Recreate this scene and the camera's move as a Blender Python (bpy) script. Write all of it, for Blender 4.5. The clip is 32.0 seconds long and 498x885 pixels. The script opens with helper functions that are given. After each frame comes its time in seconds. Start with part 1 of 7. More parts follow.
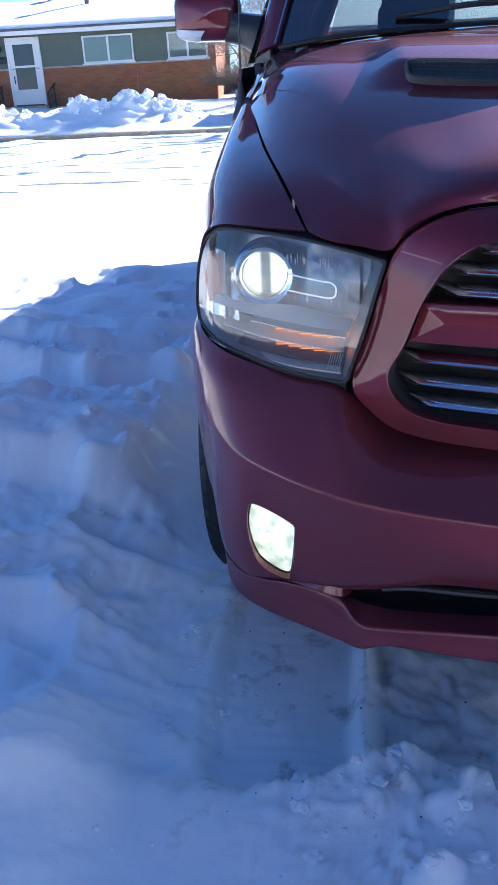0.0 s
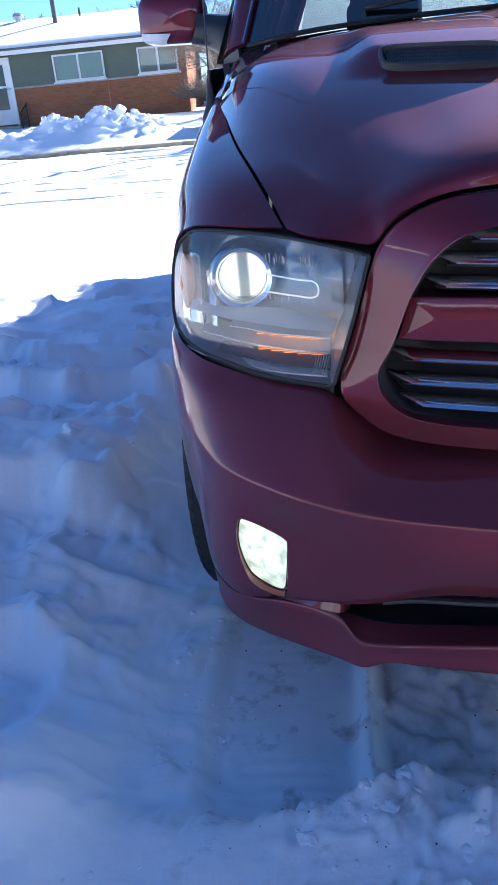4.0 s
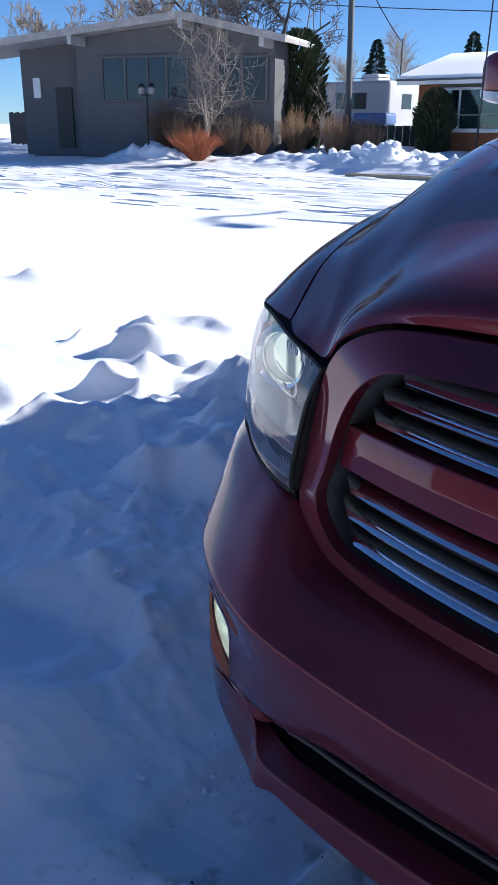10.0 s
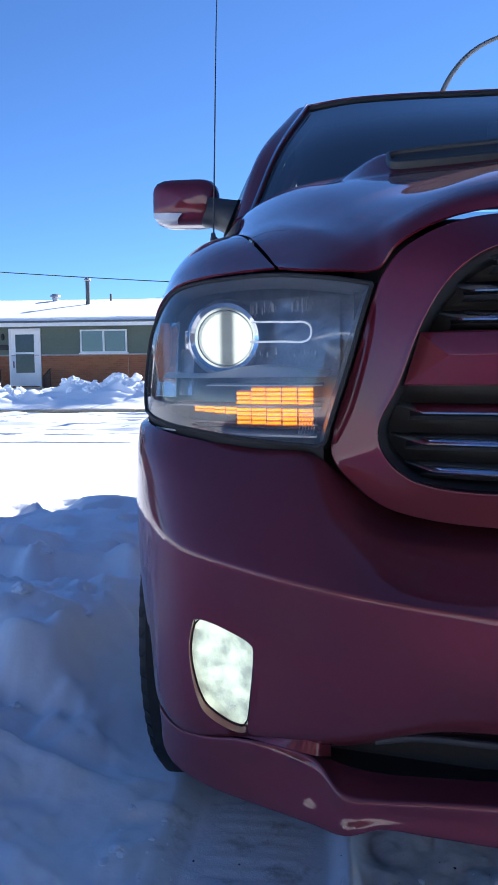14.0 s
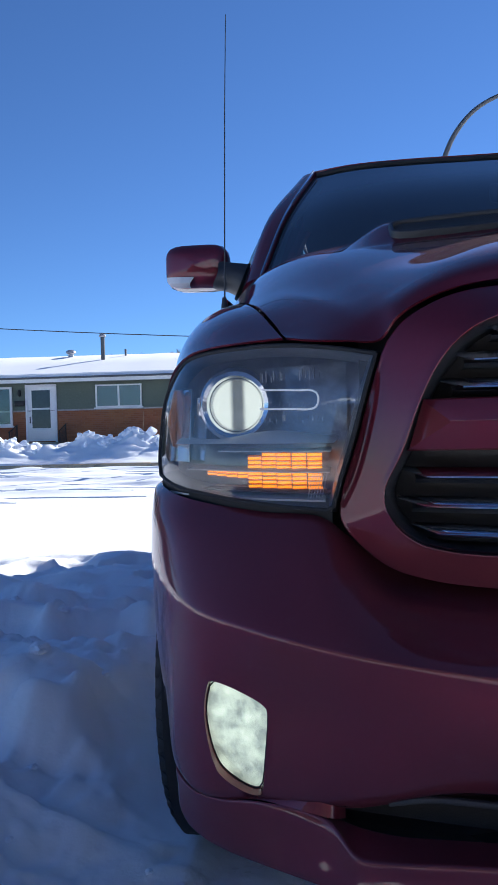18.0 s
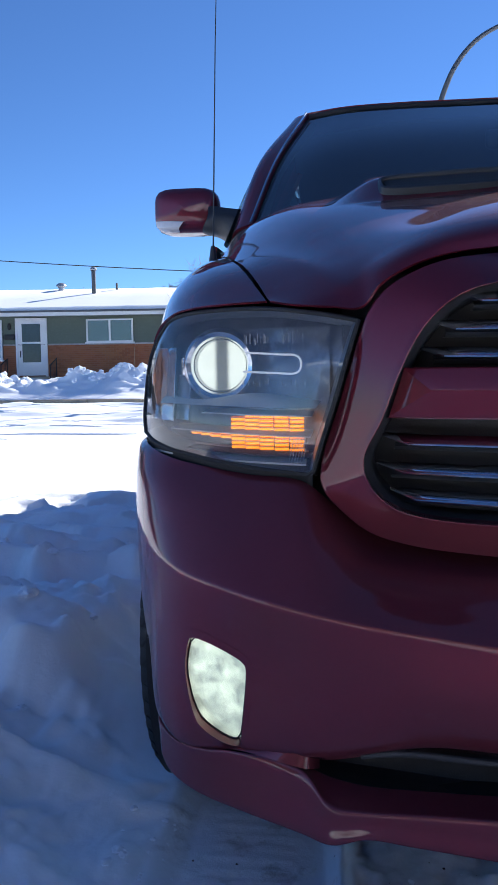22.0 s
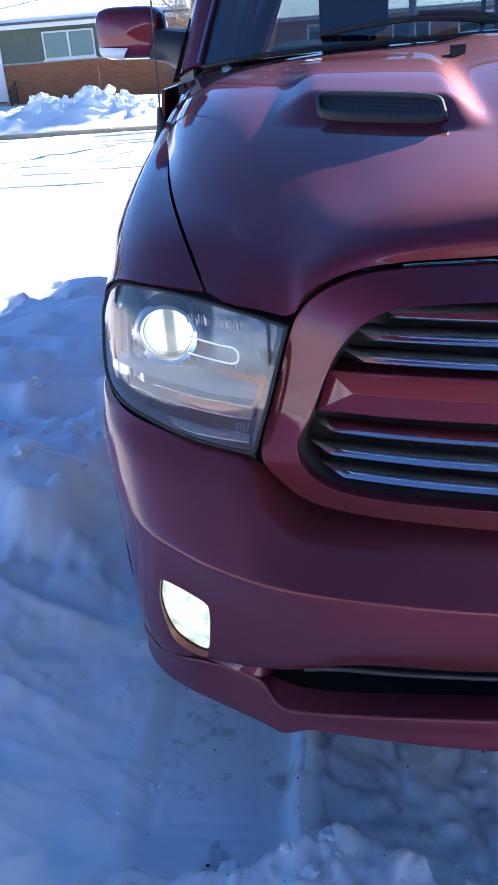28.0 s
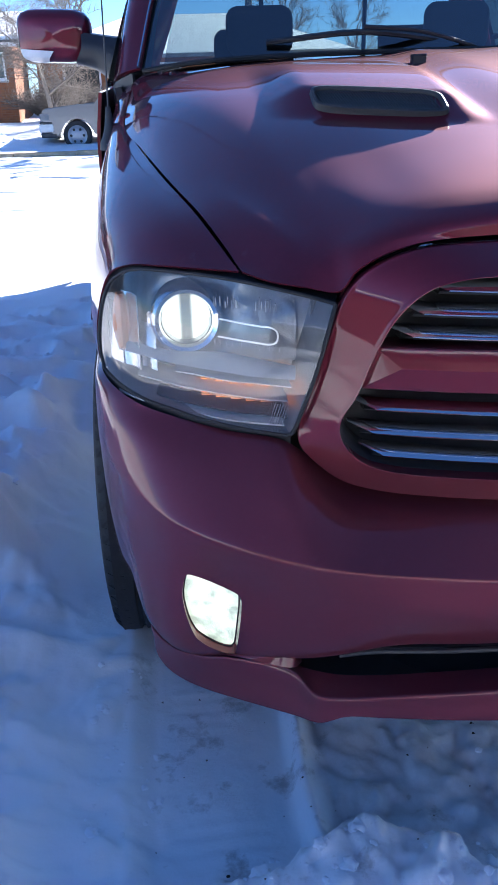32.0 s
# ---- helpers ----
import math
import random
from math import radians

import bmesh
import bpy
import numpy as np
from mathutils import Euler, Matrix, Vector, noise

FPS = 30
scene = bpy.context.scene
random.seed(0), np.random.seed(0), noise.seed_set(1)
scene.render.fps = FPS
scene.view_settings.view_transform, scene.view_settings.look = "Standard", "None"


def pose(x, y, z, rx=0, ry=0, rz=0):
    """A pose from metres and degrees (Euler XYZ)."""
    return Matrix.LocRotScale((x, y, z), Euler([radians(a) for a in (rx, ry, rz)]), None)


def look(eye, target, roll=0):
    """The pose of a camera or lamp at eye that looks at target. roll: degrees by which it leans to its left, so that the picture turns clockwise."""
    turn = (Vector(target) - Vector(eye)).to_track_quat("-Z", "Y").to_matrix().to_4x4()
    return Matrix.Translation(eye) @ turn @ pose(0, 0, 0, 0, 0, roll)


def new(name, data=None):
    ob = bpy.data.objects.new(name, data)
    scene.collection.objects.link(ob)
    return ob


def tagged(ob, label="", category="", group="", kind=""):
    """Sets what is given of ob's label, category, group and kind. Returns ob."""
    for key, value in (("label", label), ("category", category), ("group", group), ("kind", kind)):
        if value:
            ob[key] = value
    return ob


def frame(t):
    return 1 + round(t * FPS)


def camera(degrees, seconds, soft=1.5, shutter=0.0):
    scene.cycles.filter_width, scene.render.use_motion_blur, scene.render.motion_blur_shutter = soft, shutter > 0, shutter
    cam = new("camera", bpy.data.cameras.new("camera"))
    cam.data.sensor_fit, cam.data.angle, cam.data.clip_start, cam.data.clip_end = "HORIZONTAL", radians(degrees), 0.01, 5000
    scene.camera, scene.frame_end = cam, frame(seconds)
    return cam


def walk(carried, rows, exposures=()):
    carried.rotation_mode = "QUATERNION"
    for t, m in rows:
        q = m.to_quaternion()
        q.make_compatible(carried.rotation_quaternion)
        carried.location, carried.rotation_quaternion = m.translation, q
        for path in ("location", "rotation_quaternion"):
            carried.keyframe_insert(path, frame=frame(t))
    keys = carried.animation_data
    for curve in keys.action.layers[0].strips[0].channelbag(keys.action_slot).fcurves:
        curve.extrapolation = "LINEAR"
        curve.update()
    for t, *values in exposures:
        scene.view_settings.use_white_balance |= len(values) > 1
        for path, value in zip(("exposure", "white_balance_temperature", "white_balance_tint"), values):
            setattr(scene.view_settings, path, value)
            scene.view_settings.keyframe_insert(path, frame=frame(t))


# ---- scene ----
cam = camera(33.21, 32.0)
ROWS = [
    (0.0, -0.0015, 0.0003, 1.4406, 65.856, 2.949, 6.88),
    (0.5, 0.0134, 0.0177, 1.4436, 65.94, 3.294, 6.215),
    (1.0, 0.0209, 0.0418, 1.4307, 65.502, 3.689, 5.14),
    (1.5, 0.0248, 0.0531, 1.4215, 65.216, 4.096, 4.697),
    (2.0, 0.0217, 0.0477, 1.4231, 65.312, 4.262, 4.991),
    (2.5, 0.0188, 0.0353, 1.4296, 65.836, 4.459, 5.584),
    (3.0, 0.0149, 0.0256, 1.432, 66.391, 4.998, 6.187),
    (3.5, 0.0238, 0.0287, 1.43, 66.667, 5.878, 6.193),
    (4.0, -0.0053, 0.0837, 1.4054, 66.433, 5.197, 5.09),
    (4.5, -0.1198, 0.2486, 1.3352, 65.827, 1.81, 0.397),
    (6.5, -0.2262, 0.3423, 1.2439, 70.304, 1.682, -4.965),
    (7.0, -0.1097, 0.2945, 1.3343, 68.617, 0.975, 0.581),
    (7.5, 0.1851, 0.1769, 1.4745, 65.523, 2.605, 7.304),
    (8.0, 0.4638, 0.212, 1.5008, 62.934, 4.707, 11.457),
    (8.5, 0.6346, 0.3815, 1.4931, 62.657, 1.22, 18.816),
    (9.0, 0.7047, 0.4634, 1.5079, 67.712, -1.074, 30.771),
    (9.5, 0.7581, 0.4735, 1.4756, 69.456, -0.464, 39.04),
    (10.0, 0.7426, 0.4602, 1.4685, 69.141, -0.174, 41.004),
    (10.5, 0.6477, 0.4173, 1.4542, 68.635, -0.467, 34.969),
    (11.0, 0.412, 0.2855, 1.4516, 68.975, 0.353, 24.58),
    (11.5, 0.2457, 0.3364, 1.4147, 69.004, 0.91, 17.357),
    (12.0, 0.1036, 0.4189, 1.358, 69.232, 0.584, 10.797),
    (12.5, -0.0624, 0.3349, 1.2801, 72.746, -0.103, 6.335),
    (13.0, -0.0477, 0.2933, 1.0838, 80.672, 0.424, 5.421),
    (13.5, -0.0095, 0.2636, 1.0022, 85.015, 0.484, 5.482),
    (14.0, -0.009, 0.2663, 1.0089, 85.323, 0.684, 5.82),
    (14.5, -0.015, 0.2493, 1.0266, 86.703, 0.882, 6.486),
    (15.0, -0.0094, 0.2377, 1.0343, 87.803, 0.891, 6.561),
    (15.5, -0.0099, 0.2262, 1.0374, 88.471, 0.763, 6.44),
    (17.5, -0.0129, 0.2292, 1.0287, 88.963, 0.57, 6.688),
    (18.0, 0.002, 0.2272, 1.0323, 88.849, 1.575, 6.802),
    (18.5, 0.0111, 0.2228, 1.0419, 88.503, 2.123, 7.182),
    (19.0, 0.01, 0.211, 1.1046, 87.98, 2.058, 8.088),
    (19.5, 0.0079, 0.2066, 1.1021, 87.913, 1.933, 8.506),
    (20.0, 0.0123, 0.2063, 1.1046, 87.533, 1.826, 8.698),
    (20.5, 0.011, 0.2164, 1.0842, 86.36, 1.533, 8.423),
    (21.0, 0.0173, 0.2172, 1.0759, 85.208, 1.469, 7.489),
    (21.5, 0.021, 0.2163, 1.0755, 84.709, 1.361, 6.688),
    (22.0, 0.018, 0.2178, 1.0741, 84.462, 0.809, 6.266),
    (22.5, 0.0172, 0.222, 1.0736, 84.303, 0.874, 6.165),
    (23.0, 0.0136, 0.2428, 1.1, 83.073, 1.151, 6.108),
    (23.5, 0.022, 0.2874, 1.3294, 75.146, 2.044, 4.923),
    (24.0, 0.0774, 0.2353, 1.4949, 65.584, 3.55, 4.26),
    (24.5, 0.1332, 0.1674, 1.5227, 63.448, 4.969, 5.223),
    (26.5, 0.1091, 0.1711, 1.5116, 63.824, 5.186, 7.191),
    (27.0, 0.1181, 0.176, 1.5148, 64.092, 4.809, 5.901),
    (27.5, 0.1217, 0.1817, 1.5222, 64.95, 4.7, 4.959),
    (28.0, 0.118, 0.1824, 1.5161, 65.126, 4.153, 4.842),
    (28.5, 0.089, 0.1717, 1.4934, 64.714, 3.485, 4.871),
    (29.0, -0.0566, 0.171, 1.4828, 64.934, 2.877, 0.095),
    (29.5, -0.1758, 0.1754, 1.4687, 64.935, 3.232, -3.8),
    (30.0, -0.192, 0.1787, 1.4548, 64.59, 3.321, -4.834),
    (30.5, -0.207, 0.1755, 1.4459, 64.997, 2.19, -5.915),
    (31.0, -0.2139, 0.1729, 1.4439, 65.637, 1.548, -5.989),
    (31.5, -0.2133, 0.1775, 1.4436, 66.168, 1.48, -5.939),
    (32.0, -0.2115, 0.1745, 1.4449, 66.892, 1.637, -5.817),
]
EXPOSURES = [(t, e + .30, 6250, 10) for t, e in ((0, 1.25), (4.5, 1.25), (6.5, 1.25), (7.5, 1.5), (8, 2.0), (8.5, 2.2), (9, 2.3), (9.5, 1.0), (10, .4), (10.5, .5), (11, 1.1), (12, 1.6), (13, 1.35), (13.5, 1.0), (14, .9), (15, .33), (18, .4), (19, .2), (20, .2), (21, .32), (22, .6), (23, .75), (23.5, 1.1), (24, 1.5), (27, 1.45), (32, 1.35))]
walk(cam, [(t, pose(x, y, z, a, b, c)) for t, x, y, z, a, b, c in ROWS], EXPOSURES)

# ---- light: low winter sun ahead to the right, clear blue sky ----
SUN = Vector((1.14, 1.32, 0.90)).normalized()
world = bpy.data.worlds.new("world")
scene.world = world
world.use_nodes = True
wn = world.node_tree.nodes
sky = wn.new("ShaderNodeTexSky")
sky.sky_type = "NISHITA"
sky.sun_disc = False
sky.sun_elevation = math.asin(SUN.z)
sky.sun_rotation = math.atan2(SUN.x, SUN.y)
sky.altitude, sky.air_density, sky.dust_density, sky.ozone_density = 2200, 0.9, 0.0, 6.0
deep = wn.new("ShaderNodeMix")
deep.data_type, deep.blend_type = "RGBA", "MULTIPLY"
deep.inputs["Factor"].default_value = 1.0
deep.inputs["B"].default_value = (0.84, 0.98, 1.13, 1)
world.node_tree.links.new(sky.outputs[0], deep.inputs["A"])
world.node_tree.links.new(deep.outputs["Result"], wn["Background"].inputs[0])
wn["Background"].inputs[1].default_value = 0.078
sun = bpy.data.lights.new("sun", "SUN")
sun.energy, sun.angle, sun.color = 5.0, radians(0.53), (1.0, 0.965, 0.92)
sun_ob = new("sun", sun)
sun_ob.matrix_basis = look(SUN * 50, (0, 0, 0))


# ---- materials ----
def nodes_of(name):
    m = bpy.data.materials.new(name)
    m.use_nodes = True
    nt = m.node_tree
    return m, nt, nt.nodes["Principled BSDF"]


def put(nt, kind, **kw):
    n = nt.nodes.new(kind)
    for k, v in kw.items():
        n.inputs[k].default_value = v
    return n


def plain(name, col, rough=0.5, metal=0.0, vary=0.12, scale=8.0, bump=0.0, bump_scale=60.0, coat=0.0, dist=0.004, dark=None, emit=None, power=0.0):
    """A surface with two scales of variation in colour and a fine relief."""
    m, nt, b = nodes_of(name)
    L = nt.links
    tc = nt.nodes.new("ShaderNodeTexCoord")
    n1 = put(nt, "ShaderNodeTexNoise", Scale=scale, Detail=5.0)
    n2 = put(nt, "ShaderNodeTexNoise", Scale=scale * 9, Detail=3.0)
    L.new(tc.outputs["Object"], n1.inputs["Vector"])
    L.new(tc.outputs["Object"], n2.inputs["Vector"])
    ad = nt.nodes.new("ShaderNodeMath")
    ad.operation = "ADD"
    L.new(n1.outputs["Fac"], ad.inputs[0])
    L.new(n2.outputs["Fac"], ad.inputs[1])
    r = nt.nodes.new("ShaderNodeValToRGB")
    r.color_ramp.elements[0].position, r.color_ramp.elements[1].position = 0.33, 0.67
    lo = dark if dark else tuple(c * (1 - vary) for c in col)
    hi = tuple(min(1, c * (1 + vary)) for c in col)
    r.color_ramp.elements[0].color, r.color_ramp.elements[1].color = (*lo, 1), (*hi, 1)
    hv = nt.nodes.new("ShaderNodeMath")
    hv.operation = "MULTIPLY"
    hv.inputs[1].default_value = 0.5
    L.new(ad.outputs[0], hv.inputs[0])
    L.new(hv.outputs[0], r.inputs[0])
    L.new(r.outputs[0], b.inputs["Base Color"])
    b.inputs["Roughness"].default_value, b.inputs["Metallic"].default_value = rough, metal
    b.inputs["Coat Weight"].default_value, b.inputs["Coat Roughness"].default_value = coat, 0.04
    if bump:
        bn = put(nt, "ShaderNodeTexNoise", Scale=bump_scale, Detail=6.0)
        L.new(tc.outputs["Object"], bn.inputs["Vector"])
        bp = put(nt, "ShaderNodeBump", Strength=bump, Distance=dist)
        L.new(bn.outputs["Fac"], bp.inputs["Height"])
        L.new(bp.outputs[0], b.inputs["Normal"])
    if emit:
        b.inputs["Emission Color"].default_value = (*emit, 1)
        b.inputs["Emission Strength"].default_value = power
    return m


def clear(name, tint=(1, 1, 1), gloss=0.03, ior=0.045, haze=0.0):
    """Thin glass: mostly see-through, mirror-like at a slant."""
    m, nt, b = nodes_of(name)
    nt.nodes.remove(b)
    out = nt.nodes["Material Output"]
    tr = nt.nodes.new("ShaderNodeBsdfTransparent")
    tr.inputs[0].default_value = (*tint, 1)
    gl = put(nt, "ShaderNodeBsdfGlossy", Roughness=gloss)
    lw = put(nt, "ShaderNodeLayerWeight", Blend=0.5)
    pw = nt.nodes.new("ShaderNodeMath")
    pw.operation = "POWER"
    pw.inputs[1].default_value = 4.0
    nt.links.new(lw.outputs["Facing"], pw.inputs[0])
    fr = put(nt, "ShaderNodeMapRange", **{"To Min": ior, "To Max": 0.95})
    nt.links.new(pw.outputs[0], fr.inputs["Value"])
    mx = nt.nodes.new("ShaderNodeMixShader")
    nt.links.new(fr.outputs[0], mx.inputs[0])
    nt.links.new(tr.outputs[0], mx.inputs[1])
    nt.links.new(gl.outputs[0], mx.inputs[2])
    last = mx
    if haze:
        df = put(nt, "ShaderNodeBsdfDiffuse", Color=(0.75, 0.76, 0.76, 1))
        tc = nt.nodes.new("ShaderNodeTexCoord")
        nz = put(nt, "ShaderNodeTexNoise", Scale=14.0, Detail=5.0)
        nt.links.new(tc.outputs["Object"], nz.inputs["Vector"])
        mr = put(nt, "ShaderNodeMapRange", **{"From Min": 0.3, "From Max": 0.7, "To Min": haze * 0.5, "To Max": haze * 1.5})
        nt.links.new(nz.outputs["Fac"], mr.inputs["Value"])
        last = nt.nodes.new("ShaderNodeMixShader")
        nt.links.new(mr.outputs[0], last.inputs[0])
        nt.links.new(mx.outputs[0], last.inputs[1])
        nt.links.new(df.outputs[0], last.inputs[2])
    nt.links.new(last.outputs[0], out.inputs[0])
    return m


def lamp_glow(name, x0, colour, side, middle):
    """The lit glass of a projector: bright towards its sides, dim in the middle."""
    m, nt, b = nodes_of(name)
    tc = nt.nodes.new("ShaderNodeTexCoord")
    sp = nt.nodes.new("ShaderNodeSeparateXYZ")
    nt.links.new(tc.outputs["Object"], sp.inputs[0])
    df = nt.nodes.new("ShaderNodeMath")
    df.operation = "SUBTRACT"
    df.inputs[1].default_value = x0
    nt.links.new(sp.outputs["X"], df.inputs[0])
    ab = nt.nodes.new("ShaderNodeMath")
    ab.operation = "ABSOLUTE"
    nt.links.new(df.outputs[0], ab.inputs[0])
    mr = put(nt, "ShaderNodeMapRange", **{"From Min": 0.006, "From Max": 0.016, "To Min": middle, "To Max": side})
    mr.interpolation_type = "SMOOTHSTEP"
    nt.links.new(ab.outputs[0], mr.inputs["Value"])
    nt.links.new(mr.outputs[0], b.inputs["Emission Strength"])
    b.inputs["Emission Color"].default_value = (*colour, 1)
    b.inputs["Base Color"].default_value, b.inputs["Roughness"].default_value = (0.10, 0.12, 0.11, 1), 0.12
    return m


def facet_glow(name, colour, lo, hi):
    """A lit lamp face with pressed facets."""
    m, nt, b = nodes_of(name)
    tc = nt.nodes.new("ShaderNodeTexCoord")
    v = put(nt, "ShaderNodeTexNoise", Scale=34.0, Detail=5.0, Roughness=0.6)
    nt.links.new(tc.outputs["Object"], v.inputs["Vector"])
    mr = put(nt, "ShaderNodeMapRange", **{"From Min": 0.38, "From Max": 0.68, "To Min": lo, "To Max": hi})
    nt.links.new(v.outputs["Fac"], mr.inputs["Value"])
    nt.links.new(mr.outputs[0], b.inputs["Emission Strength"])
    b.inputs["Emission Color"].default_value = (*colour, 1)
    b.inputs["Base Color"].default_value, b.inputs["Roughness"].default_value = (0.7, 0.75, 0.6, 1), 0.25
    return m


def car_paint():
    m, nt, b = nodes_of("red_paint")
    L = nt.links
    tc = nt.nodes.new("ShaderNodeTexCoord")
    fl = put(nt, "ShaderNodeTexVoronoi", Scale=2600.0)
    L.new(tc.outputs["Object"], fl.inputs["Vector"])
    r = nt.nodes.new("ShaderNodeValToRGB")
    r.color_ramp.elements[0].color, r.color_ramp.elements[1].color = (0.104, 0.0072, 0.0175, 1), (0.240, 0.0165, 0.039, 1)
    L.new(fl.outputs["Color"], r.inputs[0])
    dust = put(nt, "ShaderNodeTexNoise", Scale=26.0, Detail=8.0, Roughness=0.7)
    L.new(tc.outputs["Object"], dust.inputs["Vector"])
    dm = put(nt, "ShaderNodeMapRange", **{"From Min": 0.62, "From Max": 0.80, "To Max": 0.10})
    L.new(dust.outputs["Fac"], dm.inputs["Value"])
    dx = nt.nodes.new("ShaderNodeMix")
    dx.data_type = "RGBA"
    dx.inputs["B"].default_value = (0.38, 0.34, 0.34, 1)
    L.new(dm.outputs[0], dx.inputs["Factor"])
    L.new(r.outputs[0], dx.inputs["A"])
    L.new(dx.outputs["Result"], b.inputs["Base Color"])
    b.inputs["Metallic"].default_value, b.inputs["Roughness"].default_value = 0.85, 0.62
    b.inputs["Specular IOR Level"].default_value = 0.28
    b.inputs["Coat IOR"].default_value = 1.52
    b.inputs["Coat Weight"].default_value = 1.0
    dirt = put(nt, "ShaderNodeTexNoise", Scale=3.0, Detail=7.0)
    L.new(tc.outputs["Object"], dirt.inputs["Vector"])
    rr = nt.nodes.new("ShaderNodeMapRange")
    rr.inputs["From Min"].default_value, rr.inputs["From Max"].default_value = 0.45, 0.8
    rr.inputs["To Min"].default_value, rr.inputs["To Max"].default_value = 0.02, 0.06
    L.new(dirt.outputs["Fac"], rr.inputs["Value"])
    L.new(rr.outputs[0], b.inputs["Coat Roughness"])
    bn = put(nt, "ShaderNodeTexNoise", Scale=380.0, Detail=1.0)
    L.new(tc.outputs["Object"], bn.inputs["Vector"])
    bp = put(nt, "ShaderNodeBump", Strength=0.012, Distance=0.001)
    L.new(bn.outputs["Fac"], bp.inputs["Height"])
    L.new(bp.outputs[0], b.inputs["Coat Normal"])
    # pale veil mixed into the lower panels' colour to lift their dark shade
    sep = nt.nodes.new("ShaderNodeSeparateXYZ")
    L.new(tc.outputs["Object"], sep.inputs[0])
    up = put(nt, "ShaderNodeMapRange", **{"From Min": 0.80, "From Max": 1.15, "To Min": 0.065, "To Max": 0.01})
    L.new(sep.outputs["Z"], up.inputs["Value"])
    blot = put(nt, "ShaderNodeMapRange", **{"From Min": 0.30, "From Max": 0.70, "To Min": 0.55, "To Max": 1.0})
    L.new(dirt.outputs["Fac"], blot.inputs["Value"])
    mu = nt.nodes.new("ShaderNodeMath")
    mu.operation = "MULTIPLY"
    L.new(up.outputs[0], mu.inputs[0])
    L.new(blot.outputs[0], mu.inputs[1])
    veil = put(nt, "ShaderNodeBsdfDiffuse")
    veil.inputs["Color"].default_value = (0.30, 0.25, 0.26, 1)
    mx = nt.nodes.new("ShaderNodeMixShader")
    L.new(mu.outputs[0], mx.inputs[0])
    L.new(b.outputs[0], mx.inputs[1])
    L.new(veil.outputs[0], mx.inputs[2])
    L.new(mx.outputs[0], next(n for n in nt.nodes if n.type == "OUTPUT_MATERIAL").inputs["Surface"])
    return m


def snow_mat():
    """Snow, trodden and soiled with grit where the truck has driven."""
    m, nt, b = nodes_of("snow")
    L = nt.links
    tc = nt.nodes.new("ShaderNodeTexCoord")
    sep = nt.nodes.new("ShaderNodeSeparateXYZ")
    L.new(tc.outputs["Object"], sep.inputs[0])

    def band(axis, a0, a1, b0, b1):
        up = put(nt, "ShaderNodeMapRange", **{"From Min": a0, "From Max": a1})
        dn = put(nt, "ShaderNodeMapRange", **{"From Min": b0, "From Max": b1, "To Min": 1.0, "To Max": 0.0})
        for q in (up, dn):
            L.new(sep.outputs[axis], q.inputs["Value"])
        mu = nt.nodes.new("ShaderNodeMath")
        mu.operation = "MULTIPLY"
        L.new(up.outputs[0], mu.inputs[0])
        L.new(dn.outputs[0], mu.inputs[1])
        return mu

    def times(p, q):
        mu = nt.nodes.new("ShaderNodeMath")
        mu.operation = "MULTIPLY"
        L.new(p.outputs[0], mu.inputs[0])
        L.new(q.outputs[0], mu.inputs[1])
        return mu

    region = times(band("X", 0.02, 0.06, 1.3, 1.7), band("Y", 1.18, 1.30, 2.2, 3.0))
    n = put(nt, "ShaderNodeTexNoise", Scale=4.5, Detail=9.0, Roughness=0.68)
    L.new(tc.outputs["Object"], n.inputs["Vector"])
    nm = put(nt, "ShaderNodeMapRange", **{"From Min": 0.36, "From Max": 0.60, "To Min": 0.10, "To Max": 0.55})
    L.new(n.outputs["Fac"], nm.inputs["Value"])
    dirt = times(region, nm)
    n2 = put(nt, "ShaderNodeTexNoise", Scale=10.0, Detail=8.0, Roughness=0.68)
    L.new(tc.outputs["Object"], n2.inputs["Vector"])
    nm2 = put(nt, "ShaderNodeMapRange", **{"From Min": 0.545, "From Max": 0.69, "To Max": 0.75})
    L.new(n2.outputs["Fac"], nm2.inputs["Value"])
    reg2 = times(band("X", -0.46, -0.30, 1.4, 2.5), band("Y", 1.0, 1.2, 2.4, 3.0))
    grit = times(reg2, nm2)
    # shade of tyre and plough ruts along the street, put into the colour
    mp = nt.nodes.new("ShaderNodeMapping")
    mp.inputs["Scale"].default_value = (0.16, 5.0, 1.0)
    L.new(tc.outputs["Object"], mp.inputs["Vector"])
    n3 = put(nt, "ShaderNodeTexNoise", Scale=1.6, Detail=6.0, Roughness=0.7)
    L.new(mp.outputs[0], n3.inputs["Vector"])
    nm3 = put(nt, "ShaderNodeMapRange", **{"From Min": 0.58, "From Max": 0.66, "To Max": 0.5})
    L.new(n3.outputs["Fac"], nm3.inputs["Value"])
    rut_shade = times(band("Y", 11.0, 13.5, 20.9, 21.9), nm3)
    mx0 = nt.nodes.new("ShaderNodeMath")
    mx0.operation = "MAXIMUM"
    L.new(rut_shade.outputs[0], mx0.inputs[0])
    L.new(grit.outputs[0], mx0.inputs[1])
    mxm = nt.nodes.new("ShaderNodeMath")
    mxm.operation = "MAXIMUM"
    L.new(dirt.outputs[0], mxm.inputs[0])
    L.new(mx0.outputs[0], mxm.inputs[1])
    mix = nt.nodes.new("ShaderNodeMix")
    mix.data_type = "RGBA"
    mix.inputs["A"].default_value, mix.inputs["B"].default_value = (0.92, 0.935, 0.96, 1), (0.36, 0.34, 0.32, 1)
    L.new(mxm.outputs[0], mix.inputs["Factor"])
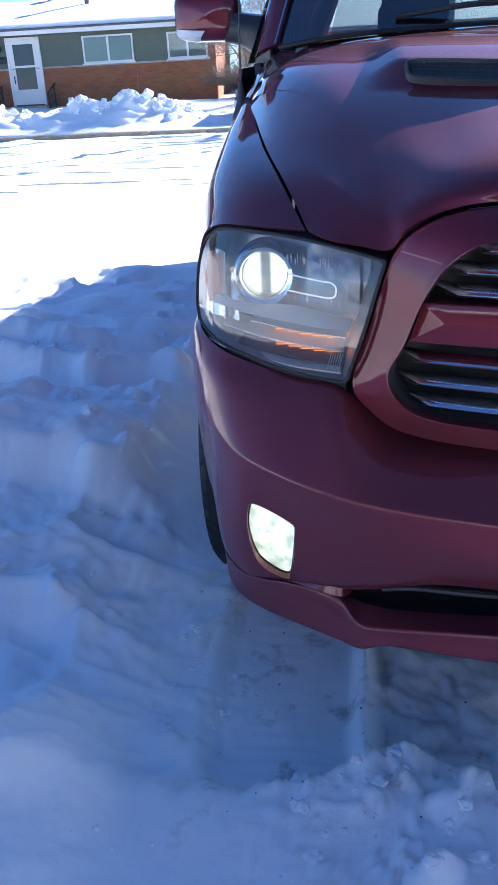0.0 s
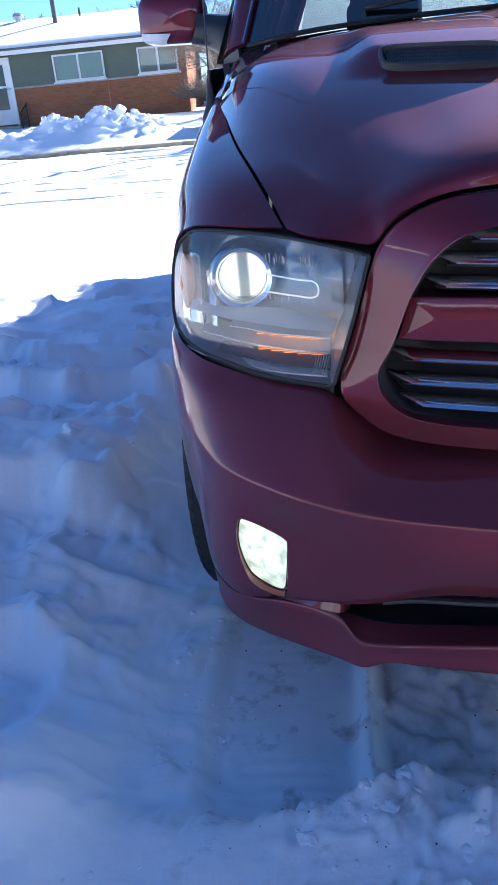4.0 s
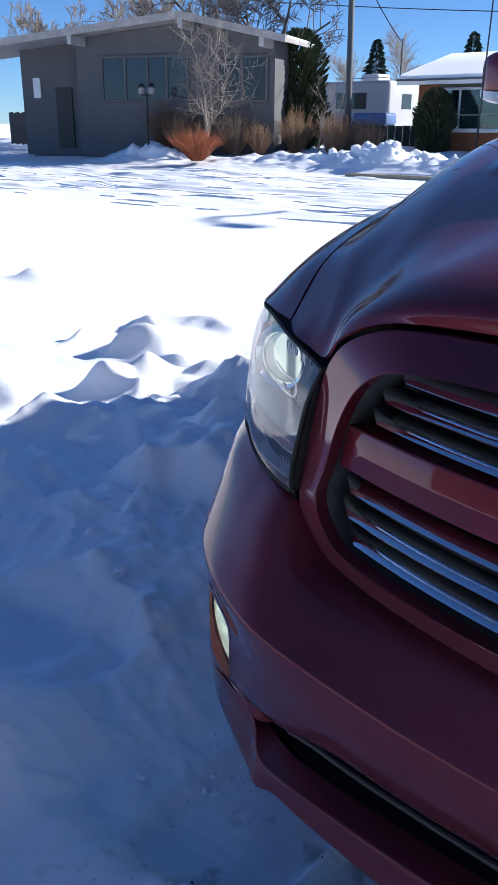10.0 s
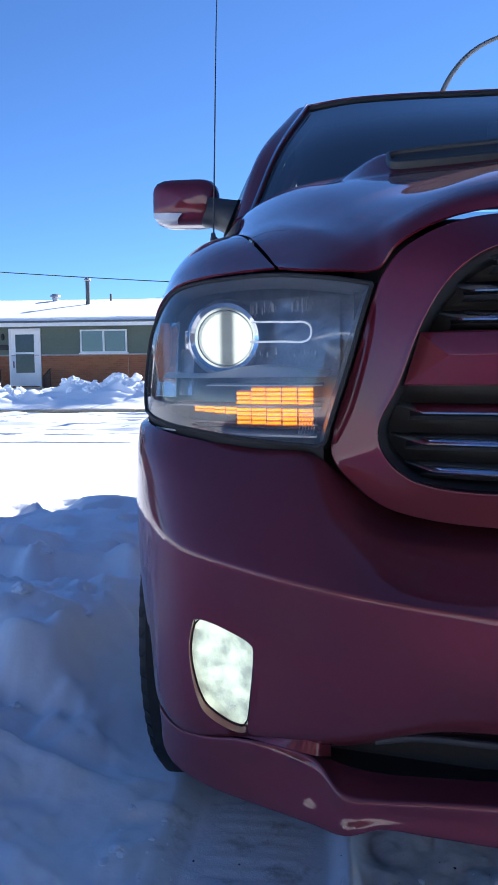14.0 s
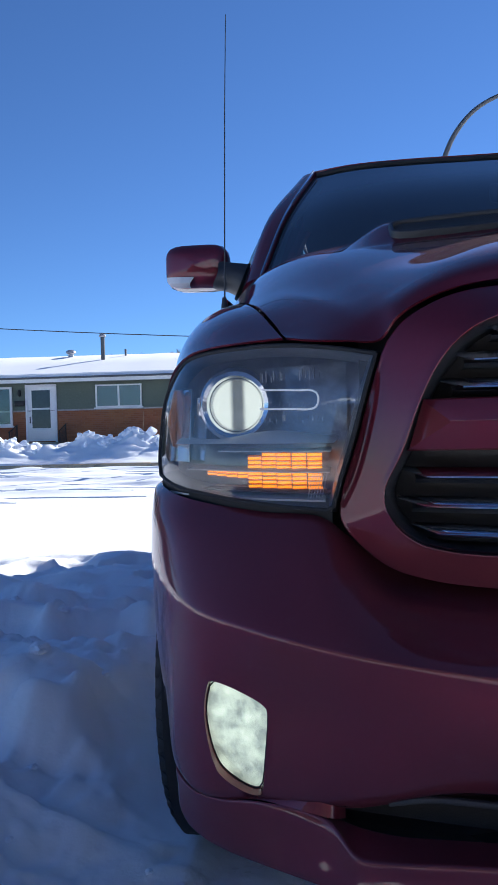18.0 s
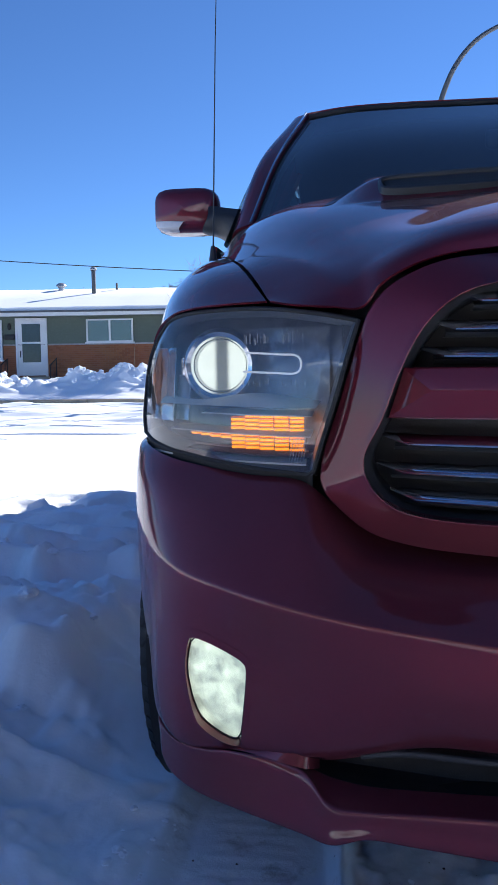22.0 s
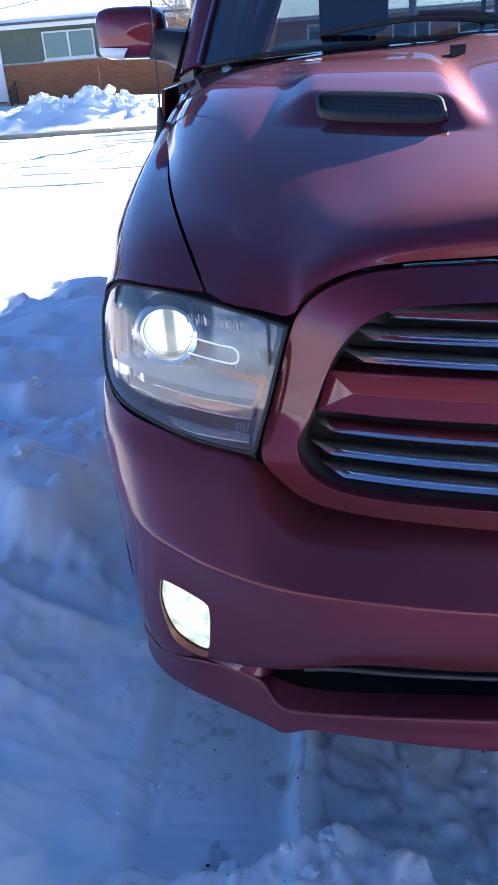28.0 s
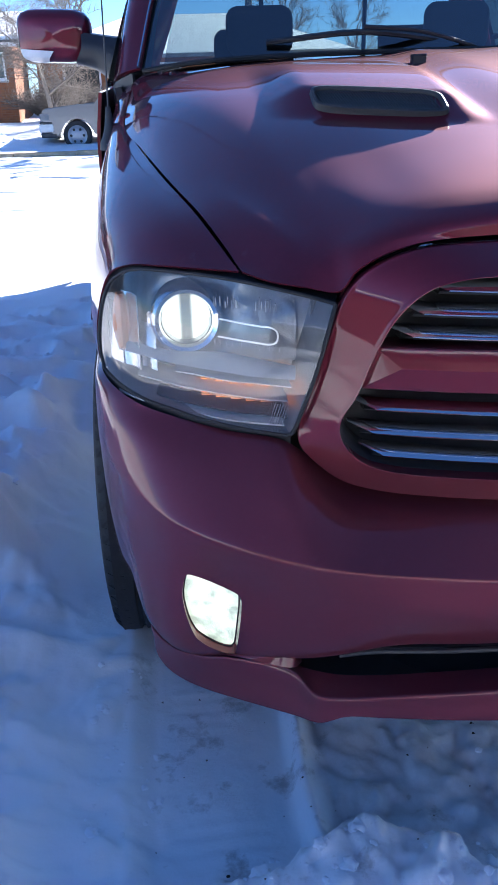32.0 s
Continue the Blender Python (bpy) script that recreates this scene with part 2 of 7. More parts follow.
    L.new(mix.outputs["Result"], b.inputs["Base Color"])
    b.inputs["Roughness"].default_value = 0.62
    b.inputs["Specular IOR Level"].default_value = 0.25
    bn = put(nt, "ShaderNodeTexNoise", Scale=26.0, Detail=9.0, Roughness=0.68)
    L.new(tc.outputs["Object"], bn.inputs["Vector"])
    bp = put(nt, "ShaderNodeBump", Strength=0.35, Distance=0.010)
    L.new(bn.outputs["Fac"], bp.inputs["Height"])
    L.new(bp.outputs[0], b.inputs["Normal"])
    return m


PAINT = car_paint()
SNOW = snow_mat()
BLACK = plain("black_plastic", (0.032, 0.034, 0.038), 0.45, bump=0.15, bump_scale=300)
GREYP = plain("grey_plastic", (0.05, 0.055, 0.06), 0.5, bump=0.1, bump_scale=300)
RUBBER = plain("tyre_rubber", (0.018, 0.018, 0.019), 0.75, bump=0.2, bump_scale=150)
SEAL = plain("rubber_seal", (0.018, 0.019, 0.021), 0.8)
CHROME = plain("chrome", (0.78, 0.80, 0.84), 0.10, 1.0, vary=0.04)
SATIN = plain("satin_silver", (0.42, 0.43, 0.45), 0.28, 1.0, vary=0.06)
LAMPDARK = plain("headlight_inner", (0.16, 0.16, 0.17), 0.35, 0.4, vary=0.2, scale=20)
LAMPFLOOR = plain("headlight_floor", (0.50, 0.50, 0.51), 0.5, 0.0, vary=0.12, scale=20)
DARKH = plain("headlight_dark", (0.22, 0.225, 0.24), 0.30, 0.8, vary=0.3, scale=30)
GLASS = clear("glass", (0.86, 0.93, 0.90), 0.005)
WSGLASS = clear("windshield_glass", (0.50, 0.58, 0.58), 0.004, 0.19)
TINT = clear("tinted_glass", (0.06, 0.07, 0.07), 0.005)
REARG = clear("rear_glass", (0.45, 0.52, 0.53), 0.005)
# its pale haze stands for cloudy plastic and for snow reflected in it
LENS = clear("lens_plastic", (0.94, 0.94, 0.93), 0.015, 0.09, 0.05)
DOME = clear("projector_dome", (0.97, 0.97, 0.97), 0.01, 0.05)
SEATM = plain("seat_cloth", (0.035, 0.036, 0.04), 0.85, bump=0.3, bump_scale=200)
FOGLAMP = facet_glow("lit_fog_lamp", (0.86, 1.0, 0.78), 0.17, 0.62)
AMBER = plain("amber_led", (0.9, 0.35, 0.02), 0.3, emit=(1.0, 0.30, 0.004), power=1.0)
WHITELED = plain("white_light_guide", (0.85, 0.86, 0.86), 0.25, vary=0.03, emit=(1, 1, 1), power=0.12)
AMBERDIM = plain("amber_plastic", (0.40, 0.14, 0.02), 0.35, emit=(1.0, 0.30, 0.004), power=0.10)
SATIN2 = plain("bright_satin", (0.80, 0.80, 0.81), 0.22, 0.85, vary=0.10, scale=25)
REDLAMP = plain("red_reflector", (0.45, 0.02, 0.02), 0.2)


# ---- builders ----
def cr(pts, n):
    """A smooth curve of n points through the given ones, spaced by chord length."""
    p = np.array(pts, float)
    if len(p) == 2:
        k = np.linspace(0, 1, n)[:, None]
        return p[0] * (1 - k) + p[1] * k
    d = np.sqrt(np.linalg.norm(np.diff(p, axis=0), axis=1)) + 1e-9
    t = np.concatenate([[0], np.cumsum(d)])
    m = np.empty_like(p)
    for i in range(len(p)):
        a, b = max(i - 1, 0), min(i + 1, len(p) - 1)
        if 0 < i < len(p) - 1:
            s0 = (p[i] - p[a]) / (t[i] - t[a])
            s1 = (p[b] - p[i]) / (t[b] - t[i])
            w = (t[i] - t[a]) / (t[b] - t[a])
            m[i] = s0 * (1 - w) + s1 * w
        else:
            m[i] = (p[b] - p[a]) / (t[b] - t[a])
    q = np.linspace(0, t[-1], n)
    i = np.clip(np.searchsorted(t, q, side="right") - 1, 0, len(p) - 2)
    h = (t[i + 1] - t[i])[:, None]
    s = ((q - t[i])[:, None]) / h
    return ((2 * s**3 - 3 * s**2 + 1) * p[i] + (s**3 - 2 * s**2 + s) * h * m[i] + (-2 * s**3 + 3 * s**2) * p[i + 1] + (s**3 - s**2) * h * m[i + 1])


def loft(curves, nu, nv):
    """Grid (nv x nu x 3) through curves: each smoothed along, then across."""
    rows = np.array([cr(c, nu) for c in curves])
    return np.stack([cr(rows[:, j], nv) for j in range(nu)], 1)


def grid_bm(g, close_u=False, bm=None):
    bm = bm or bmesh.new()
    nv, nu = g.shape[:2]
    vs = [[bm.verts.new(g[i, j]) for j in range(nu)] for i in range(nv)]
    for i in range(nv - 1):
        for j in range(nu if close_u else nu - 1):
            k = (j + 1) % nu
            bm.faces.new((vs[i][j], vs[i][k], vs[i + 1][k], vs[i + 1][j]))
    return bm


def solid_bm(g, thick):
    """A panel of some thickness: the grid, its copy set back along the normals, and the rim."""
    a = np.gradient(g, axis=1)
    b = np.gradient(g, axis=0)
    n = np.cross(a, b)
    n /= np.linalg.norm(n, axis=2)[..., None] + 1e-12
    back = g - n * thick
    bm = bmesh.new()
    nv, nu = g.shape[:2]
    A = [[bm.verts.new(p) for p in r] for r in g]
    B = [[bm.verts.new(p) for p in r] for r in back]
    for i in range(nv - 1):
        for j in range(nu - 1):
            bm.faces.new((A[i][j], A[i][j + 1], A[i + 1][j + 1], A[i + 1][j]))
            bm.faces.new((B[i][j], B[i + 1][j], B[i + 1][j + 1], B[i][j + 1]))
    for j in range(nu - 1):
        bm.faces.new((A[0][j + 1], A[0][j], B[0][j], B[0][j + 1]))
        bm.faces.new((A[-1][j], A[-1][j + 1], B[-1][j + 1], B[-1][j]))
    for i in range(nv - 1):
        bm.faces.new((A[i][0], A[i + 1][0], B[i + 1][0], B[i][0]))
        bm.faces.new((A[i + 1][-1], A[i][-1], B[i][-1], B[i + 1][-1]))
    return bm


def mirror_bm(bm, x0):
    """The same mesh on the other side of the plane x = x0."""
    c = bm.copy()
    for v in c.verts:
        v.co.x = 2 * x0 - v.co.x
    bmesh.ops.reverse_faces(c, faces=c.faces)
    return c


def box_bm(lo, hi, bevel=0.0, seg=2, bm=None):
    bm2 = bmesh.new()
    bmesh.ops.create_cube(bm2, size=1)
    lo, hi = Vector(lo), Vector(hi)
    for v in bm2.verts:
        v.co = Vector([(lo[k] + hi[k]) / 2 + v.co[k] * (hi[k] - lo[k]) for k in range(3)])
    if bevel:
        bmesh.ops.bevel(bm2, geom=bm2.edges[:], offset=bevel, segments=seg, affect="EDGES", profile=0.5)
    if bm is None:
        return bm2
    join(bm, bm2)
    return bm


def join(bm, other):
    me = bpy.data.meshes.new("tmp")
    other.to_mesh(me)
    other.free()
    bm.from_mesh(me)
    bpy.data.meshes.remove(me)
    return bm


def tube_bm(pts, radii, sides=8, bm=None, cap=True):
    """A round bar along points; radii: one number or one a point."""
    bm = bm or bmesh.new()
    P = [Vector(p) for p in pts]
    if not isinstance(radii, (list, tuple, np.ndarray)):
        radii = [radii] * len(P)
    ref = None
    rings = []
    for i, p in enumerate(P):
        d = (P[min(i + 1, len(P) - 1)] - P[max(i - 1, 0)]).normalized()
        if ref is None:
            ref = d.orthogonal().normalized()
        s = (ref - d * ref.dot(d))
        s = s.normalized() if s.length > 1e-6 else d.orthogonal().normalized()
        ref = s
        q = d.cross(s)
        rings.append([bm.verts.new(p + (s * math.cos(a) + q * math.sin(a)) * radii[i]) for a in [2 * math.pi * k / sides for k in range(sides)]])
    for r0, r1 in zip(rings, rings[1:]):
        for k in range(sides):
            bm.faces.new((r0[k], r0[(k + 1) % sides], r1[(k + 1) % sides], r1[k]))
    if cap:
        bm.faces.new(rings[0][::-1])
        bm.faces.new(rings[-1])
    return bm


def lathe_bm(profile, centre, axis, sides=48):
    """Turn (radius, distance along axis) pairs about an axis through centre."""
    axis = Vector(axis).normalized()
    s = axis.orthogonal().normalized()
    q = axis.cross(s)
    c = Vector(centre)
    bm = bmesh.new()
    rings = []
    for r, d in profile:
        rings.append([bm.verts.new(c + axis * d + (s * math.cos(2 * math.pi * k / sides) + q * math.sin(2 * math.pi * k / sides)) * max(r, 1e-4)) for k in range(sides)])
    for r0, r1 in zip(rings, rings[1:]):
        for k in range(sides):
            bm.faces.new((r0[k], r0[(k + 1) % sides], r1[(k + 1) % sides], r1[k]))
    return bm


def world_of(o):
    m = o.matrix_basis
    return (world_of(o.parent) @ o.matrix_parent_inverse @ m) if o.parent else m.copy()


def part(name, bm, material, parent, label="", smooth=True, sharp=None, keep=False):
    me = bpy.data.meshes.new(name)
    if not keep:
        bmesh.ops.recalc_face_normals(bm, faces=bm.faces)
    bm.to_mesh(me)
    bm.free()
    me.materials.append(material)
    if smooth:
        me.shade_smooth()
        me.set_sharp_from_angle(angle=radians(sharp or 38))
    ob = new(name, me)
    if parent is not None:
        ob.parent = parent
        ob.matrix_parent_inverse = world_of(parent).inverted()
    if label:
        ob["label"] = label
    return ob


def thing(name, at=(0, 0, 0), label="", category="", group="", kind=""):
    e = new(name)
    e.empty_display_size = 0.1
    e.matrix_basis = pose(*at)
    return tagged(e, label, category, group, kind)


def single(name, bm, material, label="", category="", group="", kind="", smooth=True, sharp=None):
    return tagged(part(name, bm, material, None, "", smooth, sharp), label, category, group, kind)


# ---- ground: one sheet of snow from the driveway over the street to the horizon ----
def smooth01(x):
    x = np.clip(x, 0, 1)
    return x * x * (3 - 2 * x)


def vnoise(x, y, seed):
    """Smooth value noise on arrays, about -1 to 1."""
    xi, yi = np.floor(x), np.floor(y)
    fx, fy = x - xi, y - yi
    fx, fy = fx * fx * (3 - 2 * fx), fy * fy * (3 - 2 * fy)

    def h(a, b):
        s = np.sin(a * 127.1 + b * 311.7 + seed * 74.7) * 43758.5453
        return (s - np.floor(s)) * 2 - 1

    return (h(xi, yi) * (1 - fx) + h(xi + 1, yi) * fx) * (1 - fy) + (h(xi, yi + 1) * (1 - fx) + h(xi + 1, yi + 1) * fx) * fy


def fbm(x, y, seed, octaves=4, gain=0.5):
    out, a, f = 0, 1.0, 1.0
    for k in range(octaves):
        out = out + a * vnoise(x * f + 13.7 * k, y * f - 7.1 * k, seed + k)
        a, f = a * gain, f * 2.03
    return out


def bump(x, y, cx, cy, rx, ry, h, p=2.0):
    return h * np.exp(-(np.abs((x - cx) / rx) ** p + np.abs((y - cy) / ry) ** p))


def footprints():
    rnd = random.Random(14)
    out = []
    for k in range(70):
        px, py = rnd.uniform(-3.0, -.5), rnd.uniform(3.7, 6.6)
        out.append((px, py, rnd.uniform(.12, .26), rnd.uniform(.09, .16), rnd.uniform(-.5, .9), rnd.uniform(.06, .12)))
    return out


# broken crusts of snow: middle y, lean, first and last x, height, length of the back
LEDGES = ((1.80, .05, -1.55, -.74, .11, .22), (2.47, .02, -1.75, -.70, .18, .60), (2.90, -.10, -2.0, -1.25, .09, .3), (3.40, .03, -2.2, -.72, .17, .42),
          (3.83, -.04, -2.3, -.80, .12, .32), (4.28, .05, -2.4, -.72, .12, .36), (4.85, -.05, -2.4, -1.0, .09, .35), (5.5, .04, -2.4, -.9, .08, .35))
# single lumps: x, y, half widths, height
LUMPS = ((-.83, 1.76, .07, .07, .06), (-.86, 2.42, .10, .09, .045), (-1.12, 2.40, .13, .09, .04), (-.74, 2.50, .05, .07, .05), (-1.15, 3.32, .09, .07, .05), (-.80, 3.38, .09, .08, .05),
         (-2.62, 3.20, .24, .16, .17), (-2.46, 3.40, .16, .14, .16), (-3.12, 3.90, .30, .20, .20), (-2.70, 3.72, .22, .15, .10), (-3.66, 4.46, .15, .12, .11), (-3.05, 2.85, .22, .16, .15),
         (-2.38, 2.62, .20, .15, .10), (-3.86, 3.96, .07, .15, .09), (-3.45, 4.90, .30, .10, .06), (-6.1, 5.2, .22, .12, .10), (-2.2, 3.62, .25, .12, .08))


PRINTS = footprints()


def driveway_z(x, y):
    """Height of the snow round the truck."""
    near = np.exp(-((np.maximum(0, np.hypot(x + 0.5, y - 3.0) - 4.0) / 2.5) ** 2))
    z = 0.05 + 0 * x
    # rough snow beside the truck: broken crusts with steep fronts, prints beyond them
    side = smooth01((-0.42 - x) / 0.30) * near
    wx = x + .09 * vnoise(x * 2.3, y * 2.3, 71) + .035 * vnoise(x * 7, y * 7, 72)
    wy = y + .09 * vnoise(x * 2.1, y * 2.4, 73) + .035 * vnoise(x * 7, y * 7, 74)
    soft = smooth01((6.6 - y) / 1.2) * smooth01((x + 2.9) / .8)
    z = z + side * (soft * (.10 + 0.06 * fbm(x * 1.1, y * 1.1, 3, 2) + 0.012 * fbm(x * 3.4, y * 3.4, 9, 3, .5)) + .03)
    for yc, lean, xa, xb, h, back in LEDGES:
        d = wy - (yc + lean * (wx - xb) * 2 + .10 * vnoise(x * 1.9, 0 * x + yc * 5, 91))
        d = d + .05 * fbm(x * 5.5, y * 5.5, 92, 2)
        front = smooth01((d + .13) / .13)
        tail = np.exp(-(np.maximum(d, 0) / back) ** 1.15)
        ends = smooth01((wx - xa) / .35) * smooth01((xb + .06 - wx) / .13)
        z = z + near * .75 * h * (1 - .5 * smooth01((yc - 3.3) / 1.2)) * front * tail * ends
        z = z - near * (.02 + .15 * h) * np.exp(-((d + .17) / .10) ** 2) * ends
    for px, py, rx, ry, h in LUMPS:
        z = z + bump(wx, wy, px, py, rx * .8, ry * .8, h * 1.1, 2.2)
    calm = 1 - .75 * smooth01((y - 3.3) / 1.2)
    crest = (1 - np.abs(vnoise(wx * 1.7 + .4 * wy, wy * 3.1, 96))) ** 2.5
    crest2 = (1 - np.abs(vnoise(wx * 3.6, wy * 6.5, 97))) ** 3
    z = z + side * soft * calm * (.055 * crest + .030 * crest2 - .025)
    z = z + side * soft * (.010 + .022 * calm) * fbm(wx * 4.5, wy * 4.5, 94, 4, .55) + side * soft * calm * (.02 * np.abs(fbm(wx * 2.2, wy * 3.4, 98, 2)) + .016 * np.maximum(0, fbm(x * 8, y * 8, 95, 2)))
    cut = 0 * x
    for px, py, rx, ry, ang, deep in PRINTS:
        c, s_ = math.cos(ang), math.sin(ang)
        a = ((wx - px) * c + (wy - py) * s_) / rx
        b = (-(wx - px) * s_ + (wy - py) * c) / ry
        cut = np.maximum(cut, deep * np.maximum(0, 1 - (a * a + b * b)) ** .8)
    z = z - side * soft * cut
    # crumbled patches on the steep faces only
    crumb = smooth01((fbm(x * 2.6, y * 2.6, 76, 2) + .05) / .35)
    z = z + side * soft * calm * crumb * (.030 * np.maximum(0, fbm(wx * 9, wy * 9, 77, 3, .55)) + .010 * np.abs(vnoise(wx * 21, wy * 21, 78)))
    z = z - near * bump(x, y, -.68, 1.93, .09, .08, .05)
    z = z + near * smooth01((y - .3) / .4) * 0.005 * fbm(x * 7, y * 7, 5, 3) * smooth01((5.5 - y) / 1.5)
    # wheel track with a raised clean edge, trodden slush beside it
    trk = smooth01((y - 1.15) / 0.3) * smooth01((3.0 - y) / .8) * near
    z = z - 0.035 * smooth01((x + .38) / .07) * smooth01((.02 - x) / .04) * trk
    z = z + .022 * np.exp(-((x - .012 - .012 * vnoise(y * 6, 0 * y, 84)) / .022) ** 2) * trk
    z = z + .030 * np.maximum(0, fbm(wx * 8, wy * 8, 85, 3)) * np.exp(-((x + .40) / .10) ** 2) * trk
    z = z + .0016 * np.sin(y * 150) * smooth01((vnoise(x * 9, y * 5, 86) - .1) / .3) * smooth01((x + .34) / .05) * smooth01((-.02 - x) / .04) * trk
    pack = smooth01((x - .02) / .05) * trk
    z = z + pack * (.022 * np.abs(fbm(wx * 6, wy * 6, 81, 4, .6)) + .012 * np.maximum(0, fbm(x * 19, y * 19, 83, 2)) - .02)
    # loose heap across the front of the truck, smooth towards the yard side
    edge = np.interp(x, [-2, -.71, -.31, -.07, .05, .15, .26, .33, .6, 1.3], [1.28, 1.32, 1.34, 1.36, 1.42, 1.38, 1.29, 1.25, 1.20, 1.15]) + .03 * fbm(x * 9, 0 * x, 21, 4, .6)
    rough = smooth01((x + .25) / .2)
    heap = smooth01((edge - y) / (.15 - .06 * rough)) * near
    lumps = 0.022 * fbm(x * 5, y * 5, 31, 2, .5) + 0.042 * np.maximum(0, fbm(wx * 10, wy * 10, 33, 3, .5)) + .012 * np.maximum(0, fbm(wx * 30, wy * 30, 35, 2))
    z = z + heap * (0.085 + rough * .02 + smooth01((y - .75) / .3) * (lumps * (.12 + .88 * rough) + .01 * fbm(x * 2, y * 2, 36, 2)))
    z = z + near * 0.03 * smooth01((0.9 - y) / 0.8)
    return z


def ground_z(x, y):
    x, y = np.broadcast_arrays(np.asarray(x, float), np.asarray(y, float))
    z = 0.05 + 0 * x
    m = (np.abs(x + .5) < 9) & (np.abs(y - 3) < 9)
    z[m] = driveway_z(x[m], y[m])
    # street, then the yards, rising to the houses
    kerb = 22.0 - 0.02 * (x + 7)
    back = smooth01((y - kerb - 0.12) / 0.15) * 0.10 * smooth01((x + 15) / 2) + smooth01((y - kerb) / 2.0) * 0.10 * (1 - smooth01((x + 15) / 2)) + smooth01((y - kerb - 0.5) / 7.0) * 0.42
    z = z * (1 - smooth01((y - 8) / 4)) + 0.02 * smooth01((y - 8) / 4) + back
    z = z + (0.015 * fbm(x * 0.35, y * 1.4, 40, 3) + .085 * np.maximum(0, fbm(x * .55 + .2 * y, y * 2.3, 44, 3)) * smooth01((y - 11) / 3)) * smooth01((y - 7) / 3) * (1 - smooth01((y - 21) / 1))
    lump = np.maximum(0, 0.95 + 0.5 * fbm(x * 1.3, y * 1.5, 50, 4) + 0.35 * np.abs(fbm(x * 3.1, y * 3.1, 55, 2)))
    p = bump(x, y, -7.2, kerb + 2.0, 2.1, 1.1, 0.46, 2.4) + bump(x, y, -13.8, kerb + 1.9, 2.4, 1.0, 0.42, 2.6) + bump(x, y, -9.9, kerb + 1.4, 1.0, 0.7, 0.36)
    p = p + bump(x, y, -5.2, kerb + 2.2, 0.9, 0.8, 0.36) + bump(x, y, -25, kerb + 1.5, 1.8, 1.0, 0.5) + bump(x, y, -18.5, kerb + 1.8, 3.5, 1.2, 0.25)
    p = p + bump(x, y, -11.5, kerb + 1.0, 2.0, 0.5, 0.2)
    z = z + p * lump
    z = z + 0.05 * fbm(x * 0.5, y * 0.5, 60, 3) * smooth01((y - 24) / 3)
    return z


def spaced(parts):
    out = [parts[0][0]]
    for a, b, n in parts:
        out += list(np.linspace(a, b, n + 1)[1:])
    return np.array(out)


gx = spaced([(-3000, -300, 6), (-300, -60, 12), (-60, -28, 32), (-28, -4.5, 150), (-4.5, -1.6, 110), (-1.6, -.6, 110), (-.6, .7, 200), (.7, 1.6, 60), (1.6, 4, 24), (4, 40, 24), (40, 400, 8), (400, 3000, 4)])
gy = spaced([(-3000, -300, 4), (-300, -20, 8), (-20, -1, 16), (-1, 0.8, 24), (0.8, 1.7, 90), (1.7, 3.2, 120), (3.2, 7.5, 130), (7.5, 12, 30), (12, 21, 110), (21, 26, 100), (26, 60, 40), (60, 400, 10), (400, 3000, 5)])
X, Y = np.meshgrid(gx, gy)
Z = ground_z(X, Y)
gme = bpy.data.meshes.new("ground")
ny, nx = X.shape
idx = np.arange(nx * ny).reshape(ny, nx)
gme.from_pydata(np.stack([X, Y, Z], 2).reshape(-1, 3).tolist(), [], np.stack([idx[:-1, :-1], idx[:-1, 1:], idx[1:, 1:], idx[1:, :-1]], 2).reshape(-1, 4).tolist())
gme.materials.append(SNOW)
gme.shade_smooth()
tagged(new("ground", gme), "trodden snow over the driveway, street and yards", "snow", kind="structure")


def gz(x, y):
    return float(ground_z(np.array([x]), np.array([y]))[0])


# clods of loose snow thrown up in front of the truck and along its side
def clods(n, x0, x1, y0, y1, seed, rmin, rmax):
    rnd = random.Random(seed)
    spots = [(rnd.uniform(x0, x1), rnd.uniform(y0, y1), rmin + (rmax - rmin) * rnd.random() ** 3) for k in range(n)]
    zs = ground_z([p[0] for p in spots], [p[1] for p in spots])
    bm = bmesh.new()
    for k in range(n):
        (x, y, r), z = spots[k], zs[k]
        b = bmesh.new()
        bmesh.ops.create_icosphere(b, subdivisions=3 if r > .012 else 2, radius=r)
        for v in b.verts:
            v.co *= 1 + .55 * noise.noise(v.co * (1.3 / r) + Vector((k * 3.7, 0, 0))) + .2 * noise.noise(v.co * (3.5 / r) + Vector((k, 5, 0)))
            v.co.z *= .55
        bmesh.ops.translate(b, verts=b.verts, vec=(x, y, z + r * .1))
        join(bm, b)
    return bm


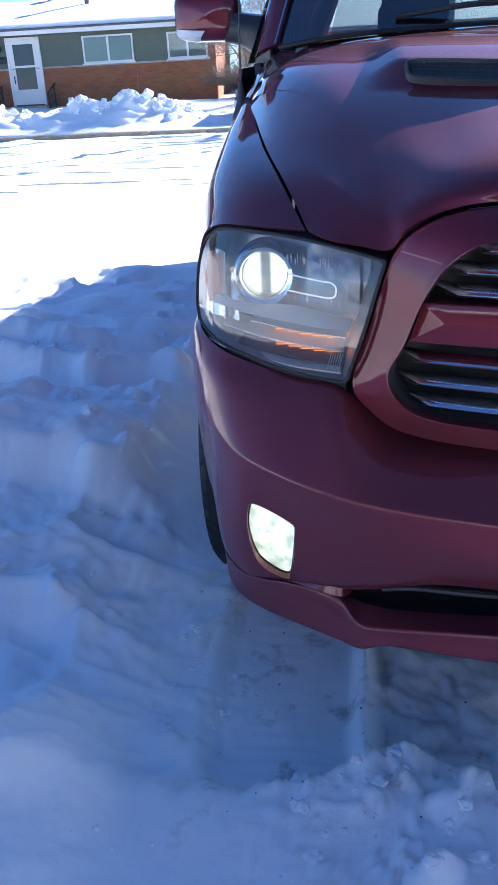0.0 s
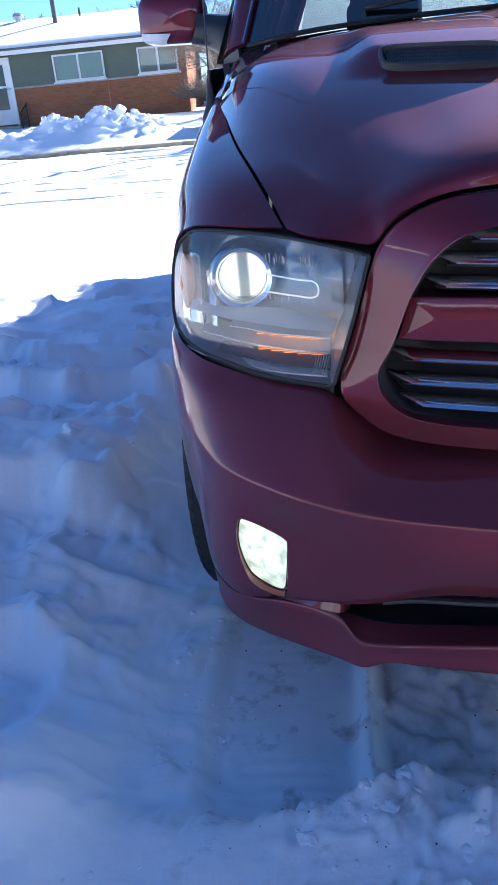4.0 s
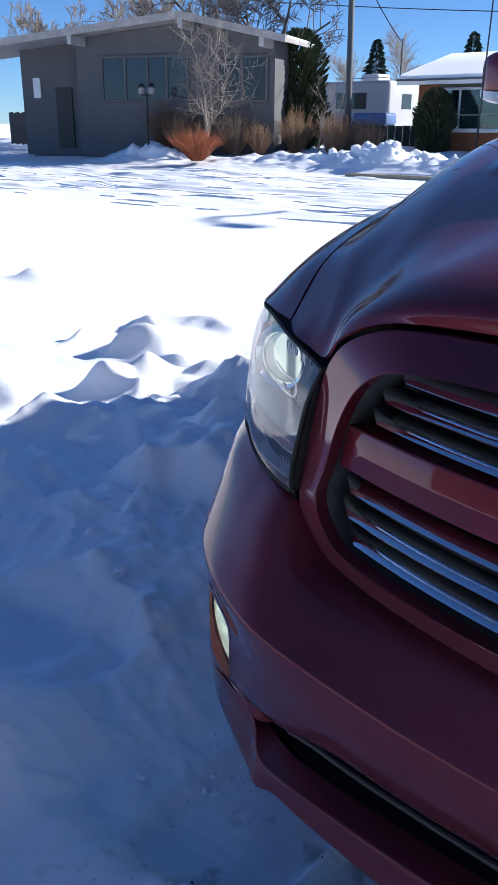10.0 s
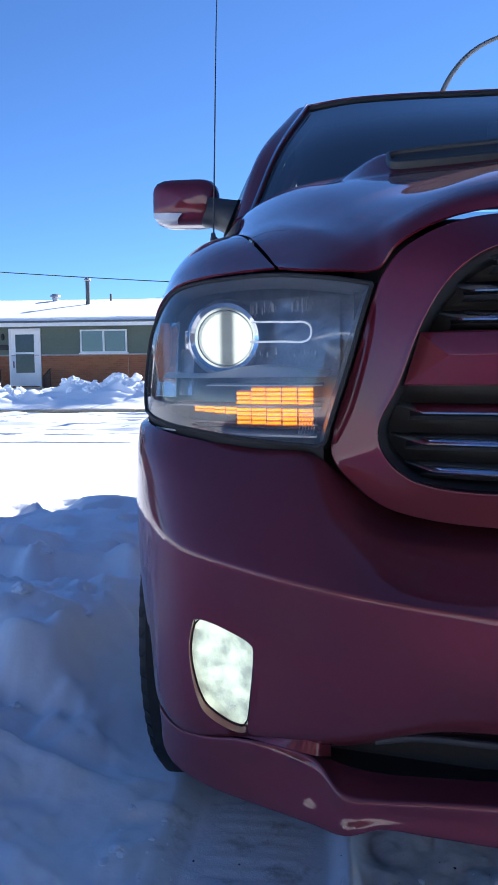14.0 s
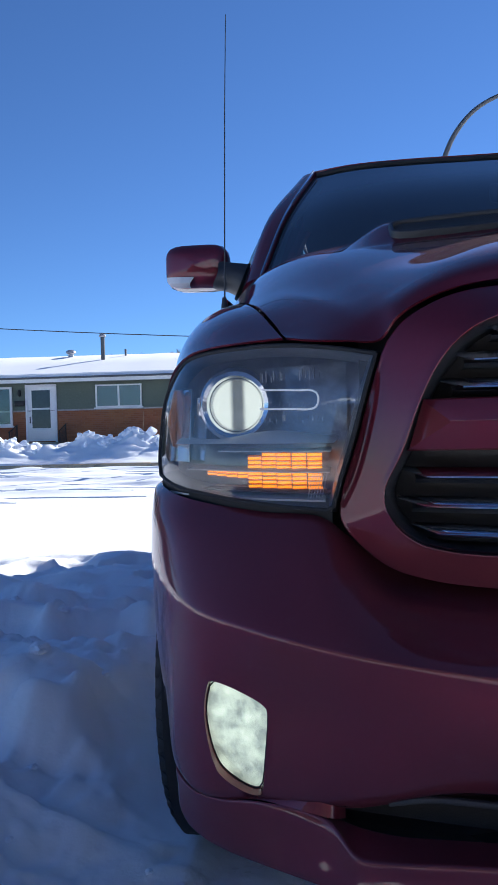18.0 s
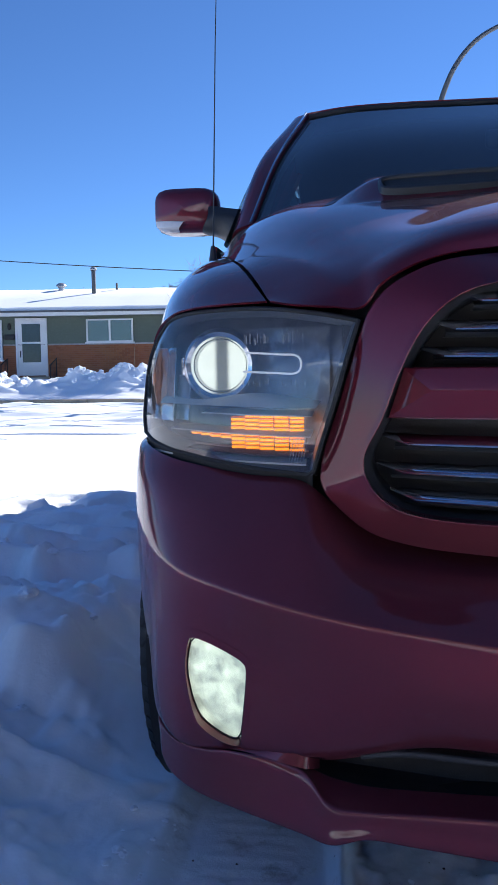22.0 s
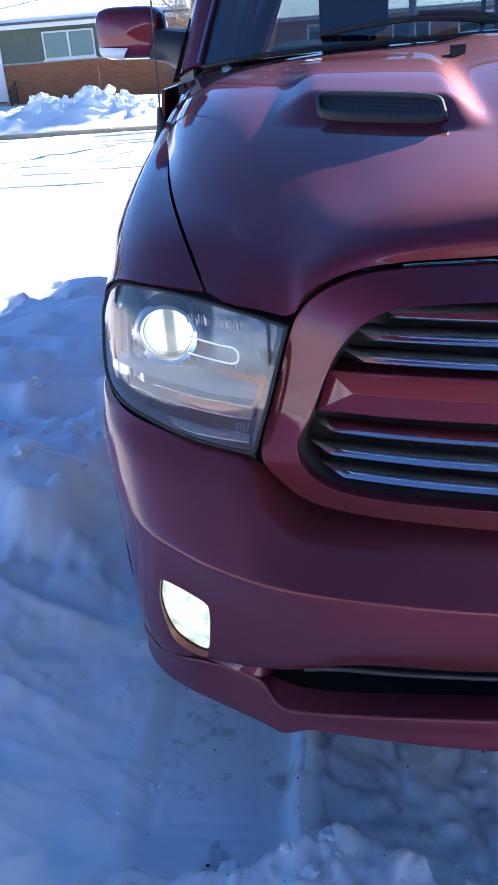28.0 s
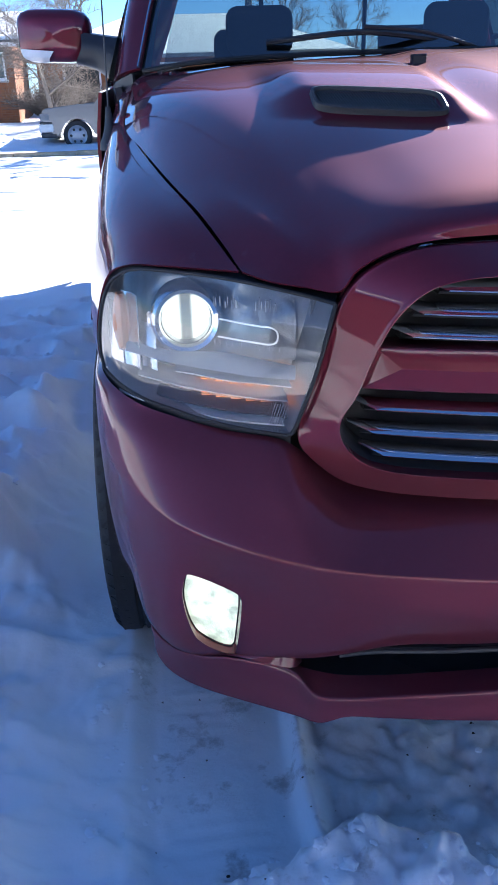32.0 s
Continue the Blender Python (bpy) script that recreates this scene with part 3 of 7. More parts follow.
CLOD = plain("snow_clod", (0.87, 0.895, 0.935), 0.7, vary=0.06, scale=20, bump=0.4, bump_scale=90)
single("snow_clods", join(join(join(clods(60, .06, 1.3, 1.32, 1.85, 15, .003, .011), clods(50, -.46, -.30, 1.4, 2.0, 16, .003, .014)), clods(150, -.15, 1.2, 1.0, 1.38, 5, .004, .020)), clods(12, -1.0, -.2, 1.0, 1.30, 6, .003, .008)), CLOD, "loose lumps of snow in front of the truck", "snow", kind="stuff")
single("snow_clods", clods(40, -1.8, -.6, 1.7, 4.8, 7, .008, .03), CLOD, "loose lumps of snow beside the truck", "snow", kind="stuff")
def bank_chunks(spots, n, seed):
    rnd = random.Random(seed)
    bm = bmesh.new()
    for k in range(n):
        cx, cy, rx, ry = spots[k % len(spots)]
        x, y = cx + rx * rnd.gauss(0, .55), cy + ry * rnd.gauss(0, .5)
        r = .05 + .12 * rnd.random() ** 2
        b = bmesh.new()
        bmesh.ops.create_icosphere(b, subdivisions=2, radius=r)
        for v in b.verts:
            v.co *= 1 + .5 * noise.noise(v.co * (1.5 / r) + Vector((k * 3.7, 0, 0)))
            v.co.z *= .8
        bmesh.ops.translate(b, verts=b.verts, vec=(x, y, gz(x, y) + r * .15))
        join(bm, b)
    return bm


single("snow_chunks", bank_chunks(((-7.2, 24.0, 2.0, .8), (-13.8, 23.9, 2.2, .8), (-9.9, 23.4, 1.2, .6), (-5.2, 24.1, .6, .6), (-6.4, 24.2, 1.0, .5)), 260, 9), CLOD, "lumpy chunks of ploughed snow along the kerb", "snow", kind="stuff")
single("grit", clods(60, -.35, 1.2, 1.15, 1.9, 8, .0015, .004), plain("grit", (.06, .05, .045), .9), "dark grit scattered on the packed snow", "grit", kind="stuff")

# ---- the red pickup truck ----
XC = 0.65
truck = thing("pickup_truck", (XC, 4.2, 0.05), "dark red metallic pickup truck parked on trodden snow, lamps lit", "pickup truck")


def W(u, y, z):
    return (0.62 - u, y, z)


def wl(pts):
    return [W(*p) for p in pts]


def both(bm):
    """Adds the mirrored half and closes the seam."""
    join(bm, mirror_bm(bm, XC))
    bmesh.ops.remove_doubles(bm, verts=bm.verts, dist=0.0008)
    return bm


def pair(name, bm, mat, parent, label="", **kw):
    """One part on each side of the truck."""
    other = mirror_bm(bm, XC)
    a = part(name, bm, mat, parent, label, **kw)
    b = part(name, other, mat, parent, label, **kw)
    return a, b


# bumper cover: from under the headlights down to the lower intake
A = [(-.03, 1.45, .800), (.3, 1.462, .800), (.48, 1.475, .803), (.57, 1.482, .822), (.62, 1.476, .862), (.66, 1.466, .893), (.75, 1.512, .898), (.85, 1.586, .906), (.90, 1.630, .913), (.945, 1.70, .922), (.975, 1.79, .93), (.985, 1.93, .935)]
A2 = [(-.03, 1.418, .785), (.3, 1.43, .788), (.48, 1.445, .79), (.57, 1.452, .803), (.62, 1.45, .845), (.66, 1.452, .885), (.75, 1.500, .890), (.85, 1.576, .896), (.905, 1.628, .905), (.955, 1.70, .912), (.987, 1.79, .92), (.995, 1.93, .925)]
B1 = [(-.03, 1.365, .758), (.3, 1.372, .762), (.48, 1.38, .768), (.57, 1.385, .782), (.62, 1.395, .812), (.66, 1.405, .84), (.75, 1.455, .848), (.85, 1.535, .86), (.915, 1.605, .87), (.965, 1.69, .88), (.993, 1.79, .885), (1.0, 1.93, .89)]
B2 = [(-.03, 1.305, .708), (.3, 1.315, .716), (.48, 1.318, .733), (.57, 1.322, .745), (.62, 1.335, .762), (.66, 1.352, .775), (.75, 1.395, .79), (.85, 1.478, .805), (.915, 1.565, .82), (.965, 1.67, .84), (.995, 1.78, .85), (1.0, 1.93, .855)]
C1 = [(-.03, 1.286, .676), (.3, 1.292, .690), (.48, 1.295, .712), (.57, 1.302, .724), (.62, 1.311, .731), (.66, 1.325, .736), (.75, 1.369, .747), (.85, 1.452, .758), (.912, 1.546, .772), (.963, 1.66, .79), (.995, 1.78, .80), (1.0, 1.93, .805)]
C2 = [(-0.03, 1.2855, 0.67), (0.3, 1.2915, 0.684), (0.48, 1.2945, 0.706), (0.57, 1.3015, 0.718), (0.62, 1.3105, 0.725), (0.66, 1.3245, 0.73), (0.75, 1.3685, 0.741), (0.85, 1.4515, 0.752), (0.912, 1.5455, 0.766), (0.963, 1.6595, 0.784), (0.995, 1.7795, 0.794), (1.0, 1.9295, 0.799)]
D = [(-.03, 1.294, .60), (.3, 1.300, .61), (.48, 1.306, .63), (.57, 1.324, .635), (.62, 1.338, .638), (.66, 1.355, .64), (.75, 1.403, .645), (.85, 1.466, .65), (.908, 1.553, .65), (.958, 1.668, .65), (.992, 1.785, .655), (.998, 1.93, .66)]
Ee = [(-.03, 1.335, .500), (.3, 1.335, .505), (.48, 1.342, .514), (.57, 1.352, .515), (.62, 1.368, .513), (.66, 1.385, .503), (.755, 1.426, .488), (.853, 1.476, .470), (.911, 1.556, .480), (.950, 1.69, .51), (.981, 1.80, .515), (.990, 1.93, .52)]
E2 = [(-.03, 1.352, .485), (.3, 1.352, .49), (.48, 1.359, .499), (.57, 1.368, .498), (.62, 1.384, .495), (.66, 1.400, .492), (.755, 1.441, .479), (.850, 1.491, .461), (.907, 1.571, .471), (.945, 1.70, .493), (.975, 1.80, .498), (.984, 1.93, .50)]
def lifted(c, dz):
    """Widens the intake: raises or lowers the middle of an edge, fading out towards the corner."""
    return [(u, y, z + dz * float(1 - smooth01((u - .48) / .17))) for u, y, z in c]


Ee, E2 = lifted(Ee, .030), lifted(E2, .032)
def between(a, b, q):
    return [tuple(a[k][i] * (1 - q) + b[k][i] * q for i in range(3)) for k in range(len(a))]


# a flat upper face, a crisp crease, a flat lower face
g = loft([wl(c) for c in (A, A2, B1, between(B2, between(B1, C1, .55), .75), between(B2, C1, .86), C1, C2, between(C2, D, .16), D, Ee, E2)], 150, 120)
bump_g = g
# opening for the fog lamp: its outline as rows of (u, z), and the depth of its four corners
Fg = [[(.744, .628), (.77, .638), (.80, .647), (.836, .652)], [(.747, .585), (.772, .591), (.806, .597), (.843, .601)], [(.752, .540), (.775, .543), (.804, .548), (.837, .556)], [(.757, .496), (.778, .497), (.801, .505), (.825, .518)]]
FOGY = (1.428, 1.468, 1.441, 1.470)


def rim_of(q):
    return np.concatenate([q[0], q[1:, -1], q[-1, ::-1][1:], q[::-1, 0][1:-1]])


def on_bumper(q, out=0.0):
    """Moves points along y onto the bumper's face."""
    bf = bump_g.reshape(-1, 3)
    q = np.array(q, float)
    for k in range(len(q)):
        d = (bf[:, 0] - q[k, 0]) ** 2 + (bf[:, 2] - q[k, 2]) ** 2
        n = np.argsort(d)[:6]
        w = 1 / (d[n] + 1e-6)
        q[k, 1] = (bf[n, 1] * w).sum() / w.sum() - out
    return q


fog0 = loft([[(0.62 - u, 0, z) for u, z in c] for c in Fg], 40, 40)
fog_grid = np.empty((20, 20, 3))
for i, j in np.ndindex(20, 20):
    a, b = i / 9.5 - 1, j / 9.5 - 1
    a, b = a * (1 - .06 * b ** 8), b * (1 - .06 * a ** 8)
    p, q = (a + 1) * 19.5, (b + 1) * 19.5
    i0, j0 = min(int(p), 38), min(int(q), 38)
    p, q = p - i0, q - j0
    fog_grid[i, j] = (fog0[i0, j0] * (1 - q) + fog0[i0, j0 + 1] * q) * (1 - p) + (fog0[i0 + 1, j0] * (1 - q) + fog0[i0 + 1, j0 + 1] * q) * p
ring = rim_of(fog_grid)
fog_mid = ring.mean(0)
fog_edge = on_bumper(fog_mid + (ring - fog_mid) * 1.05, .0012)
fog_flange = on_bumper(fog_mid + (ring - fog_mid) * 1.24, .0006)
hole = fog_mid + (ring - fog_mid) * 1.15
bm = solid_bm(g, 0.004)
gone = []
for f in bm.faces:
    c = f.calc_center_median()
    if abs(c.x - fog_mid[0]) < .12 and abs(c.z - fog_mid[2]) < .14:
        inside = False
        for k in range(len(hole)):
            (xa, _, za), (xb, _, zb_) = hole[k - 1], hole[k]
            if (za > c.z) != (zb_ > c.z) and c.x < (xb - xa) * (c.z - za) / (zb_ - za) + xa:
                inside = not inside
        if inside:
            gone.append(f)
bmesh.ops.delete(bm, geom=gone, context="FACES")
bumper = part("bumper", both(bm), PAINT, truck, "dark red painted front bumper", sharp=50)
# chin below the intake
G0 = [(-.03, 1.352, .455), (.3, 1.352, .458), (.5, 1.358, .460), (.57, 1.372, .462), (.62, 1.39, .468), (.66, 1.408, .476), (.76, 1.445, .480), (.812, 1.475, .474), (.855, 1.505, .470), (.885, 1.54, .472), (.900, 1.572, .478), (.895, 1.61, .480)]
G1 = [(-.03, 1.296, .448), (.3, 1.300, .450), (.5, 1.312, .449), (.57, 1.325, .448), (.62, 1.342, .450), (.66, 1.379, .482), (.765, 1.424, .485), (.820, 1.452, .474), (.868, 1.488, .469), (.900, 1.533, .472), (.912, 1.559, .478), (.904, 1.60, .487)]
G2 = [(-.03, 1.284, .428), (.3, 1.290, .432), (.5, 1.302, .432), (.57, 1.314, .430), (.62, 1.328, .428), (.66, 1.352, .430), (.766, 1.415, .432), (.822, 1.449, .434), (.870, 1.491, .438), (.901, 1.529, .448), (.914, 1.560, .462), (.905, 1.60, .465)]
H0 = [(-.03, 1.288, .394), (.3, 1.294, .399), (.5, 1.310, .413), (.57, 1.322, .414), (.617, 1.330, .399), (.66, 1.360, .396), (.763, 1.423, .394), (.815, 1.456, .394), (.860, 1.490, .398), (.892, 1.522, .410), (.907, 1.552, .430), (.898, 1.60, .435)]
H1 = [(-.03, 1.33, .388), (.3, 1.335, .390), (.5, 1.345, .404), (.57, 1.36, .408), (.62, 1.375, .396), (.66, 1.40, .390), (.750, 1.456, .388), (.800, 1.487, .390), (.840, 1.518, .396), (.872, 1.55, .408), (.885, 1.575, .428), (.880, 1.62, .433)]
G0, G1, G2 = lifted(G0, .010), lifted(G1, .010), lifted(G2, .004)
g = loft([wl(c) for c in (G0, between(G0, G1, .8), G1, between(G1, G2, .2), between(G1, H0, .5), between(G2, H0, .85), H0, H1)], 90, 36)
part("chin_spoiler", both(solid_bm(g, 0.004)), PAINT, truck, "dark red lower lip of the bumper", sharp=50)
# lower intake: a deep dark slot with a grille bar
slot = both(grid_bm(loft([wl([(-.03, 1.352, .512), (.3, 1.352, .517), (.655, 1.412, .508)]), wl([(-.03, 1.47, .512), (.3, 1.47, .517), (.655, 1.49, .508)]), wl([(-.03, 1.47, .425), (.3, 1.47, .428), (.655, 1.49, .45)]), wl([(-.03, 1.334, .428), (.3, 1.336, .431), (.655, 1.415, .455)])], 24, 13)))
part("lower_intake", slot, BLACK, truck, "black lower air intake slot")
ga = wl([(.636, 1.415, .512)] + [(u, y + .003, z + .002) for u, y, z in Ee[5:9]])
gb = wl([(.636, 1.415, .468)] + [(u - .002, y + .004, z + .001) for u, y, z in G1[5:11]])
groove = grid_bm(loft([ga, gb], 40, 4))
pair("bumper_groove", groove, PAINT, truck, "dark red groove below the fog lamp")
part("engine_bay", box_bm((XC - .80, 1.80, .40), (XC + .80, 2.74, 1.14), .05), SEAL, truck, "dark engine bay")
# unseen dark blocks, added so sunlit snow cannot show through the intake
part("intake_blocker", box_bm((XC - .60, 1.385, .402), (XC + .60, 1.62, .430), .004), SEAL, truck, "dark unseen blocker in the intake")
lip_block = grid_bm(np.array([wl([(u, y + .002, z - .012) for u, y, z in G0[2:]]), wl([(u, y + .012, z - .045) for u, y, z in G0[2:]]), wl([(u - .12, y + .30, z - .05) for u, y, z in G0[2:]])]))
pair("chin_blocker", lip_block, SEAL, truck, "dark unseen blocker behind the lip")
pair("intake_plug", box_bm(W(.70, 1.425, .40), W(.652, 1.70, .545), .004), SEAL, truck, "dark plug added at the end of the intake")
rim = both(tube_bm(cr(wl([(-.03, 1.342, .508), (.2, 1.342, .512), (.4, 1.346, .520), (.52, 1.356, .524), (.575, 1.370, .512)]), 40), 0.005, 8))
part("intake_rim", rim, BLACK, bumper, "black rim over the intake")

# grille shell: a ring of body colour, from the middle of its top round to the middle of its bottom
OUT = [(-.03, 1.398, 1.222), (.15, 1.400, 1.221), (.30, 1.408, 1.219), (.40, 1.412, 1.217), (.46, 1.416, 1.210), (.505, 1.42, 1.194), (.54, 1.424, 1.172), (.564, 1.428, 1.140), (.582, 1.432, 1.09), (.605, 1.442, 1.01), (.632, 1.458, .92), (.630, 1.456, .885), (.60, 1.448, .850), (.56, 1.436, .822), (.50, 1.422, .806), (.40, 1.398, .798), (.2, 1.366, .790), (-.03, 1.355, .784)]
IN1 = [(-.03, 1.336, 1.180), (.15, 1.340, 1.180), (.30, 1.352, 1.180), (.35, 1.359, 1.178), (.40, 1.368, 1.173), (.438, 1.376, 1.162), (.468, 1.382, 1.142), (.495, 1.39, 1.11), (.520, 1.398, 1.06), (.545, 1.410, .99), (.570, 1.424, .935), (.568, 1.424, .908), (.552, 1.421, .882), (.525, 1.413, .862), (.48, 1.401, .851), (.38, 1.374, .846), (.2, 1.347, .840), (-.03, 1.339, .836)]
IN2 = [(-.03, 1.375, 1.172), (.15, 1.378, 1.172), (.30, 1.39, 1.172), (.34, 1.396, 1.170), (.385, 1.404, 1.164), (.422, 1.411, 1.153), (.452, 1.417, 1.133), (.480, 1.425, 1.10), (.506, 1.433, 1.05), (.530, 1.444, .985), (.553, 1.456, .935), (.552, 1.456, .912), (.538, 1.453, .889), (.514, 1.446, .871), (.47, 1.436, .860), (.37, 1.41, .855), (.2, 1.383, .849), (-.03, 1.375, .845)]
OB = [(u, y + .03, z) for u, y, z in OUT]
def mixc(a, b, q):
    return [tuple(a[k][i] * (1 - q) + b[k][i] * q for i in range(3)) for k in range(len(a))]


CREST = [(u, y - .008, z) for u, y, z in IN1]
RET = [(u, y + .012, z) for u, y, z in mixc(IN1, IN2, .18)]
g = loft([wl(c) for c in (OB, OUT, mixc(OUT, CREST, .06), mixc(OUT, CREST, .5), mixc(OUT, CREST, .90), CREST, mixc(CREST, RET, .3), RET)], 130, 40)
shell = part("grille_shell", both(grid_bm(g)), PAINT, truck, "dark red grille surround", sharp=35)
DEEP = [(u, y + .055, z) for u, y, z in mixc(IN1, IN2, 1.25)]
part("grille_bezel", both(grid_bm(loft([wl(RET), wl([(u, y + .012, z) for u, y, z in mixc(IN1, IN2, .8)]), wl(DEEP)], 110, 8))), BLACK, shell, "black plastic bezel inside the surround")


def ybar(u):
    return 1.322 + 0.37 * u * u


# cross of body colour in the grille
def blade_row(dz, dy, u1):
    return [W(u, ybar(u) + dy, 1.022 + dz) for u in np.linspace(-.03, u1, 24)]


gb = np.array([blade_row(.040, .06, .513), blade_row(.0405, -.002, .515), blade_row(.0385, -.004, .514), blade_row(.011, -.0135, .481), blade_row(.0085, -.0138, .478), blade_row(-.029, -.003, .534), blade_row(-.0315, .000, .537), blade_row(-.031, .06, .535)])
bm = grid_bm(gb)
bm.verts.ensure_lookup_table()
bm.faces.new([bm.verts[r * 24 + 23] for r in (2, 3, 4, 5)])
part("cross_blade", both(bm), PAINT, shell, "dark red horizontal grille blade", sharp=14)
post = [[W(.022, 1.36, z), W(.015, 1.318, z), W(-.075, 1.318, z), W(-.082, 1.36, z)] for z in np.linspace(1.19, .83, 12)]
part("cross_post", grid_bm(np.array(post)), PAINT, shell, "dark red upright grille post", sharp=20)
badge = box_bm(W(-.005, 1.306, 1.00), W(-.055, 1.317, 1.05), 0.008)
part("badge", badge, CHROME, shell, "small chrome badge")
# dark core behind the bars
core = both(grid_bm(np.array([[W(u, ybar(u) + .075, z) for u in np.linspace(-.03, .60, 16)] for z in np.linspace(1.20, .82, 6)])))
part("grille_core", core, BLACK, shell, "black grille core")
# chrome bars, three above and three below the blade, on both sides of the post
for z_end, z_mid, u_end in ((1.158, 1.150, .440), (1.121, 1.113, .476), (1.084, 1.075, .492), (.959, .957, .544), (.917, .914, .549), (.878, .872, .530)):
    rows = []
    for k, (dy, dz) in enumerate(((.036, .0085), (.016, .0075), (.002, .001), (-.003, -.0045), (-.002, -.0065), (.036, -.003), (.036, .0085))):
        row = []
        for q in np.linspace(0, 1, 30):
            u = .03 + (u_end - .03) * q
            tip = smooth01((q - .93) / .07)
            s = 1 - .75 * tip
            row.append(W(u, ybar(u) + .006 + dy * s + .022 * tip, z_mid + (z_end - z_mid) * q + dz * s + .006 * tip))
        rows.append(row)
    pair("grille_bar", grid_bm(np.array(rows)), CHROME, shell, "chrome grille bar", sharp=30)
    rows = [[W(u, ybar(u) + y0, z_mid + (z_end - z_mid) * (u - .03) / (u_end - .03) + dz) for u in np.linspace(.03, u_end - .02, 14)] for y0, dz in ((.036, -.004), (.02, -.010), (.03, -.016), (.06, -.016))]
    pair("bar_backing", grid_bm(np.array(rows)), BLACK, shell, "black fin behind the bar")

# hood
K0 = [(-.03, 1.400, 1.232), (.15, 1.402, 1.231), (.30, 1.410, 1.229), (.40, 1.414, 1.226), (.46, 1.418, 1.219), (.51, 1.422, 1.203), (.548, 1.426, 1.180), (.572, 1.430, 1.150), (.62, 1.456, 1.150), (.67, 1.484, 1.156), (.712, 1.527, 1.166)]
K1 = [(-.03, 1.402, 1.258), (.15, 1.404, 1.256), (.30, 1.413, 1.252), (.40, 1.42, 1.246), (.46, 1.427, 1.237), (.51, 1.436, 1.221), (.548, 1.446, 1.200), (.575, 1.458, 1.178), (.62, 1.478, 1.168), (.67, 1.505, 1.168), (.718, 1.545, 1.172)]
K2 = [(-.03, 1.45, 1.296), (.15, 1.452, 1.293), (.30, 1.462, 1.286), (.40, 1.472, 1.277), (.46, 1.482, 1.265), (.51, 1.494, 1.248), (.55, 1.507, 1.229), (.59, 1.52, 1.211), (.635, 1.54, 1.202), (.685, 1.565, 1.197), (.733, 1.59, 1.193)]
K3 = [(-.03, 1.66, 1.366), (.15, 1.66, 1.360), (.30, 1.67, 1.348), (.40, 1.68, 1.334), (.47, 1.69, 1.318), (.53, 1.69, 1.309), (.58, 1.69, 1.294), (.63, 1.70, 1.279), (.68, 1.70, 1.264), (.73, 1.70, 1.251), (.770, 1.70, 1.238)]
K4 = [(-.03, 1.90, 1.416), (.15, 1.90, 1.410), (.24, 1.90, 1.402), (.34, 1.90, 1.396), (.45, 1.90, 1.391), (.53, 1.90, 1.385), (.60, 1.90, 1.375), (.66, 1.90, 1.359), (.72, 1.90, 1.336), (.775, 1.90, 1.309), (.820, 1.90, 1.279)]
K5 = [(-.03, 2.2, 1.466), (.12, 2.2, 1.472), (.24, 2.2, 1.474), (.36, 2.2, 1.470), (.48, 2.2, 1.462), (.58, 2.2, 1.457), (.66, 2.2, 1.451), (.73, 2.2, 1.438), (.79, 2.2, 1.414), (.84, 2.2, 1.374), (.875, 2.2, 1.321)]
K6 = [(-.03, 2.48, 1.498), (.12, 2.48, 1.504), (.24, 2.48, 1.506), (.36, 2.48, 1.502), (.48, 2.48, 1.498), (.58, 2.48, 1.494), (.67, 2.48, 1.488), (.75, 2.48, 1.476), (.82, 2.48, 1.452), (.878, 2.48, 1.410), (.918, 2.48, 1.358)]
K7 = [(-.03, 2.78, 1.516), (.12, 2.78, 1.520), (.24, 2.785, 1.521), (.36, 2.79, 1.518), (.48, 2.80, 1.514), (.58, 2.81, 1.508), (.67, 2.82, 1.502), (.75, 2.83, 1.496), (.82, 2.84, 1.489), (.87, 2.85, 1.478), (.897, 2.85, 1.465)]
hg = loft([wl(c) for c in (K0, K1, K2, K3, K4, K5, K6, K7)], 110, 120)
fair = smooth01((hg[..., 1] - 1.56) / .25)[1:-1, 1:-1, None] * np.array([.0, .0, 1.0])
for k in range(260):
    mean = (hg[:-2, 1:-1] + hg[2:, 1:-1] + hg[1:-1, :-2] + hg[1:-1, 2:]) / 4
    hg[1:-1, 1:-1] += fair * .9 * (mean - hg[1:-1, 1:-1])
# two raised fairings carry the scoops
hx, hy = hg[..., 0], hg[..., 1]
uu = np.minimum(0.62 - hx, 9)
yc = 1.883 + 0.55 * (uu - .41)
along = np.clip((hy - (yc - .042)) / .080, 0, 1) * (1 - smooth01((hy - yc - .12) / .50))
across = smooth01((uu - .21) / .08) * (1 - smooth01((uu - .525) / .10))
hg[..., 2] += .036 * along * across
# raised middle with a soft flank
hg[..., 2] += .014 * (1 - smooth01((uu - .10) / .13)) * smooth01((hy - 1.45) / .3)
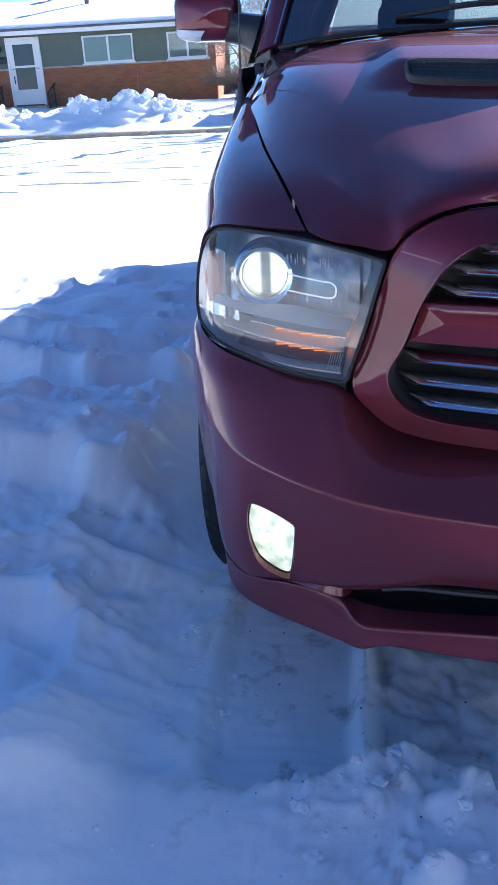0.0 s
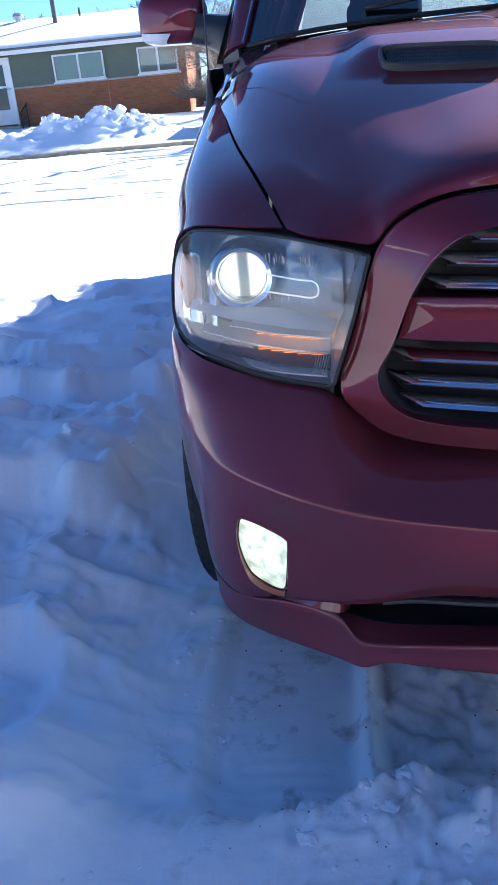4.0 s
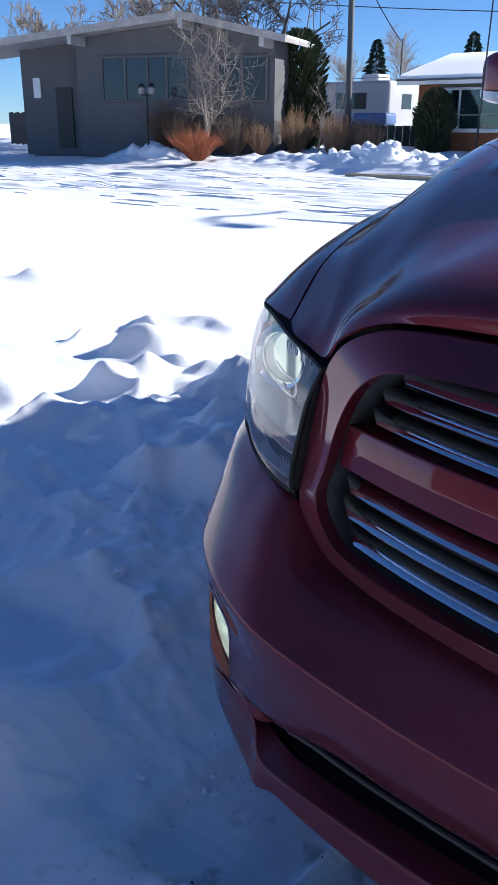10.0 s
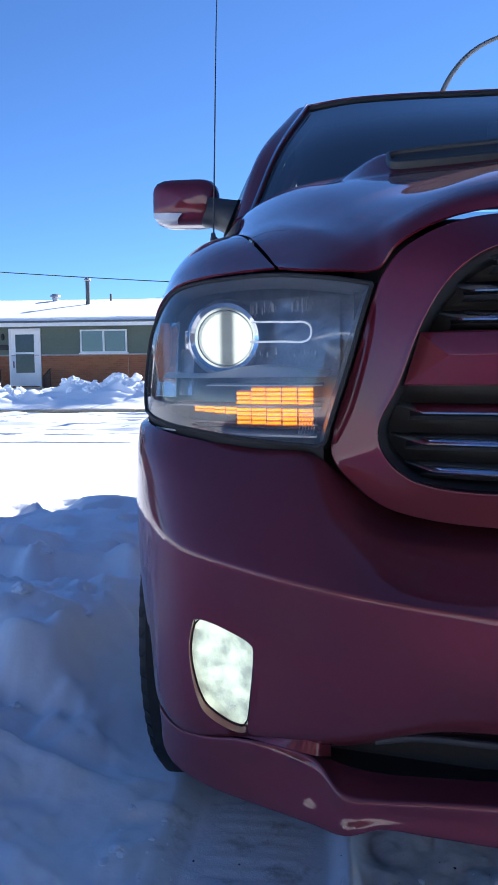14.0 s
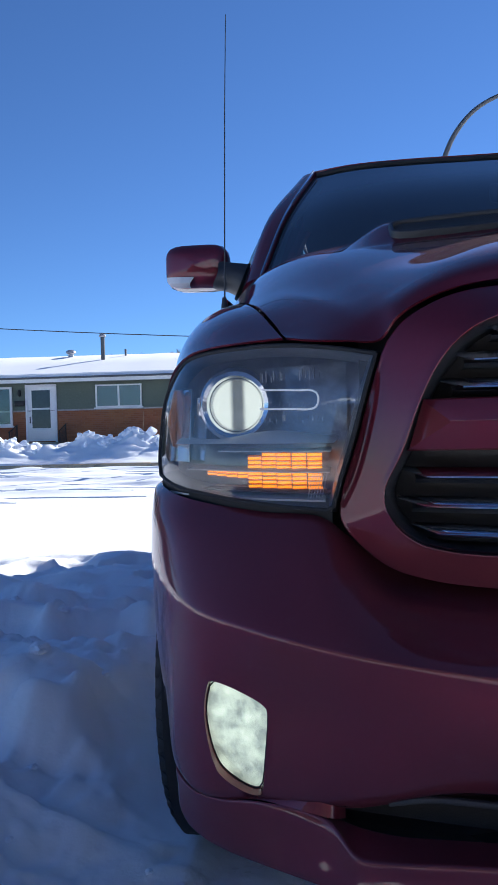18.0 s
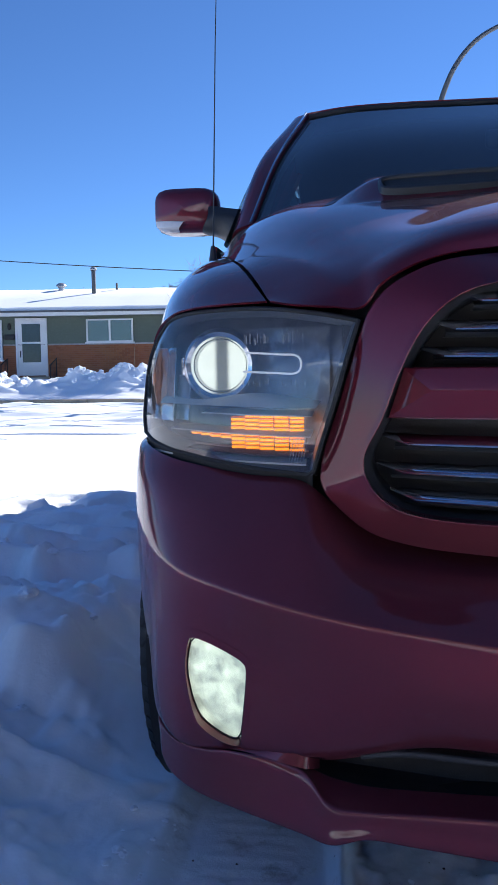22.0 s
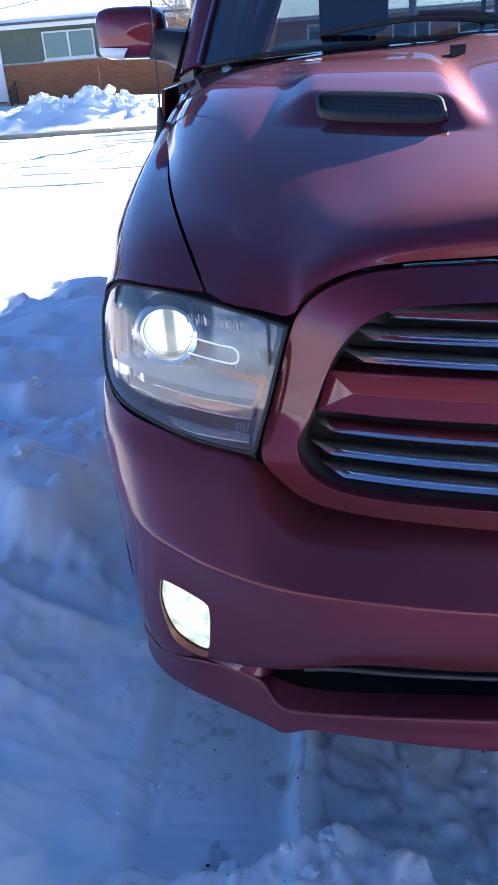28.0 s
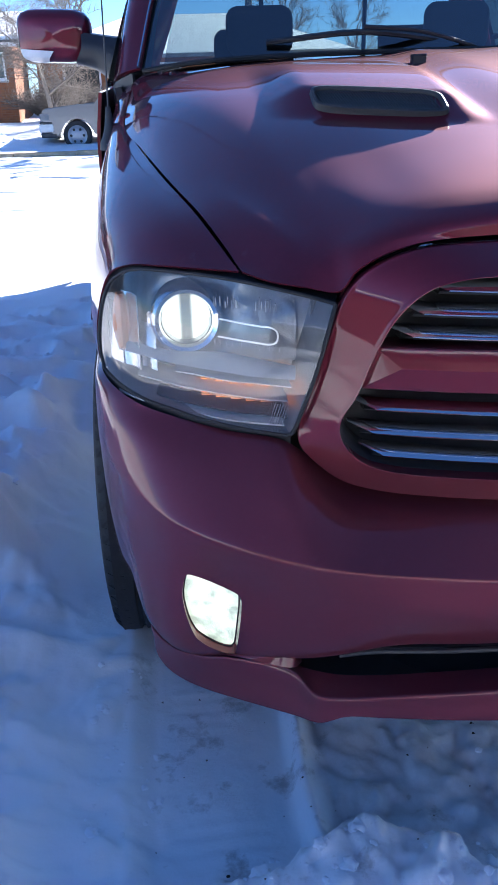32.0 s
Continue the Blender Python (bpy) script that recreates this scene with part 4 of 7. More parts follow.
# a soft ridge from the tip beside the grille back to the fender seam
ur = np.interp(hy, [1.43, 1.50, 1.58, 1.71, 1.86, 2.08, 2.3], [.577, .614, .652, .717, .771, .835, .88])
off = uu - ur
hg[..., 2] += .0085 * np.exp(-(np.sqrt(off ** 2 + .010 ** 2) - .010) / np.where(off > 0, .05, .045)) * smooth01((hy - 1.42) / .06) * (1 - smooth01((hy - 1.58) / .25))
hood = part("hood", both(solid_bm(hg, -0.004)), PAINT, truck, "dark red sculpted hood with two scoops", sharp=50)
for sgn in (0, 1):
    def S(u, y, z):
        p = W(u, y, z)
        return (2 * XC - p[0], p[1], p[2]) if sgn else p
    # frame of the scoop and the mesh in it
    c = np.array([.4095, 1.883, 1.4135])
    ea, eb, en = np.array([.116, .0625, .0078]), np.array([.003, .034, .0205]), np.array([0, -.0046, .0072])
    loop = []
    for a in np.linspace(0, 2 * math.pi, 65)[:-1]:
        ca, sa = math.cos(a), math.sin(a)
        r = (abs(ca) ** 5 + abs(sa) ** 5) ** -.2
        loop.append((r * ca, r * sa))

    def on_scoop(qa, qb, up):
        return c + ea * qa + eb * qb + en * up
    rings = [[S(*on_scoop(qa * fa, qb * fb, up)) for qa, qb in loop] for fa, fb, up in ((1.02, 1.04, -1.2), (1.0, 1.0, .5), (.965, .88, .75), (.94, .80, .4), (.93, .77, -.6))]
    vent = part("hood_scoop", grid_bm(np.array(rings), close_u=True), BLACK, hood, "black plastic hood scoop", sharp=30)
    bm = bmesh.new()
    bm.faces.new([bm.verts.new(S(*on_scoop(qa * .95, qb * .8, -.5))) for qa, qb in loop])
    part("scoop_floor", bm, SEAL, vent)
    bm = bmesh.new()
    for k in range(-24, 25):
        for d in (1, -1):
            q0, q1 = k / 22 - .055 * d, k / 22 + .055 * d
            if max(abs(q0), abs(q1)) < .93:
                tube_bm([S(*on_scoop(q0, -.78, -.2)), S(*on_scoop(q1, .78, -.2))], 0.0013, 4, bm)
    part("scoop_mesh", bm, GREYP, vent, "black honeycomb mesh", smooth=False)
    for uq, yq, zq in ((.207, 2.31, 1.500),):
        part("washer_nozzle", box_bm(S(uq - .012, yq - .012, zq - .03) if not sgn else S(uq + .012, yq - .012, zq - .03), S(uq + .012, yq + .012, zq) if not sgn else S(uq - .012, yq + .012, zq), .004), BLACK, hood, "small black washer nozzle")

# fenders
F0 = [(.718, 1.532, 1.168), (.78, 1.572, 1.168), (.85, 1.628, 1.166), (.90, 1.688, 1.158), (.945, 1.762, 1.128), (.972, 1.812, 1.06), (.984, 1.84, 1.0), (.988, 1.87, .938)]
F1 = [(.776, 1.70, 1.237), (.82, 1.712, 1.228), (.87, 1.742, 1.212), (.92, 1.79, 1.186), (.960, 1.845, 1.132), (.984, 1.88, 1.06), (.993, 1.90, 1.0), (.996, 1.925, .94)]
F2 = [(.832, 1.93, 1.282), (.872, 1.935, 1.273), (.914, 1.948, 1.254), (.952, 1.965, 1.218), (.982, 1.985, 1.155), (.997, 1.99, 1.08), (1.004, 1.99, 1.02), (1.006, 1.985, .96)]
F3 = [(.888, 2.27, 1.328), (.922, 2.27, 1.318), (.952, 2.27, 1.296), (.978, 2.27, 1.252), (.997, 2.27, 1.18), (1.007, 2.27, 1.1), (1.012, 2.27, 1.05), (1.013, 2.27, 1.0)]
F4 = [(.921, 2.50, 1.362), (.944, 2.52, 1.352), (.966, 2.54, 1.326), (.985, 2.56, 1.275), (.999, 2.58, 1.19), (1.006, 2.60, 1.1), (1.01, 2.60, 1.0), (1.012, 2.60, .93)]
F5 = [(.902, 2.86, 1.462), (.938, 2.87, 1.43), (.965, 2.88, 1.38), (.984, 2.89, 1.30), (.996, 2.90, 1.2), (1.003, 2.90, 1.1), (1.006, 2.90, .9), (.995, 2.90, .5)]
g = loft([wl(c) for c in (F0, F1, F2, F3, F4, F5)], 40, 50)
fenders = pair("fender", solid_bm(g, -0.004), PAINT, truck, "dark red front fender", sharp=50)
# lower rear of the fender behind the wheel, and the well
g = loft([wl([(1.006, 1.97, .99), (1.013, 2.1, 1.0), (1.013, 2.3, 1.0), (1.012, 2.5, .95), (1.01, 2.62, .84), (1.006, 2.70, .68), (1.0, 2.72, .48)]), wl([(.96, 1.97, .97), (.965, 2.1, .985), (.965, 2.3, .985), (.965, 2.5, .935), (.965, 2.60, .83), (.96, 2.68, .68), (.955, 2.70, .48)])], 30, 4)
pair("arch_lip", grid_bm(g), PAINT, truck)
g = loft([wl([(1.004, 2.60, .94), (1.004, 2.66, .80), (1.0, 2.71, .65), (.995, 2.72, .48)]), wl([(1.005, 2.90, .94), (1.005, 2.90, .80), (1.0, 2.90, .65), (.995, 2.90, .48)])], 10, 6)
pair("fender_rear", solid_bm(g, .003), PAINT, truck)
well = loft([wl([(.975, 1.92, .40), (.975, 1.92, .70), (.975, 1.98, .92), (.975, 2.28, .985), (.975, 2.56, .90), (.975, 2.68, .65), (.975, 2.70, .40)]), wl([(.55, 1.92, .40), (.55, 1.92, .70), (.55, 1.98, .92), (.55, 2.28, .985), (.55, 2.56, .90), (.55, 2.68, .65), (.55, 2.70, .40)])], 30, 4)
pair("wheel_well", grid_bm(well), SEAL, truck, "black wheel well liner")
part("underbody", box_bm((XC - .75, 1.6, .36), (XC + .75, 7.0, .44), .02), SEAL, truck, "dark underbody")

# headlights
T0 = [(.577, 1.432, 1.130), (.62, 1.455, 1.140), (.66, 1.477, 1.147), (.70, 1.503, 1.153), (.75, 1.543, 1.157), (.80, 1.586, 1.158), (.85, 1.629, 1.157), (.90, 1.688, 1.149), (.94, 1.752, 1.120)]
T1 = [(.590, 1.420, 1.090), (.632, 1.440, 1.098), (.672, 1.462, 1.105), (.712, 1.488, 1.110), (.762, 1.527, 1.113), (.812, 1.570, 1.113), (.863, 1.615, 1.112), (.915, 1.680, 1.105), (.958, 1.765, 1.080)]
T2 = [(.610, 1.421, 1.02), (.651, 1.440, 1.024), (.69, 1.460, 1.028), (.73, 1.485, 1.03), (.78, 1.522, 1.03), (.83, 1.566, 1.03), (.878, 1.612, 1.03), (.928, 1.680, 1.028), (.972, 1.785, 1.02)]
T3 = [(.632, 1.433, .95), (.672, 1.450, .953), (.71, 1.468, .955), (.75, 1.492, .957), (.797, 1.526, .96), (.842, 1.568, .962), (.886, 1.612, .965), (.935, 1.682, .968), (.975, 1.78, .975)]
T4 = [(.645, 1.452, .904), (.68, 1.466, .906), (.715, 1.482, .908), (.755, 1.506, .911), (.80, 1.538, .915), (.845, 1.578, .920), (.892, 1.622, .926), (.938, 1.690, .935), (.968, 1.755, .945)]
lens_g = loft([wl(c) for c in (T0, T1, T2, T3, T4)], 48, 26)


def lens_at(u, z, back=0.0):
    """A point on the headlight's face above (u, z), set back along y."""
    d = (0.62 - lens_g[..., 0] - u) ** 2 + (lens_g[..., 2] - z) ** 2
    i = np.unravel_index(np.argmin(d), d.shape)
    return np.array([0.62 - u, lens_g[i][1] + back, z])


for sgn in (0, 1):
    fl = (lambda b: mirror_bm(b, XC)) if sgn else (lambda b: b)
    lamp = part("headlight", fl(grid_bm(loft([wl([(u, y + .14, z) for u, y, z in c]) for c in (T0, T1, T2, T3, T4)], 30, 16))), DARKH, truck, "clear headlight with lit projector and amber strip")
    # dark side walls of the bowl
    e = np.concatenate([lens_g[0], lens_g[1:, -1], lens_g[-1, ::-1][1:], lens_g[::-1, 0][1:]])
    cen = e.mean(0)
    ei = cen + (e - cen) * .985
    part("bowl_rim", fl(grid_bm(np.array([ei + np.array([0, .003, 0]), cen + (e - cen) * .965 + np.array([0, .012, 0]), cen + (e - cen) * .95 + np.array([0, .14, 0])]))), LAMPDARK, lamp, "dark inner wall")
    lens = part("lens", fl(grid_bm(lens_g)), LENS, lamp, "clear plastic lens", keep=True)
    lens.visible_shadow = False
    part("seal", fl(tube_bm(np.concatenate([e, e[:1]])[::2], .0034, 6)), SEAL, lamp, "black rubber seal")
    # dark sheets added in the gaps, standing for their shade and hiding lit snow
    e2 = np.concatenate([e, e[:1]])
    part("gap_filler", fl(grid_bm(np.array([e2 + np.array([0, .010, 0]), cen + (e2 - cen) * 1.015 + np.array([0, .020, 0]), cen + (e2 - cen) * 1.05 + np.array([0, .05, 0])]))), SEAL, lamp, "dark sheet filling the gap round the lamp")
    part("lower_gap_sheet", fl(grid_bm(np.array([lens_g[-1] + np.array([0, .008, .002]), lens_g[-1] + np.array([0, .016, -.02]), lens_g[-1] + np.array([0, .03, -.07])]))), SEAL, lamp, "dark sheet added to close the gap under the lamp")
    # silver shelf that shades the amber strip, sloping ground of the bowl in front of it
    for zs, ua, ub in ((.991, .645, .83), (.9585, .648, .90)):
        sh_f = [lens_at(u, zs, .012 + .02 * (zs < .97)) for u in np.linspace(ua, ub, 7)]
        sh_b = [p + np.array([0, .10, .002]) for p in sh_f]
        part("shelf", fl(solid_bm(loft([sh_f, sh_b], 30, 5), .002)), LAMPFLOOR, lamp, "grey shelf")
    fl_f = [lens_at(u, .916, .014) for u in (.655, .70, .75, .80, .85, .90, .94)]
    fl_b = [p + np.array([0, .11, .010]) for p in fl_f]
    part("bowl_floor", fl(solid_bm(loft([fl_f, fl_b], 30, 5), .003)), LAMPFLOOR, lamp, "grey floor of the lamp")
    # lip added to keep amber light off the lamp floor
    lip_f = [lens_at(u, .9255, .035) for u in np.linspace(.648, .90, 7)]
    part("amber_spill_stop", fl(solid_bm(loft([lip_f, [p + np.array([0, .078, 0]) for p in lip_f]], 30, 4), .002)), SEAL, lamp, "black lip added to stop amber spill")
    # stepped reflector face behind the shelf, up to the projector
    bk = [[lens_at(u, z, d) for u in (.62, .66, .70, .74, .78, .82, .86, .90, .93)] for z, d in ((1.004, .128), (1.03, .132), (1.08, .134), (1.13, .132))]
    rg = loft(bk, 60, 24)
    rg[..., 1] += .0022 * fbm(rg[..., 0] * 38, rg[..., 2] * 46, 121, 3, .6)
    part("reflector", fl(grid_bm(rg)), DARKH, lamp, "dark inner bezel")
    # amber cells: two rows of five, and a tail of low cells towards the side
    cells = [(.660 + .0256 * k, .660 + .0256 * (k + 1), .9605, .9880 - (.006 if k == 4 else 0)) for k in range(5)]
    cells += [(.660 + .0256 * k, .660 + .0256 * (k + 1), .9285, .9560) for k in range(5)]
    cells += [(.788 + .0205 * k, .788 + .0205 * (k + 1), .9440 + .001 * k, .9570) for k in range(4)]
    for ul, ur, za, zb in cells:
        p0, p1 = lens_at(ul + .0016, za, .108), lens_at(ur - .0016, za, .108)
        p1 = np.array([p1[0], p0[1], p1[2]])
        bm = bmesh.new()
        nb = max(2, round((zb - za) / .0062))
        for j in range(nb):
            h0, h1 = (zb - za) * (j + .10) / nb, (zb - za) * (j + .74) / nb
            grid_bm(np.array([[p0 + (0, 0, h0), p1 + (0, 0, h0)], [p0 + (0, -.003, (h0 + h1) / 2), p1 + (0, -.003, (h0 + h1) / 2)], [p0 + (0, 0, h1), p1 + (0, 0, h1)]]), bm=bm)
        part("amber_cell", fl(bm), AMBER, lamp, "lit amber cell of thin bars")
        # visors added to hide the lit bars when seen from above
        bm = bmesh.new()
        for j in range(nb):
            h2 = (zb - za) * (j + .86) / nb
            box_bm((p1[0], p0[1] - .013, p0[2] + h2 - .0003), (p0[0], p0[1] - .001, p0[2] + h2 + .0003), bm=bm)
        part("visor", fl(bm), LAMPFLOOR, lamp, "thin grey visors over the amber bars", smooth=False)
        q0, q1 = p0 + (0, .004, -.001), p1 + (0, .004, zb - za + .001)
        part("cell_back", fl(grid_bm(np.array([[(q0[0], q0[1], q0[2]), (q1[0], q0[1], q0[2])], [(q0[0], q0[1], q1[2]), (q1[0], q0[1], q1[2])]]))), AMBERDIM, lamp, "dull amber cell back", smooth=False)
    # bright turned-up panels at the outer end of the bowl
    for ua, ub, za, zb, dd in ((.862, .890, .975, 1.052, .045), (.893, .922, .972, 1.100, .035), (.925, .950, .972, 1.075, .03)):
        pl = [[lens_at(ua + (ub - ua) * q, za + (zb - za) * w, dd + .02 * w + .006 * math.sin(3 * q)) for q in (0, .33, .66, 1)] for w in (0, .5, 1)]
        part("side_reflector", fl(solid_bm(loft(pl, 12, 8), .002)), SATIN2, lamp, "bright satin reflector panel")
    # projector
    pc = lens_at(.806, 1.068, .076)
    ax = (0.0, -1, 0)
    prj = part("projector", fl(lathe_bm([(.0452, -.004), (.046, .004), (.049, .012), (.056, .016), (.061, .010), (.064, -.004), (.066, -.04)], pc, ax)), CHROME, lamp, "chrome projector ring")
    dome = lathe_bm([(.0445 * math.cos(a), .002 + .020 * math.sin(a)) for a in np.linspace(0, math.pi / 2, 9)], pc, ax)
    ld = part("projector_lens", fl(dome), DOME, prj, "clear projector lens")
    ld.visible_shadow = False
    gx0 = 2 * XC - pc[0] if sgn else pc[0]
    part("projector_tube", fl(lathe_bm([(.0445, .0), (.0438, -.010), (.0430, -.020)], pc, ax)), SATIN, prj, "satin tube of the projector")
    part("projector_glass", fl(lathe_bm([(.0430, 0), (.03, .0), (.015, .0), (.001, .0)], pc + np.array([0, .0205, 0]), ax)), lamp_glow("projector_light", gx0, (.92, 1.0, .90), .64, .09), prj, "bright white light with a dim middle")
    # side marker reflector, white light guide, marks
    part("side_marker", fl(tube_bm([lens_at(.925, z, .03) for z in np.linspace(1.0, 1.10, 6)], [.008, .014, .016, .016, .014, .008], 8)), plain("marker_amber", (.5, .16, .06), .3), lamp, "dull amber side marker")
    gpts = [lens_at(u, z, .03) for u, z in ((.752, 1.088), (.72, 1.086), (.69, 1.084), (.672, 1.083), (.664, 1.078), (.662, 1.068), (.665, 1.059), (.674, 1.055), (.70, 1.056), (.73, 1.057), (.756, 1.058))]
    part("light_guide", fl(tube_bm(cr(gpts, 40), .0017, 6)), WHITELED, lamp, "white light guide in a loop")
    rr = random.Random(3)
    for k in range(44):
        z0, zh = (1.100, .022) if k % 3 else (1.034, .010)
        u = .658 + .105 * (k / 44) + rr.uniform(-.002, .002)
        if .695 < u < .712:
            continue
        p = lens_at(u, z0 + rr.uniform(0, .004), .06)
        part("reflector_rib", fl(box_bm(p - np.array([.0007, .002, 0]), p + np.array([.0007, .002, zh * rr.uniform(.35, 1)]), 0, 1)), (SATIN, DARKH)[k % 2], lamp, "fine silver rib", smooth=False)
    # pale swept panel between the amber strip and the projector
    sw0 = [lens_at(u, 1.004, .014) for u in np.linspace(.640, .92, 9)]
    sw1 = [lens_at(u, 1.010 + .007 * q, .04) for u, q in zip(np.linspace(.634, .92, 9), (.1, .5, 1.0, 1.15, .8, .2, -.1, .2, .7))]
    sw2 = [lens_at(u, 1.012 + .010 * q, .065) for u, q in zip(np.linspace(.632, .92, 9), (.1, .5, 1.0, 1.15, .8, .2, -.1, .2, .7))]
    part("swept_panel", fl(grid_bm(loft([sw0, sw1, sw2], 40, 10))), LAMPFLOOR, lamp, "grey swept panel")
    for k in range(6):
        p0, p1 = lens_at(.650 + .0042 * k, .962, .008), lens_at(.660 + .0042 * k, .922, .008)
        part("lens_rib", fl(tube_bm([p0, p1], .0008, 4)), SATIN, lamp, "fine vertical rib")
    part("bracket", fl(box_bm(lens_at(.876, 1.050, .03), lens_at(.858, 1.082, .05), .004)), CHROME, lamp, "chrome bracket")

# fog lamps, set back in pockets
fg = np.empty((20, 20, 3))
for i, j in np.ndindex(20, 20):
    p, q = i / 19, j / 19
    fg[i, j] = fog_grid[i, j]
    fg[i, j][1] = (FOGY[0] * (1 - q) + FOGY[1] * q) * (1 - p) + (FOGY[2] * (1 - q) + FOGY[3] * q) * p
for sgn in (0, 1):
    fl = (lambda b: mirror_bm(b, XC)) if sgn else (lambda b: b)
    fog = part("fog_lamp", fl(solid_bm(fg + np.array([0, .004, 0]), .004)), FOGLAMP, truck, "lit white fog lamp in a body-coloured pocket")
    e = rim_of(fg)
    part("pocket", fl(grid_bm(np.array([fog_flange, fog_edge, fog_edge * .55 + e * .45, e + np.array([0, .006, 0])]), close_u=True)), PAINT, fog, "dark red pocket round the fog lamp", sharp=50)
    part("fog_rim", fl(tube_bm(np.concatenate([e, e[:1]])[::2], .0012, 6)), SEAL, fog, "thin black rim")
    q = part("fog_lens", fl(grid_bm(fg + np.array([0, -.001, 0]))), LENS, fog, "clear fog lamp lens", keep=True)
    q.visible_shadow = False

# cab: glass, pillars, roof, doors
def mirrored_row(c):
    return wl(c) + [(2 * XC - p[0], p[1], p[2]) for p in wl(c)[::-1]]


WS0 = [(.868, 2.86, 1.495), (.70, 2.76, 1.512), (.45, 2.69, 1.520), (.2, 2.66, 1.522)]
WS1 = [(.80, 3.08, 1.735), (.65, 3.00, 1.75), (.42, 2.95, 1.76), (.2, 2.93, 1.762)]
WS2 = [(.712, 3.345, 1.950), (.58, 3.295, 1.954), (.38, 3.26, 1.950), (.2, 3.25, 1.947)]
wsg = loft([mirrored_row(c) for c in (WS0, WS1, WS2)], 40, 14)
ws = part("windshield", grid_bm(wsg), WSGLASS, truck, "clear curved windshield", keep=True)
ws.visible_shadow = False
part("windshield_seal", tube_bm(wsg[0], .007, 6), SEAL, ws, "black windshield seal")
tube = tube_bm(wsg[-1], .010, 6)
part("header_seal", tube, SEAL, ws, "black upper seal")
# A pillars; their bright edge of reflection is an added chrome line
Pa = [(.875, 2.87, 1.50), (.808, 3.085, 1.738), (.716, 3.35, 1.960)]
Pb = [(.932, 2.90, 1.49), (.872, 3.12, 1.748), (.768, 3.40, 1.965)]
Pc = [(.965, 3.00, 1.46), (.895, 3.21, 1.735), (.785, 3.52, 1.950)]
g = loft([wl([(u + .002, y - .004, z + .004) for u, y, z in Pa]), wl(Pb), wl(Pc)], 16, 8)
pair("pillar", solid_bm(g, .01), PAINT, truck, "dark red windshield pillar", sharp=50)
pair("pillar_glint", tube_bm(cr(wl([(u + .008, y - .010, z + .006) for u, y, z in Pa]), 20), .0032, 6), CHROME, truck, "thin chrome line standing in for an edge glint")
# roof
R0 = [(.716, 3.352, 1.958), (.58, 3.305, 1.961), (.38, 3.27, 1.957), (.2, 3.26, 1.954)]
R1 = [(.742, 3.40, 1.962), (.59, 3.37, 1.968), (.38, 3.35, 1.968), (.2, 3.34, 1.967)]
R2 = [(.765, 3.9, 1.955), (.59, 3.9, 1.972), (.38, 3.9, 1.980), (.2, 3.9, 1.982)]
R3 = [(.765, 4.8, 1.94), (.59, 4.8, 1.96), (.38, 4.8, 1.968), (.2, 4.8, 1.97)]
R4 = [(.75, 5.12, 1.94), (.59, 5.14, 1.96), (.38, 5.15, 1.97), (.2, 5.15, 1.972)]
part("roof", solid_bm(loft([mirrored_row(c) for c in (R0, R1, R2, R3, R4)], 30, 20), -.01), PAINT, truck, "dark red cab roof", sharp=50)
# side: doors, window frames, glass
for k, (y0, y1) in enumerate(((2.91, 4.02), (4.03, 5.12))):
    g = loft([wl([(.995, y0, 1.44 + .01 * k), (.995, (y0 + y1) / 2, 1.45), (.995, y1, 1.46)]), wl([(1.012, y0, 1.30), (1.014, (y0 + y1) / 2, 1.30), (1.012, y1, 1.30)]), wl([(1.008, y0, 1.05), (1.01, (y0 + y1) / 2, 1.05), (1.008, y1, 1.05)]), wl([(1.015, y0, .75), (1.017, (y0 + y1) / 2, .75), (1.015, y1, .75)]), wl([(.985, y0, .50), (.985, (y0 + y1) / 2, .50), (.985, y1, .50)])], 14, 24)
    for dr in pair("door", solid_bm(g, -.01), PAINT, truck, "dark red cab door"):
        sgn = 1 if sum(v.co.x for v in dr.data.vertices) / len(dr.data.vertices) > XC else 0
        hx0 = 2 * XC - W(1.045, 0, 0)[0] if sgn else W(1.045, 0, 0)[0]
        for dz in ((0.0,) if k else (0.0,)):
            hb = box_bm((hx0 - .02, y1 - .28, 1.255), (hx0 + .02, y1 - .06, 1.295), .014)
            part("door_handle", hb, PAINT, dr, "red door handle with chrome top")
            part("handle_trim", box_bm((hx0 - .018, y1 - .27, 1.297), (hx0 + .018, y1 - .07, 1.303), .002), CHROME, dr, "chrome strip")
    yb0, yb1 = (2.99, 4.0) if k == 0 else (4.08, 5.08)
    yt0, yt1 = (3.50, 4.0) if k == 0 else (4.08, 4.98)
    g = loft([wl([(.985, yb0, 1.455), (.985, yb1, 1.465)]), wl([(.900, (yb0 * .60 + yt0 * .40), 1.725), (.900, (yb1 + yt1) / 2, 1.72)]), wl([(.79, yt0, 1.945), (.79, yt1, 1.945)])], 6, 8)
    for wdw in pair("side_window", grid_bm(g[:, ::-1]), TINT, truck, "tinted side window", keep=True):
        wdw["state"] = "closed"
for y0 in (4.04, 5.10):
    pair("side_pillar", tube_bm(cr(wl([(.985, y0, 1.45), (.90, y0, 1.72), (.785, y0 - .03, 1.955)]), 10), .045, 8), PAINT, truck, "dark red pillar")
pair("roof_rail", tube_bm(cr(wl([(.760, 3.50, 1.950), (.782, 3.75, 1.955), (.785, 4.6, 1.96), (.765, 5.1, 1.94)]), 16), .03, 8), PAINT, truck)
